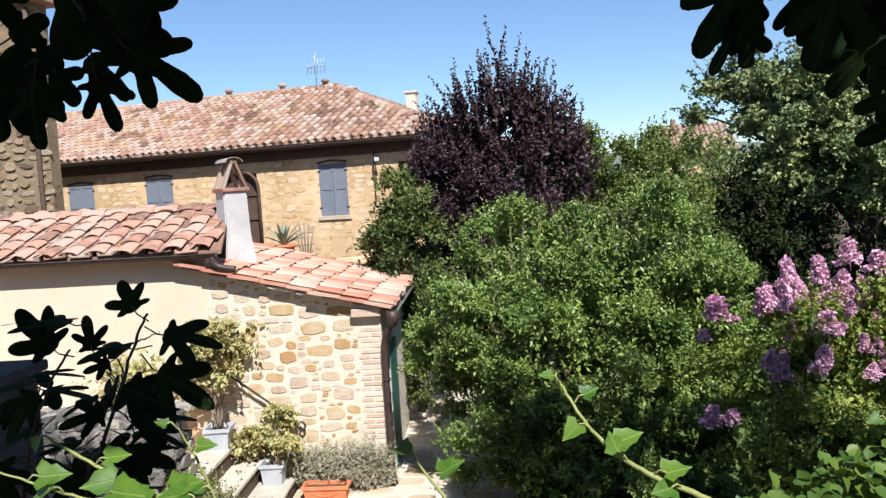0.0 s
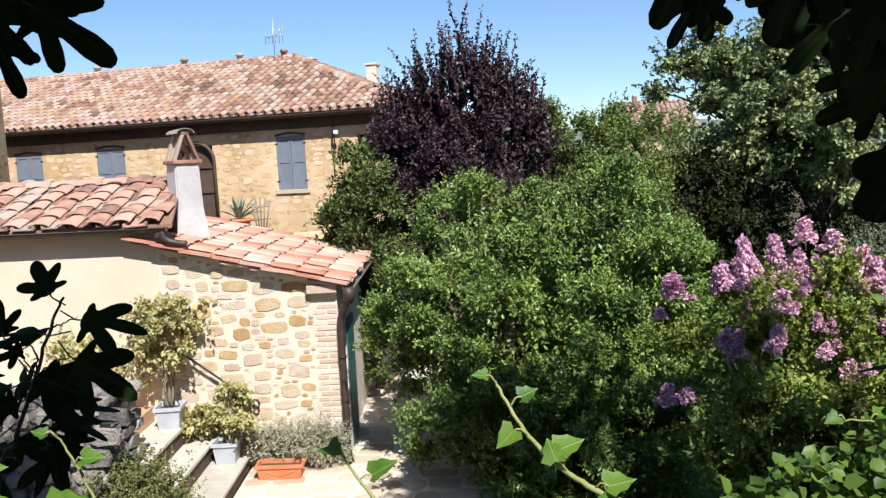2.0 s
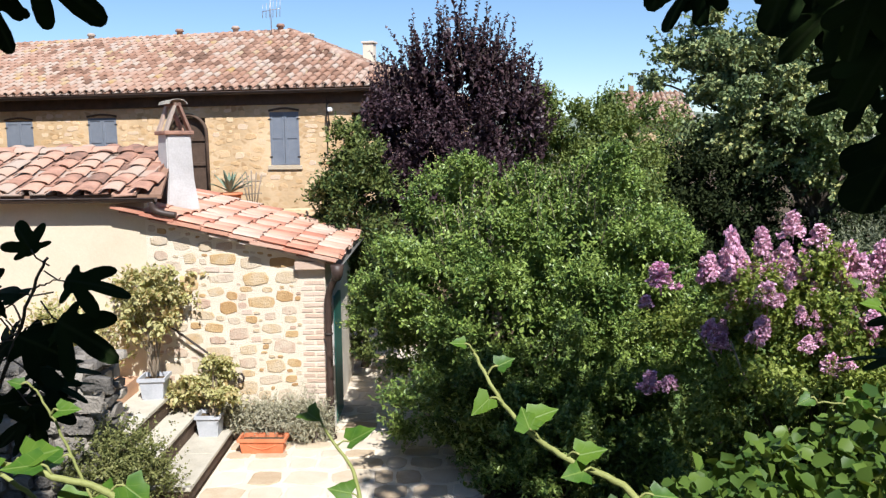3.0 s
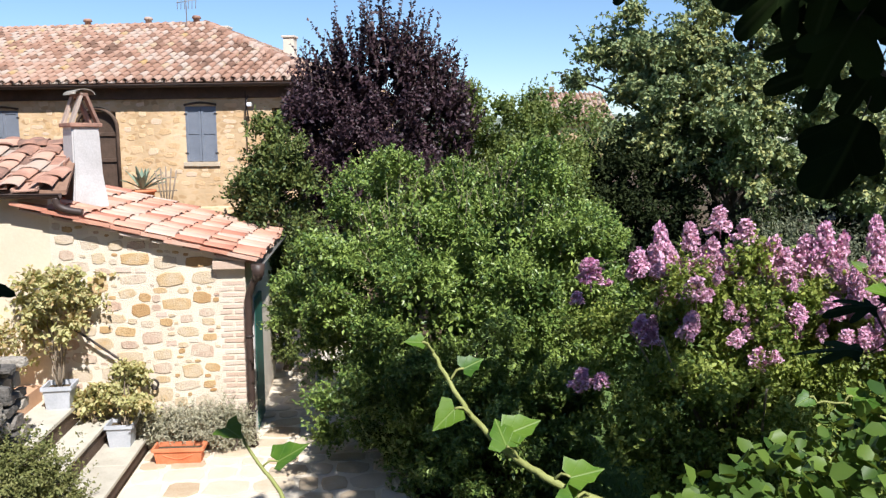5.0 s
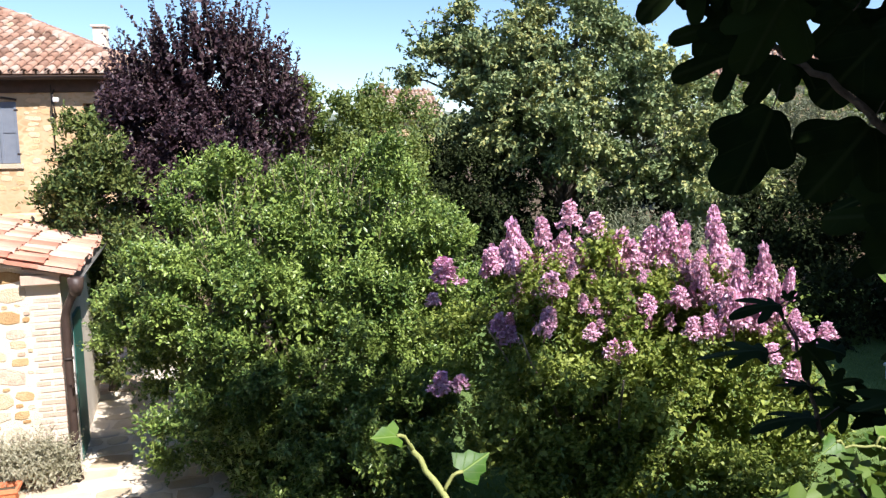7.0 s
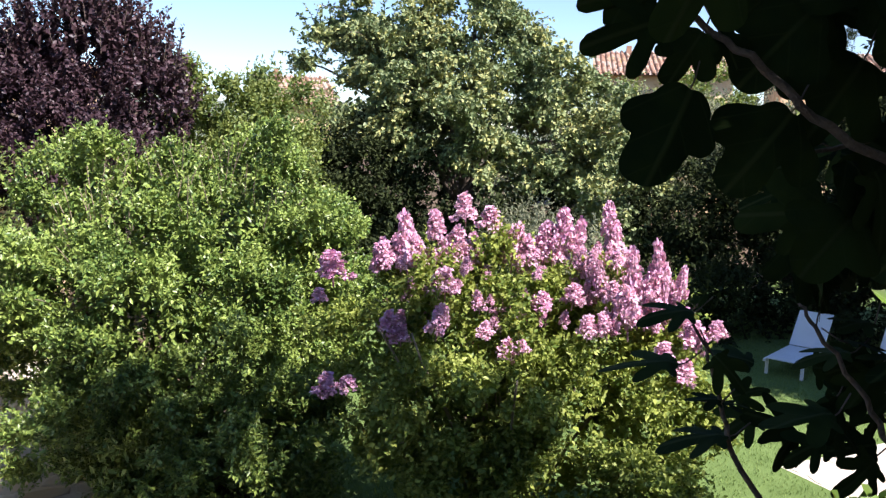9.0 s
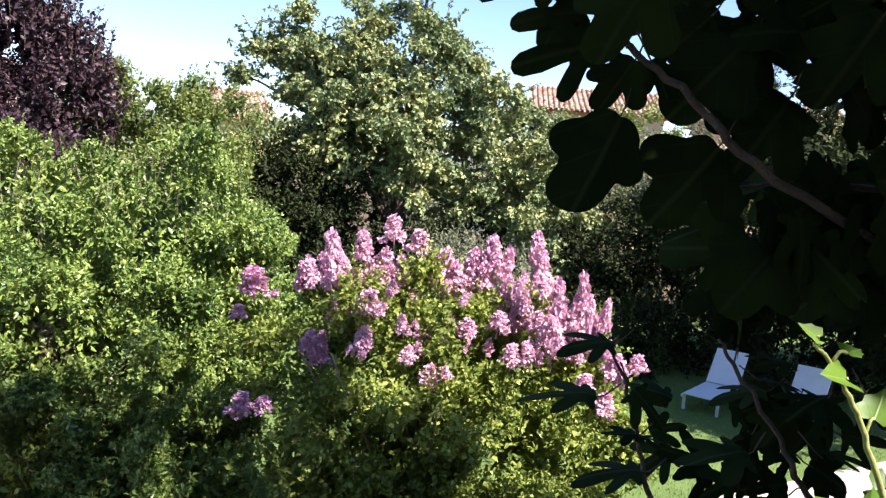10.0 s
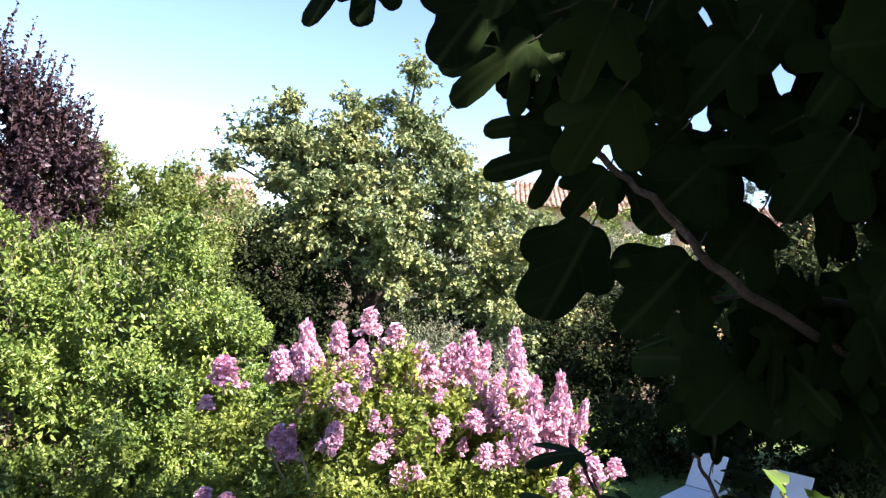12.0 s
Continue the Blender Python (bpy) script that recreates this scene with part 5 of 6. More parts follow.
for row in [
    (5.93, 5.14, 1.88, 0.27, 0.23),
    (2.83, 6.49, 1.76, 0.22, 0.27),
    (3.00, 6.41, 1.80, 0.15, 0.20),
    (3.44, 6.22, 1.25, 0.12, 0.13),
    (4.36, 6.52, 2.90, 0.19, 0.23),
    (3.97, 6.69, 2.87, 0.21, 0.25),
    (5.77, 5.35, 2.54, 0.24, 0.19),
    (5.36, 5.53, 2.62, 0.26, 0.17),
    (5.52, 6.01, 2.94, 0.24, 0.14),
]:
    bloom(*row)
for i in range(44):
    t = fr.random()
    bloom(5.2 + 1.0 * t, 5.75 - 0.45 * t + fr.uniform(-0.1, 0.5), 2.95 - 0.5 * t + fr.uniform(-0.35, 0.15), fr.uniform(0.14, 0.32), fr.uniform(0.10, 0.18))
for i in range(16):
    t = fr.random()
    bloom(3.5 + 2.2 * t, 7.0 - 0.9 * t + fr.uniform(-0.1, 0.3), 2.85 + fr.uniform(-0.1, 0.2), fr.uniform(0.2, 0.35), fr.uniform(0.14, 0.2))
for i in range(48):
    # small loose clusters between the large ones
    t = fr.random()
    bloom(3.5 + 2.1 * t, 6.55 - 0.75 * t + fr.uniform(-0.25, 0.15), 2.72 + fr.uniform(-0.38, 0.25), fr.uniform(0.10, 0.2), fr.uniform(0.08, 0.14))

# ---- sun loungers, patio edge ----
def lounger(at, turn):
    lo = thing("sun_lounger", at, "white slatted sun lounger with raised back on the lawn", "sun lounger", "sun loungers on the lawn", turn=turn)
    for s in (-0.31, 0.31):
        part("rail", B(s - 0.02, s + 0.02, -1.0, 0.95, 0.26, 0.31, 0.006), "lounger_white", lo)
        for y in (-0.85, 0.75):
            part("leg", B(s - 0.025, s + 0.025, y - 0.025, y + 0.025, 0.0, 0.26, 0.005), "lounger_white", lo)
    for k in range(11):
        part("slat", B(-0.29, 0.29, -0.97 + k * 0.11, -0.97 + k * 0.11 + 0.10, 0.31, 0.33, 0.004), "lounger_white", lo)
    back = part("backrest", B(-0.31, 0.31, 0.0, 0.76, -0.012, 0.02, 0.008), "lounger_white", lo)
    back.matrix_basis = pose(0, 0.26, 0.33, 52, 0, 0)
    part("prop", tube(bmesh.new(), [(-0.25, 0.62, 0.72), (-0.25, 0.85, 0.30)], 0.012, 6), "iron", lo)
    return lo


lounger((12.95, 9.6, 0), -68)
lounger((13.5, 8.2, 0), -70)

# ---- terrace edge, ivy and fig round the camera ----
terrace = thing("terrace", (0, 0, 0), "old stone terrace with a low parapet", "terrace", kind="structure")
part("floor", B(-6, 6.5, -6.0, -0.35, 0.0, 2.72), "rubble", terrace)
part("parapet", B(-6, 6.5, -0.35, 0.15, 0.0, 3.28, 0.02), "rubble", terrace)
# unseen wall at the back, added to cut sky light on the fig
sky_screen = tagged(part("wall_south", B(-14, 14, -6.4, -6.0, 0, 10.2), "plaster"), "unseen plain wall added behind the terrace to block sky light", "wall", kind="structure")


def ivy_leaf(seed, points=5):
    rng = random.Random(seed)
    bm = bmesh.new()
    prof = [(0.0, 0.0), (0.27, -0.15), (0.54, 0.03), (0.37, 0.31), (0.38, 0.50), (0.15, 0.74), (0.0, 1.0)]
    prof = [(x * rng.uniform(0.9, 1.1), y * rng.uniform(0.95, 1.05)) for x, y in prof]
    mid = [bm.verts.new((0, y, -0.03 * y)) for y in (0.0, 0.35, 0.68, 1.0)]
    for s in (-1, 1):
        v = [bm.verts.new((s * x, y, 0.30 * x - 0.16 * max(0, y - 0.4))) for x, y in prof[1:-1]]
        for f in ((mid[0], v[0], v[1]), (mid[0], v[1], mid[1]), (mid[1], v[1], v[2]), (mid[1], v[2], mid[2]), (mid[2], v[2], v[3]), (mid[2], v[3], v[4]), (mid[2], v[4], mid[3])):
            fc = bm.faces.new(f if s > 0 else f[::-1])
            fc.smooth = True
    return as_mesh(bm, "leaf", "leaf_ivy")


def fig_leaf(seed, lobes, half, blunt, body):
    """A palmate leaf: lobes of a given half angle parted by narrow bays, blunt or pointed, cupped and waved."""
    rng = random.Random(seed)
    heart = 0.20
    if lobes == 5:
        spec = [(-92, 0.36), (-45, 0.64), (0, 0.80), (45, 0.64), (92, 0.36)]
    else:
        spec = [(-56, 0.60), (0, 0.80), (54, 0.62)]
    spec = [(radians(a + (rng.uniform(-7, 7) if a else 0)), L * (rng.uniform(0.85, 1.1) if a else 1), radians(half * rng.uniform(0.88, 1.12))) for a, L in spec]
    n = 76
    reach = []
    for i in range(n):
        t = -math.pi + 2 * math.pi * i / n
        r = 0.11 + body * (0.5 + 0.5 * math.cos(t)) ** 0.7
        for a, L, w in spec:
            off = abs(t - a) / w
            if off < 1:
                r = max(r, L * (1 - off ** blunt) ** 0.62)
        reach.append(r)
    reach = [0.2 * reach[i - 1] + 0.6 * reach[i] + 0.2 * reach[(i + 1) % n] for i in range(n)]
    bm = bmesh.new()
    ph = rng.uniform(0, 6)
    sway = rng.uniform(-0.13, 0.13)

    def spot(i, f):
        t = -math.pi + 2 * math.pi * i / n
        r = reach[i] * f
        z = -0.20 * r * r + 0.035 * math.sin(5 * t + ph) * r + 0.05 * math.sin(2 * t + ph)  * r
        y = heart + math.cos(t) * r
        return bm.verts.new((math.sin(t) * r + sway * y * y, y, z - 0.10 * y * y))

    centre = bm.verts.new((0, heart, 0.012))
    inner = [spot(i, 0.5) for i in range(n)]
    outer = [spot(i, 1.0) for i in range(n)]
    for i in range(n):
        j = (i + 1) % n
        for f in ((centre, inner[j], inner[i]), (inner[i], inner[j], outer[j], outer[i])):
            bm.faces.new(f).smooth = True
    bmesh.ops.recalc_face_normals(bm, faces=bm.faces)
    return as_mesh(bm, "leaf", "leaf_fig_shaded")


IVY = [ivy_leaf(k) for k in range(4)]
FIG_SLIM = [fig_leaf(k, 5, 19, 2.6, 0.15) for k in range(3)]
FIG_BROAD = [fig_leaf(k, 5, 25, 2.6, 0.24) for k in range(10, 13)]
FIG_MITTEN = [fig_leaf(k, 3, 33, 2.6, 0.24) for k in range(20, 23)]
FIG_POINTED = [fig_leaf(k, 5, 24, 1.5, 0.12) for k in range(30, 34)]
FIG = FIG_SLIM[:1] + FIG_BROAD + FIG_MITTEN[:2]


def put_leaf(meshes, parent, at, facing, tip, size, rng):
    """A leaf at a point; its face towards one way, its tip towards another."""
    z = Vector(facing).normalized()
    y = Vector(tip) - z * Vector(tip).dot(z)
    y.normalize()
    x = y.cross(z)
    m = Matrix((x, y, z)).transposed().to_4x4()
    m.translation = Vector(at)
    ob = part("leaf", rng.choice(meshes), None, parent)
    ob.matrix_basis = m @ Matrix.Scale(size, 4)
    return ob


def ivy_shoot(points, seed, sizes, label, petiole=0.05, radius=0.006):
    rng = random.Random(seed)
    iv = thing("ivy_shoot", points[0], label, "ivy", "ivy shoots on the parapet")
    o = Vector(points[0])
    pts = bend([Vector(p) - o for p in points], 8, 0.0015, rng)
    part("stem", tube(bmesh.new(), pts, [radius * (1 - 0.6 * i / len(pts)) for i in range(len(pts))], 7), "stem_green", iv)
    n = len(pts)
    k = 0
    step = max(1, n // len(sizes))
    for i in range(len(sizes)):
        p = pts[min(n - 1, int((i + 0.7) * n / len(sizes)))]
        q = pts[min(n - 1, int((i + 0.7) * n / len(sizes)) + 1)] if i < len(sizes) - 1 else p
        s = 1 if i % 2 else -1
        tip = Vector((0.55 * s + rng.uniform(-0.2, 0.2), rng.uniform(-0.5, 0.1), 0.35 + rng.uniform(-0.2, 0.3)))
        stalk = p + tip.normalized() * petiole
        part("leaf_stalk", tube(bmesh.new(), bend([p, p.lerp(stalk, 0.5) + Vector((0, 0, 0.008)), stalk], 2), 0.0022, 5), "stem_green", iv)
        put_leaf(IVY, iv, stalk, (rng.uniform(-0.5, 0.5), rng.uniform(-1.0, -0.3), 0.7 + rng.uniform(-0.2, 0.3)), (tip.x + rng.uniform(-0.3, 0.5), rng.uniform(-0.2, 0.3), rng.uniform(-0.4, 0.5)), sizes[i], rng)
    return iv


ivy_shoot([(1.02, -0.30, 3.60), (0.93, -0.29, 3.73), (0.823, -0.264, 3.782), (0.763, -0.20, 3.809), (0.713, -0.132, 3.855), (0.671, -0.065, 3.925)], 71, [0.044, 0.044, 0.048, 0.052, 0.05, 0.052, 0.048, 0.038, 0.03], "long ivy shoot with fresh green leaves", 0.03, 0.0075)
ivy_shoot([(0.16, -0.30, 3.60), (0.06, -0.31, 3.74), (-0.051, -0.325, 3.792), (-0.16, -0.28, 3.80), (-0.266, -0.232, 3.834), (-0.365, -0.232, 3.90)], 72, [0.055, 0.06, 0.065, 0.07, 0.065, 0.05, 0.035], "long ivy shoot with fresh green leaves", 0.03, 0.0075)
ivy_shoot([(0.45, 0.10, 3.40), (0.39, 0.28, 3.53), (0.33, 0.33, 3.60), (0.283, 0.384, 3.66)], 73, [0.06, 0.075, 0.06], "short ivy shoot with fresh green leaves", 0.035)
ivy_shoot([(1.70, 0.02, 3.45), (1.66, 0.05, 3.72), (1.609, 0.085, 3.888), (1.561, 0.101, 3.969), (1.528, 0.112, 4.003)], 74, [0.05, 0.05, 0.05, 0.045, 0.045, 0.03, 0.026], "upright ivy shoot lit by the sun", 0.022, 0.005)

ivy_shoot([(1.78, -0.05, 3.45), (1.62, 0.02, 3.68), (1.50, 0.08, 3.75), (1.40, 0.13, 3.74)], 75, [0.035, 0.04, 0.04, 0.045, 0.04, 0.04, 0.035, 0.03], "leafy ivy shoot leaning over the parapet", 0.02, 0.004)


ivy_shoot([(0.06, -0.28, 3.55), (-0.05, -0.30, 3.70), (-0.149, -0.30, 3.787), (-0.269, -0.30, 3.80), (-0.367, -0.30, 3.835), (-0.454, -0.30, 3.867)], 77, [0.06, 0.07, 0.065, 0.075, 0.07, 0.06, 0.045], "trailing ivy shoot with broad bright leaves", 0.025, 0.005)
ivy_shoot([(0.06, -0.22, 3.55), (0.004, -0.25, 3.679), (-0.034, -0.25, 3.773), (-0.071, -0.25, 3.868), (-0.1, -0.25, 3.92)], 78, [0.05, 0.055, 0.05, 0.04, 0.025], "upright ivy tip with small pale leaves", 0.02, 0.004)


def ivy_mass():
    """The ivy hedge along the parapet: a mass of single leaves over its top and front."""
    iv = thing("ivy", (0, 0, 0), "dense ivy covering the parapet", "ivy")
    rng = np.random.default_rng(75)
    n = 11000
    x = rng.uniform(-2.2, 3.6, n)
    h = 3.40 + 0.03 * np.sin(x * 3.1 + 1) + 0.03 * np.sin(x * 7.3) + 0.06 * np.clip(x - 0.2, 0, 0.6) / 0.6 + 0.55 * np.clip(x - 0.95, 0, 0.55)
    y = rng.normal(-0.12, 0.17, n) + 0.12 * np.clip(x - 0.8, 0, 1)
    z = h + 0.10 - np.abs(rng.normal(0, 0.14, n)) - 1.2 * (y + 0.12) ** 2
    base = np.stack([x, y, z], 1)
    way = rng.normal(size=(n, 3)) * 0.8 + np.array([0, -0.4, 0.1])
    me = leaves_mesh("leaves", base, way, rng.uniform(0.024, 0.044, n), 0.46, rng, 0.2, flat=(0.2, -0.9, 1.4), broad=True)
    part("leaves", me, "leaf_ivy_mass", iv)
    bm = bmesh.new()
    r = random.Random(76)
    for k in range(26):
        x0 = r.uniform(-2.3, 3.8)
        tube(bm, bend([(x0, r.uniform(-0.3, 0.05), 3.26), (x0 + r.uniform(-0.2, 0.2), r.uniform(-0.3, 0.05), 3.40), (x0 + r.uniform(-0.4, 0.4), r.uniform(-0.3, 0.05), 3.46)], 4, 0.01, r), 0.006, 5)
    part("stemwork", bm, "stem_green", iv)


ivy_mass()

# fig tree
fig = thing("fig_tree", (4.1, 0.9, 0), "fig tree with large lobed leaves, their shade put into the colour", "tree")
FO = Vector((4.1, 0.9, 0))


def fig_branch(points, r0, leaves, seed, size=0.2, toward=(0, -1, 0.2)):
    """A smooth grey branch with long-stalked leaves along its outer part."""
    rng = random.Random(seed)
    pts = bend([Vector(p) - FO for p in points], 5, 0.008, rng)
    part("branch", tube(bmesh.new(), pts, [r0 * (1 - 0.7 * i / (len(pts) - 1)) for i in range(len(pts))], 7), "bark", fig)
    for k in range(leaves):
        p = pts[int(len(pts) * (0.25 + 0.74 * (k + 0.5) / leaves))]
        d = Vector((rng.uniform(-1, 1), rng.uniform(-0.5, 0.5), rng.uniform(-0.8, 0.7))).normalized()
        q = p + d * rng.uniform(0.05, 0.12)
        part("leaf_stalk", tube(bmesh.new(), [p, p.lerp(q, 0.5) + Vector((0, 0, 0.01)), q], 0.003, 5), "bark", fig)
        face = Vector(toward) + Vector((rng.uniform(-0.7, 0.7), rng.uniform(-0.5, 0.5), rng.uniform(-0.4, 0.8)))
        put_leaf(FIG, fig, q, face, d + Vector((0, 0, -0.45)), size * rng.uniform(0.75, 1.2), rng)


part("trunk", tube(bmesh.new(), bend([(0, 0, 0), (0.05, -0.05, 1.8), (-0.1, 0.0, 3.4), (-0.15, 0.05, 4.6), (-0.3, 0.0, 6.2)], 5), [0.13 - 0.004 * i for i in range(21)], 9), "bark", fig)
# branches towards the garden
fig_branch([(3.9, 0.9, 3.8), (3.2, 1.0, 4.0), (2.65, 1.11, 4.23), (2.51, 1.19, 4.37), (2.35, 1.28, 4.5), (2.28, 1.32, 4.56), (2.21, 1.36, 4.66), (2.15, 1.40, 4.85)], 0.018, 0, 81)
fig_branch([(2.28, 1.32, 4.56), (2.29, 1.31, 4.62), (2.31, 1.30, 4.70)], 0.004, 0, 88)
fig_branch([(3.95, 0.95, 4.4), (3.3, 1.1, 5.1), (2.6, 1.3, 5.3), (1.9, 1.2, 5.25), (1.5, 0.98, 5.1)], 0.02, 0, 82)
fig_branch([(4.0, 0.9, 3.6), (3.6, 1.0, 4.1), (3.1, 1.2, 4.2), (2.75, 1.3, 4.15)], 0.02, 3, 83, 0.28)
fig_branch([(3.9, 0.95, 2.3), (3.1, 1.2, 2.6), (2.68, 1.37, 3.09), (2.62, 1.40, 3.28), (2.56, 1.43, 3.47), (2.50, 1.47, 3.64)], 0.014, 0, 86)
fig_branch([(3.9, 1.0, 2.6), (3.5, 1.1, 2.9), (3.27, 1.22, 3.1), (3.16, 1.28, 3.3), (3.0, 1.38, 3.55), (2.94, 1.41, 3.64)], 0.017, 2, 87, 0.24)
fig_branch([(3.8, 0.8, 5.6), (2.0, 0.2, 6.5), (0.4, 0.2, 6.4), (-0.5, 0.6, 5.7), (-0.72, 0.72, 5.2), (-0.68, 0.73, 4.95)], 0.03, 4, 90, 0.25)

SIDE_R = Vector((0.87, -0.49, 0))
SIDE_L = Vector((1, 0, 0))


def hang(rows, side, seed, parent, o):
    """Single leaves: foot of the blade, length, the way the tip points (across and up), and shape (3: lying flat)."""
    rng = random.Random(seed)
    back = Vector((side.y, -side.x, 0))
    for x, y, z, size, tx, tz, shape in rows:
        tip = side * tx + Vector((0, 0, tz)) + back * rng.uniform(-0.15, 0.15)
        lie = 1.0 if shape == 3 else 0.0
        face = back * (1 - 0.78 * lie) + Vector((rng.uniform(-0.25, 0.25), rng.uniform(-0.2, 0.2), 0.2 + lie))
        if shape == 4:
            face += Vector((rng.uniform(-0.7, 0.7), 0, rng.uniform(0.0, 0.9)))
        at = Vector((x, y, z)) - o
        put_leaf((FIG_SLIM, FIG_BROAD, FIG_MITTEN, FIG_POINTED, FIG_POINTED)[shape], parent, at, face, tip, size, rng)
        root = at - tip.normalized() * 0.06 - back * 0.03 + Vector((0, 0, 0.02))
        part("leaf_stalk", tube(bmesh.new(), [at + tip.normalized() * size * 0.18, at, root], 0.003, 5), "bark", parent)


hang([
    (-0.57, 0.74, 4.87, 0.28, 0.80, -0.60, 0),
    (-0.77, 0.79, 5.12, 0.35, 0.64, -0.77, 2),
    (-0.71, 0.77, 4.86, 0.20, 0.67, -0.75, 0),
    (-0.67, 0.74, 4.79, 0.19, 0.36, -0.93, 0),
    (-0.83, 0.79, 4.82, 0.14, 0.53, -0.85, 2),
    (-0.94, 0.74, 4.91, 0.14, 0.85, 0.52, 2),
    (-0.86, 0.74, 4.84, 0.11, 0.88, 0.48, 2),
    (-0.85, 0.71, 4.78, 0.22, -0.03, -1.00, 0),
    (-1.00, 0.77, 4.89, 0.27, 0.66, -0.75, 1),
    (-1.00, 0.74, 5.09, 0.17, 0.64, -0.77, 1),
    (-0.62, 0.76, 4.96, 0.21, 0.92, -0.40, 2),
    (-1.02, 0.74, 4.74, 0.15, 0.32, -0.95, 2),
], SIDE_L, 121, fig, FO)
hang([
    (-0.67, 0.76, 5.16, 0.32, 0.56, -0.83, 2),
    (-1.01, 0.78, 4.85, 0.25, 0.51, -0.86, 2),
], SIDE_L, 131, fig, FO)
hang([
    (1.47, 0.96, 5.04, 0.34, -0.57, -0.82, 0),
    (1.47, 0.99, 4.96, 0.18, -0.25, -0.97, 2),
    (1.48, 1.01, 4.98, 0.22, -0.99, -0.12, 1),
    (1.70, 0.83, 4.94, 0.29, -0.33, -0.94, 0),
    (1.78, 0.84, 4.95, 0.22, -0.20, -0.98, 2),
    (1.62, 0.94, 4.97, 0.22, 0.01, -1.00, 0),
    (1.97, 0.93, 4.81, 0.24, -0.32, -0.95, 1),
    (2.05, 0.95, 4.65, 0.26, -0.49, -0.87, 1),
    (2.10, 0.98, 4.79, 0.26, -0.43, -0.90, 2),
], SIDE_R, 122, fig, FO)
hang([
    (2.33, 1.29, 4.51, 0.19, -0.50, -0.87, 1),
    (2.29, 1.28, 4.36, 0.33, -0.39, -0.92, 2),
    (2.22, 1.30, 4.53, 0.27, -0.94, -0.33, 0),
    (2.21, 1.36, 4.62, 0.23, -0.98, -0.21, 0),
    (2.58, 1.26, 4.66, 0.18, -0.70, -0.71, 1),
    (2.64, 1.17, 4.59, 0.31, -0.66, -0.75, 2),
    (2.65, 1.28, 4.63, 0.23, 0.94, -0.33, 1),
    (2.91, 1.08, 4.75, 0.22, -0.84, -0.54, 1),
    (2.93, 0.95, 4.70, 0.34, -0.51, -0.86, 1),
    (2.90, 1.20, 4.47, 0.36, -0.52, -0.85, 1),
    (2.66, 1.24, 4.30, 0.33, -0.61, -0.79, 2),
    (2.37, 1.29, 4.51, 0.13, 0.54, -0.84, 1),
], SIDE_R, 123, fig, FO)
hang([
    (2.12, 1.38, 4.85, 0.32, -0.79, -0.62, 0),
    (2.21, 1.39, 4.95, 0.41, -0.90, -0.44, 1),
    (1.60, 1.47, 4.96, 0.25, -0.51, -0.86, 0),
    (1.62, 1.46, 4.93, 0.17, -0.06, -1.00, 1),
    (2.40, 1.36, 4.98, 0.38, -0.58, -0.82, 1),
    (2.55, 1.30, 5.11, 0.36, -0.52, -0.85, 2),
    (2.73, 1.18, 4.96, 0.33, -0.57, -0.82, 1),
    (2.94, 1.18, 5.15, 0.36, -0.45, -0.89, 2),
    (3.04, 1.01, 5.00, 0.34, -0.51, -0.86, 1),
    (2.75, 1.22, 4.66, 0.30, -0.60, -0.80, 2),
    (2.05, 1.47, 5.03, 0.34, -0.54, -0.84, 2),
    (2.18, 1.35, 4.81, 0.22, -0.85, -0.53, 0),
    (2.33, 1.36, 5.09, 0.37, -0.78, -0.63, 2),
], SIDE_R, 130, fig, FO)
hang([
    (2.52, 1.45, 3.64, 0.22, -0.94, -0.33, 3),
    (2.52, 1.46, 3.65, 0.07, 0.44, 0.90, 4),
    (2.50, 1.47, 3.46, 0.29, -0.95, -0.30, 3),
    (2.57, 1.43, 3.50, 0.17, 0.56, -0.83, 4),
    (2.61, 1.40, 3.34, 0.13, -0.91, -0.40, 3),
    (2.60, 1.41, 3.33, 0.10, 0.88, 0.47, 3),
    (2.65, 1.38, 3.22, 0.27, -0.96, -0.26, 3),
    (2.94, 1.22, 3.31, 0.27, -0.78, -0.62, 3),
    (3.29, 1.37, 3.55, 0.20, -0.50, -0.86, 3),
    (3.33, 1.23, 3.46, 0.24, -0.47, -0.88, 3),
    (3.30, 1.24, 3.26, 0.22, 0.80, -0.59, 3),
], SIDE_R, 124, fig, FO)
hang([
    (3.24, 1.40, 3.44, 0.24, -0.94, -0.35, 3),
    (3.19, 1.43, 3.48, 0.19, 0.96, -0.28, 3),
    (3.32, 1.35, 3.38, 0.22, -0.57, -0.82, 4),
    (3.40, 1.30, 3.34, 0.21, -0.50, -0.87, 4),
    (3.46, 1.27, 3.30, 0.20, 0.93, -0.36, 4),
    (3.53, 1.23, 3.47, 0.19, 0.61, -0.80, 1),
    (3.20, 1.42, 3.28, 0.20, -0.59, -0.81, 4),
    (3.37, 1.32, 3.18, 0.22, 0.89, -0.46, 1),
    (3.17, 1.43, 3.11, 0.20, -0.85, -0.52, 4),
], SIDE_R, 132, fig, FO)


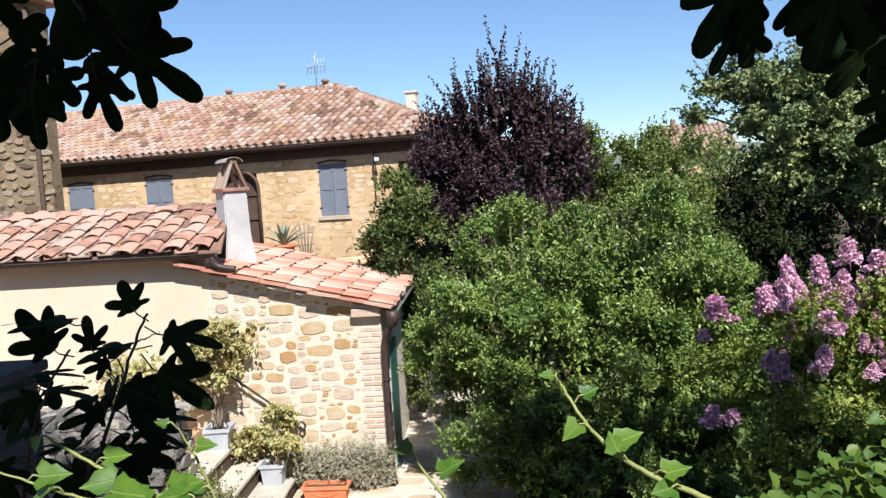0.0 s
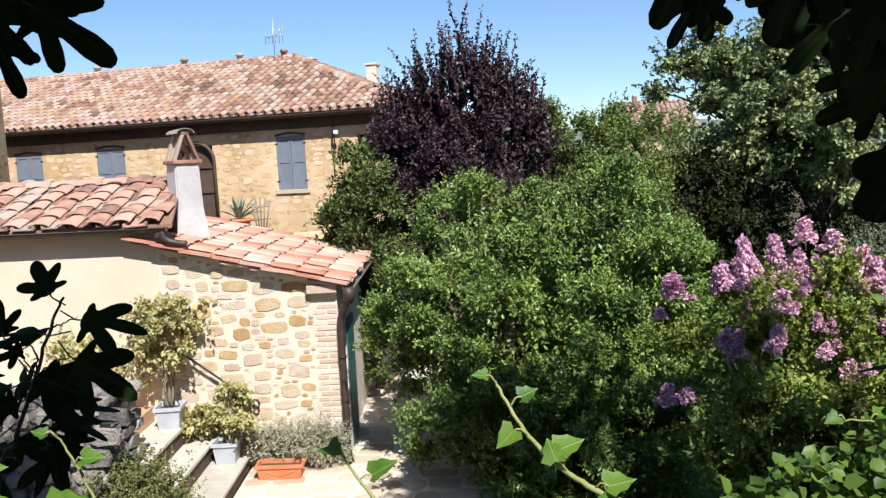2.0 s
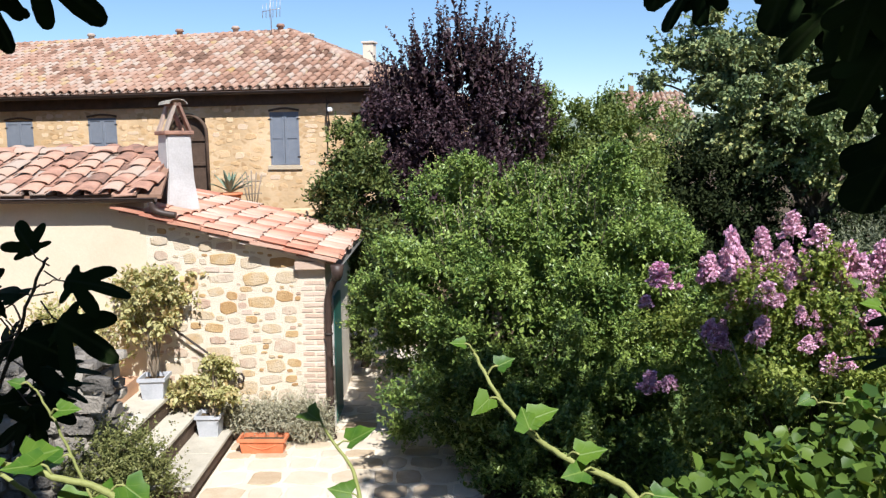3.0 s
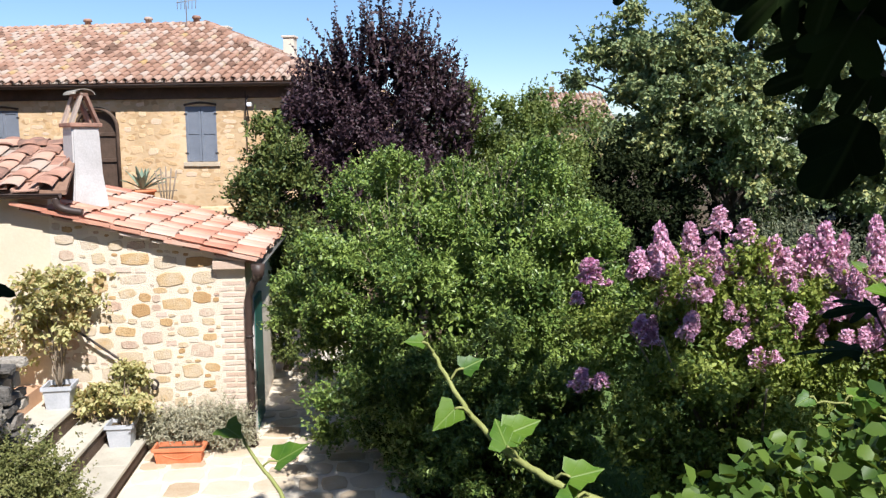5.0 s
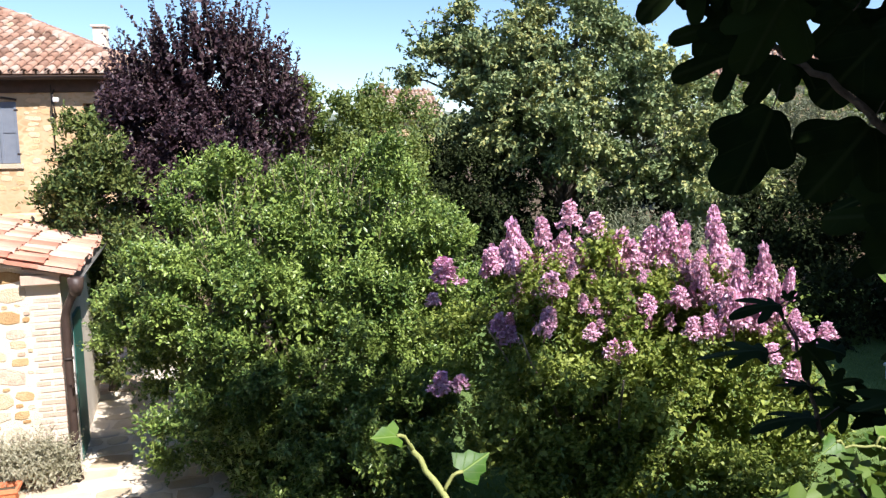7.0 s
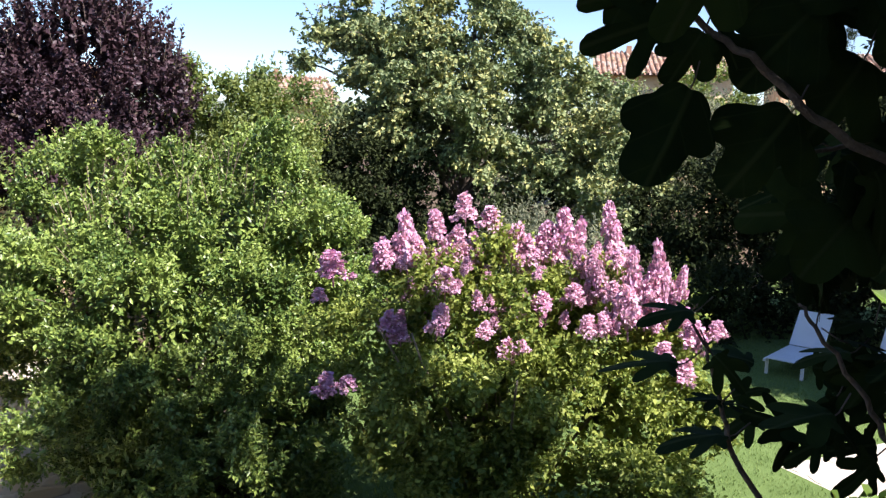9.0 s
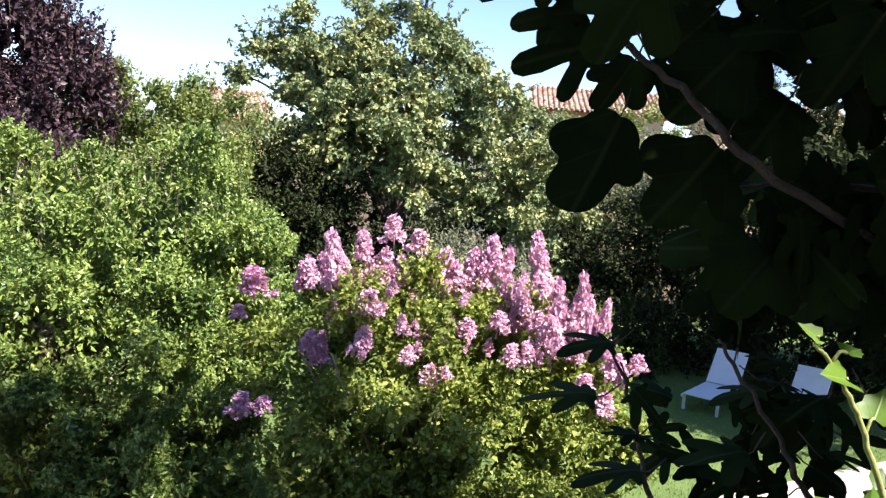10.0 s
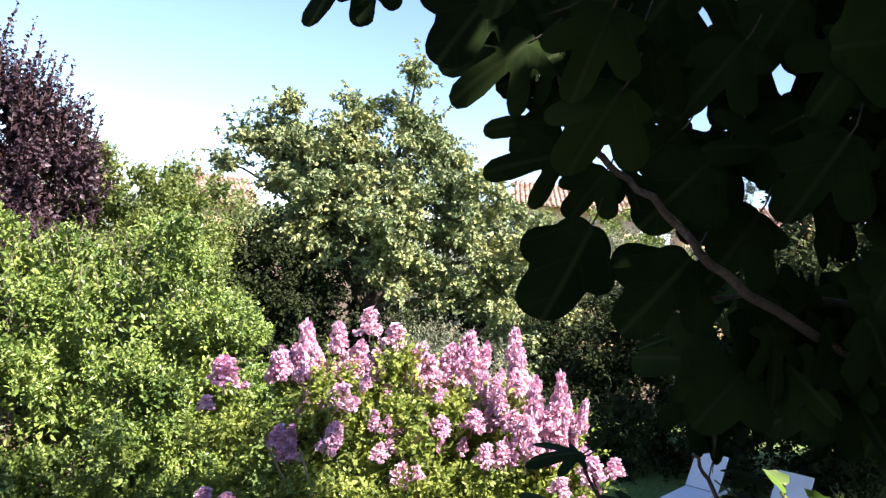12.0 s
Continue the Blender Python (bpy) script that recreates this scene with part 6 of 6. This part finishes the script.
def fig_mass():
    """The thick leafy side of the crown, leaf over leaf."""
    rng = random.Random(125)
    bands = ((50, 4.5, 5.5, 0.5), (14, 4.78, 5.5, -0.15), (14, 4.22, 4.5, 0.85), (52, 3.78, 4.25, 0.45))
    for z0, z1, s0 in (b[1:] for b in bands for _ in range(b[0])):
        p = Vector((2.31, 1.30, rng.uniform(z0, z1))) + SIDE_R * (s0 + 1.2 * rng.random()) + Vector((0.49, 0.87, 0)) * rng.uniform(0.05, 0.75)
        tip = SIDE_R * rng.uniform(-0.8, 0.8) + Vector((0, 0, rng.uniform(-1.0, 0.1)))
        face = Vector((-0.49, -0.87, 0.3)) + Vector((rng.uniform(-0.7, 0.7), rng.uniform(-0.5, 0.5), rng.uniform(-0.3, 0.6)))
        put_leaf(FIG, fig, p - FO, face, tip, rng.uniform(0.24, 0.36), rng)


fig_mass()


def fig_side():
    """Leaves further along the shady side, thinning out towards the garden."""
    rng = random.Random(129)
    for k in range(52):
        s = rng.random() ** 0.7
        p = Vector((3.10, 1.62, rng.uniform(3.72, 4.30))) + SIDE_R * (1.0 * s) + Vector((0.49, 0.87, 0)) * rng.uniform(-0.1, 0.5)
        tip = SIDE_R * rng.uniform(-0.9, 0.7) + Vector((0, 0, rng.uniform(-1.0, 0.2)))
        face = Vector((-0.49, -0.87, 0.3)) + Vector((rng.uniform(-0.8, 0.8), rng.uniform(-0.6, 0.6), rng.uniform(-0.3, 0.9)))
        put_leaf(FIG, fig, p - FO, face, tip, rng.uniform(0.15, 0.25), rng)


fig_side()


def fig_low():
    """Small pointed leaves on the low shoots."""
    rng = random.Random(133)
    for k in range(17):
        u = rng.uniform(0.2, 1.15)
        p = Vector((2.85 + 0.6 * u, 1.62 - 0.34 * u + rng.uniform(0, 0.25), rng.uniform(3.08, 3.46)))
        tip = SIDE_R * rng.uniform(-1, 1) + Vector((0, 0, rng.uniform(-0.7, 0.3)))
        face = Vector((-0.49, -0.87, 0.5)) + Vector((rng.uniform(-0.6, 0.6), rng.uniform(-0.5, 0.5), rng.uniform(-0.2, 0.9)))
        put_leaf(FIG_POINTED, fig, p - FO, face, tip, rng.uniform(0.15, 0.24), rng)


fig_low()

# young fig at the foot of the terrace
SO = Vector((-1.3, 1.2, 0.0))
sapling = thing("fig_sapling", SO, "young fig shoot with lobed leaves, their shade put into the colour", "shrub")
for pts, r in (([(0, 0, 0), (0.1, 0, 2.4), (0.26, -0.06, 3.31), (0.34, -0.06, 3.46), (0.43, -0.06, 3.68), (0.50, -0.06, 3.85), (0.56, -0.06, 3.96)], 0.011),
               ([(0, 0, 1.9), (-0.05, 0, 2.9), (0.05, -0.06, 3.45), (0.15, -0.06, 3.69), (0.25, -0.06, 3.84)], 0.010),
               ([(0.43, -0.06, 3.68), (0.44, -0.05, 3.76), (0.40, -0.05, 3.82)], 0.005), ([(0.50, -0.06, 3.85), (0.55, -0.06, 3.87), (0.60, -0.06, 3.89)], 0.004), ([(0.43, -0.06, 3.68), (0.5, -0.06, 3.73), (0.56, -0.06, 3.75)], 0.004)):
    q = bend(pts, 5, 0.004, random.Random(5))
    part("branch", tube(bmesh.new(), q, [r * (1 - 0.6 * i / len(q)) for i in range(len(q))], 7), "bark", sapling)
hang([
    (-0.78, 1.14, 3.96, 0.18, -0.47, 0.88, 4),
    (-0.71, 1.14, 3.88, 0.25, 0.99, -0.16, 4),
    (-0.74, 1.14, 3.75, 0.30, 0.85, -0.53, 4),
    (-0.96, 1.14, 3.82, 0.17, -0.25, 0.97, 4),
    (-1.11, 1.17, 3.82, 0.24, -0.76, 0.65, 4),
    (-1.02, 1.14, 3.93, 0.32, -0.93, 0.38, 3),
    (-0.90, 1.19, 3.66, 0.24, -1.00, -0.07, 4),
    (-0.88, 1.17, 3.69, 0.25, 0.94, -0.34, 4),
    (-0.85, 1.14, 3.57, 0.26, 1.00, -0.08, 3),
    (-0.92, 1.14, 3.60, 0.19, -0.92, -0.38, 4),
    (-0.89, 1.14, 3.79, 0.12, -0.92, -0.39, 4),
    (-0.82, 1.18, 3.82, 0.27, -0.98, 0.22, 3),
], SIDE_L, 126, sapling, SO)
hang([
    (-0.97, 1.20, 3.64, 0.22, -0.95, -0.31, 3),
    (-0.85, 1.20, 3.51, 0.21, 0.93, -0.37, 3),
    (-1.24, 1.20, 3.70, 0.19, -0.92, 0.40, 3),
    (-1.23, 1.20, 3.52, 0.19, -0.90, -0.44, 3),
    (-1.06, 1.20, 3.45, 0.23, -0.93, -0.36, 3),
    (-0.88, 1.20, 3.42, 0.21, 0.93, -0.36, 3),
], SIDE_L, 128, sapling, SO)
rs = random.Random(127)
hang([(rs.uniform(-1.4, -0.85), rs.uniform(1.1, 1.4), rs.uniform(3.3, 3.72), rs.uniform(0.16, 0.26), rs.uniform(-1, 1), rs.uniform(-0.6, 0.3), rs.choice((3, 4))) for _ in range(14)], SIDE_L, 134, sapling, SO)
# unseen crown above the terrace, added to keep sun off the fig leaves
top = [(0.6, -0.5, 6.6, 1.1, 0.9, 0.6), (3.9, 0.2, 6.6, 1.3, 1.2, 0.9), (2.6, 0.4, 7.0, 1.2, 1.0, 0.7), (-0.2, 0.2, 6.6, 0.9, 0.8, 0.5), (4.9, -0.4, 6.0, 1.2, 1.3, 1.2), (4.6, 0.6, 4.6, 0.9, 0.7, 1.1), (3.6, 0.0, 5.6, 0.8, 0.7, 0.8), (-1.5, -0.6, 6.5, 0.9, 1.2, 0.5), (3.9, -1.4, 6.4, 1.1, 1.0, 0.6), (2.2, -0.6, 6.5, 0.9, 0.7, 0.45), (-0.3, -0.5, 6.5, 0.8, 0.6, 0.4), (-0.3, -1.3, 6.6, 0.9, 0.8, 0.5), (4.6, -1.6, 5.0, 0.8, 0.9, 1.2)]
part("crown", crown("crown", [(b[0] - FO.x, b[1] - FO.y, *b[2:]) for b in top], 2200, 6, 0.23, 95, 0.42, 0.3, 0.2, 0.25, 0.5, 0.2, 1.0, True, tufts=0.2, clump=0.3, inside=1.5), "leaf_fig_shaded_far", fig)

# tall unseen trees over the terrace, added to shade shrub feet and gate pier
shade = [(3.5, 0.0, 10.3, 0.7, 0.7, 0.5), (4.3, 0.0, 10.4, 0.7, 0.7, 0.5), (5.6, 0.0, 9.75, 0.5, 0.4, 0.25), (5.2, -0.2, 8.2, 0.6, 0.6, 0.45), (5.9, -0.3, 7.75, 0.6, 0.6, 0.4), (6.6, -0.4, 6.75, 0.6, 0.6, 0.35), (7.4, -0.5, 6.5, 0.8, 0.7, 0.35), (8.3, -0.7, 6.5, 0.8, 0.7, 0.35)]
tree("shade_tree", "tall unseen tree added to shade the feet of the shrubs", (7.6, -2.6, 0), (7.4, -2.2, 6.2), shade, "leaf_hedge_shaded", 56, 1500, 8, 0.17, 0.2, width=0.34, shoot=0.35, up=0.3, rough=0.3, fill=0.4, inside=0.2, tufts=0.12, group="trees over the terrace")
shade = [(-1.9, -0.2, 8.5, 1.0, 0.7, 0.9), (-2.6, -0.4, 8.2, 0.8, 0.7, 0.8), (-3.4, -0.5, 8.0, 0.9, 0.8, 0.9)]
tree("shade_tree", "unseen tree added to shade the gate pier", (-4.6, -2.2, 0), (-4.4, -2.0, 6.0), shade, "leaf_hedge_shaded", 57, 1300, 8, 0.2, 0.18, width=0.34, shoot=0.35, up=0.3, rough=0.2, fill=0.4, inside=1.5, group="trees over the terrace")

# ---- distance ----
def far_roof(at, w, d, h, turn, label):
    hs = thing("house", at, label, "house", "far houses", turn=turn)
    part("wall", B(-w / 2, w / 2, 0, d, 0, h), "wall_far", hs)
    bm = bmesh.new()
    e = 0.5
    rise = d * 0.2
    v = [bm.verts.new(p) for p in ((-w / 2 - e, -e, h), (w / 2 + e, -e, h), (w / 2 + e, d + e, h), (-w / 2 - e, d + e, h), (-w / 2 - e, d / 2, h + rise), (w / 2 + e, d / 2, h + rise))]
    for f in ((0, 1, 5, 4), (2, 3, 4, 5), (1, 2, 5), (3, 0, 4), (3, 2, 1, 0)):
        bm.faces.new([v[i] for i in f])
    part("roof", bm, "roof_bed", hs)
    cov = as_mesh(cover_tile(0.5, 0.10, 0.085, 1.0, 4), "tile", "tile_far")
    pan = as_mesh(pan_tile(0.25, 0.5), "tile", "tile_far")
    lay_tiles(hs, roof_frame((-w / 2 - e, -e, h), (1, 0, 0), (0, d / 2 + e, rise)), w + 2 * e, math.hypot(d / 2 + e, rise), 0.3, 0.42, lambda x, y: True, cov, pan, 7, 0, "tile_far_joined")
    part("chimney", B(-w * 0.3, -w * 0.3 + 0.3, d * 0.45, d * 0.45 + 0.3, h, h + rise + 0.45), "roof_bed", hs)
    return hs


far_roof((13.0, 44.0, 0), 3.4, 9, 5.65, -8, "far ochre house with a red clay roof")
far_roof((31.5, 35.0, 0), 7.0, 8, 7.6, -34, "far house with a pale clay roof among trees")
far_roof((44.0, 33.0, 0), 8.0, 8, 8.0, -40, "far house with a clay roof among trees")


def cypress(at, h, seed):
    blobs = [(at[0], at[1], h * f, w, w, h * 0.16) for f, w in ((0.25, 0.8), (0.45, 0.75), (0.65, 0.6), (0.85, 0.35))]
    return tree("cypress", "slender dark green cypress", at, (at[0], at[1], 1.2), blobs, "cypress", seed, 700, 8, 0.16, 0.12, group="cypresses", width=0.2, shoot=0.5, up=2.5, rough=0.15, fill=0.2)


cypress((40, 30.5, 0), 12.0, 101)
cypress((42, 29.2, 0), 11.6, 102)


def wood(name, label, spots, seed, shoots=1500, leaf=0.3, mat="leaf_mid"):
    blobs = []
    r = random.Random(seed)
    for x, y, h, w in spots:
        blobs.append((x, y, h * 0.55, w, w, h * 0.45))
        blobs.append((x + r.uniform(-0.6, 0.6) * w, y, h * 0.7, w * 0.6, w * 0.6, h * 0.3))
    s = thing(name, (spots[0][0], spots[0][1], 0), label, "woods", kind="stuff")
    o = spots[0]
    part("trunks", limbs((0, 0, 0), [(b[0] - o[0], b[1] - o[1], b[2]) for b in blobs[:6]], 0.15, seed, (0, 0, 1.0), 0.1, 6), "bark", s)
    part("leaves", crown("leaves", [(b[0] - o[0], b[1] - o[1], *b[2:]) for b in blobs], shoots, 8, leaf, seed, 0.3, 0.9, 0.5, 0.3, 0.2), mat, s)


wood("woods", "belt of trees beyond the garden", [(22 + 3.2 * k, 27 - 2.6 * k, 6.3 + 1.2 * math.sin(k * 2.1), 2.6) for k in range(8)], 111, 4200, 0.2)
wood("woods", "grey-green trees between the far houses", [(18 + 2.6 * k, 31 - 0.6 * k, 6.0 + math.sin(k * 1.7), 2.2) for k in range(7)], 112, 2600, 0.2, "leaf_olive")
wood("woods", "trees behind the farmhouse and the plum", [(-2 + 3.4 * k, 33 + 0.6 * k, 5.4 + 0.5 * math.sin(k * 1.9), 2.2) for k in range(6)], 113, 2400, 0.2)


def hills():
    bm = bmesh.new()
    rows = []
    for j in range(5):
        row = []
        for i in range(61):
            a = radians(-60 + i * 2.7)
            d = 420 + j * 170
            z = -2 + (0, 16, 34, 46, 40)[j] * (0.75 + 0.35 * math.sin(i * 0.33) + 0.2 * math.sin(i * 0.81 + j))
            row.append(bm.verts.new((math.sin(a) * d, math.cos(a) * d, z)))
        rows.append(row)
    for r0, r1 in zip(rows, rows[1:]):
        for k in range(60):
            f = bm.faces.new((r0[k], r0[k + 1], r1[k + 1], r1[k]))
            f.smooth = True
    return tagged(part("hills", bm, "hill"), "low wooded hills on the horizon", "hills", kind="structure")


M["hill"] = rough_material("hill", [(0.3, (0.10, 0.13, 0.10)), (0.6, (0.18, 0.20, 0.14))], 0.02, 0.3, 1.0, 0.0)
hills()

# ---- pieces of roofs, walls and paving ----
cov_old = as_mesh(cover_tile(0.46, 0.15, 0.12, 0.34, 7), "tile", "tile_old")
pan_old = as_mesh(pan_tile(0.33, 0.46), "tile", "tile_old")
lay_tiles(near_house, roof_frame((-10.9, 9.74, 3.71), (1, 0, 0), (0, 1.89, 0.57)), 7.7, 1.98, 0.395, 0.37,
          lambda x, y: -10.9 + x < -3.42 - 0.2 * y, cov_old, pan_old, 13, 300, "tile_far_joined", 0.0, 2.0)
rt = as_mesh(cover_tile(0.48, 0.15, 0.13, 0.7, 7), "ridge_tile", "tile_old")
for i in range(17):
    part("ridge_tile", rt, None, near_house).matrix_basis = pose(-3.72 - i * 0.42, 11.62, 4.30, random.uniform(-1.5, 1.5), 0, 90 + random.uniform(-2, 2))
cov_new = as_mesh(cover_tile(0.48, 0.165, 0.135, 0.26, 7), "tile", "tile_new")
pan_new = as_mesh(pan_tile(0.30, 0.48), "tile", "tile_new")
lay_tiles(near_house, roof_frame((-0.88, 9.88, red_z(-0.88)), (0, 1, 0), (-3.0, 0, 3.0 * 0.262)), 3.72, 3.1, 0.37, 0.40, lambda x, y: True, cov_new, pan_new, 14, 300, "tile_far_joined", 0.0, 1.8)


def stone_facing():
    """Stones of many sizes in mortar, brick quoins at the corner."""
    rng = random.Random(17)
    shapes = [slab_mesh("stone", rng, 1, 1, 1, 10, 0.16) for _ in range(8)]
    for me in shapes:
        me.materials.append(M["stone"])
    brick = as_mesh(B(-0.5, 0.5, -1, 0, -0.5, 0.5, 0.03), "brick", "brick")
    laid = []
    for count, wa, wb, ha, hb in ((900, 0.26, 0.44, 0.15, 0.24), (2500, 0.17, 0.30, 0.11, 0.19), (4000, 0.10, 0.22, 0.06, 0.12), (4000, 0.06, 0.13, 0.035, 0.07)):
        for _ in range(count):
            w, h = rng.uniform(wa, wb), rng.uniform(ha, hb)
            x, z = rng.uniform(-3.6, -1.46) + w / 2, rng.uniform(0.02, 3.3) + h / 2
            if x + w / 2 > -1.40 or z + h / 2 > red_z(x + w / 2) - 0.09:
                continue
            if any(abs(x - a) < (w + c) / 2 + 0.003 and abs(z - b) < (h + d) / 2 + 0.003 for a, b, c, d in laid):
                continue
            laid.append((x, z, w, h))
            flat = h < 0.085 and w > 0.12
            ob = part("brick" if flat else "stone", brick if flat else rng.choice(shapes), None, stone_wall)
            ob.matrix_basis = pose(x, WALL_Y + 0.002 * (not flat), z, 0, rng.uniform(-3, 3) if flat else rng.uniform(-9, 9), 0) @ Matrix.Diagonal((w * rng.uniform(0.95, 1.04), rng.uniform(0.005, 0.018), h * rng.uniform(0.95, 1.06), 1))
    z, k = 0.04, 0
    while z < 2.4:
        for x0, x1 in (((-1.40, -1.22), (-1.20, -1.04)) if k % 2 else ((-1.36, -1.04),)):
            ob = part("brick", brick, None, stone_wall)
            ob.matrix_basis = pose((x0 + x1) / 2, WALL_Y, z + 0.03, 0, rng.uniform(-1.5, 1.5), 0) @ Matrix.Diagonal((x1 - x0 - 0.015, rng.uniform(0.006, 0.014), 0.052, 1))
        z += 0.082
        k += 1


stone_facing()


def flagstones(name, label, x0, x1, y0, y1, seed, mat="flag", smin=0.25, smax=0.65, z=0.0):
    rng = random.Random(seed)
    pv = thing(name, (0, 0, z), label, "paving", kind="structure")
    part("bed", B(x0, x1, y0, y1, -0.03, 0.004), "mortar", pv)
    shapes = [slab_mesh("flagstone", rng, 1, 1, 1, 10, 0.14) for _ in range(6)]
    for me in shapes:
        me.materials.append(M[mat])
    y = y0
    while y < y1 - 0.1:
        h = min(rng.uniform(smin, smax * 0.8), y1 - y)
        x = x0
        while x < x1 - 0.1:
            w = min(rng.uniform(smin, smax), x1 - x)
            ob = part("flagstone", rng.choice(shapes), None, pv)
            ob.matrix_basis = pose(x + w / 2, y + h / 2, 0.004, -90, 0, 0) @ pose(0, 0, 0, 0, rng.uniform(-6, 6), 0) @ Matrix.Diagonal((w * 0.96, rng.uniform(0.008, 0.018), h * 0.96, 1))
            x += w
        y += h


flagstones("pavement", "cream stone paved lane beside the house", -2.45, 1.15, 7.0, 18.0, 18)
flagstones("patio", "pale stone paving strip along the lawn", 8.9, 15.5, 5.2, 6.45, 19, "tread", smin=0.4, smax=0.9)


def scatter_stones(parent, seed, x0, x1, z0, z1, y, holes, tries, material, proud):
    """Single stones set into a wall face that looks towards -y, clear of the openings."""
    rng = random.Random(seed)
    shapes = [slab_mesh("stone", rng, 1, 1, 1, 9, 0.2) for _ in range(6)]
    for me in shapes:
        me.materials.append(M[material])
    laid = [((a + b) / 2, (c + d) / 2, b - a + 0.16, d - c + 0.3) for a, b, c, d in holes]
    count = 0
    for k in range(tries):
        big = 1.0 - 0.6 * k / tries
        w, h = rng.uniform(0.18, 0.42) * big, rng.uniform(0.11, 0.22) * big
        x, z = rng.uniform(x0, x1), rng.uniform(z0, z1)
        if any(abs(x - a) < (w + c) / 2 + 0.012 and abs(z - b) < (h + d) / 2 + 0.012 for a, b, c, d in laid):
            continue
        laid.append((x, z, w, h))
        ob = part("stone", rng.choice(shapes), None, parent)
        ob.matrix_basis = pose(x, y, z, 0, rng.uniform(-9, 9), 0) @ Matrix.Diagonal((w, rng.uniform(0.4, 1.0) * proud, h, 1))
        count += 1
        if count == 300:
            break


scatter_stones(far, 171, -8.9, 2.6, 3.3, 5.38, 0.0, holes, 4000, "stone_far", 0.009)
scatter_stones(tower, 172, -1.0, 0.5, 3.7, 7.6, 0.0, [(0.36, 0.40, 3.0, 3.1)], 2600, "stone_brown", 0.05)
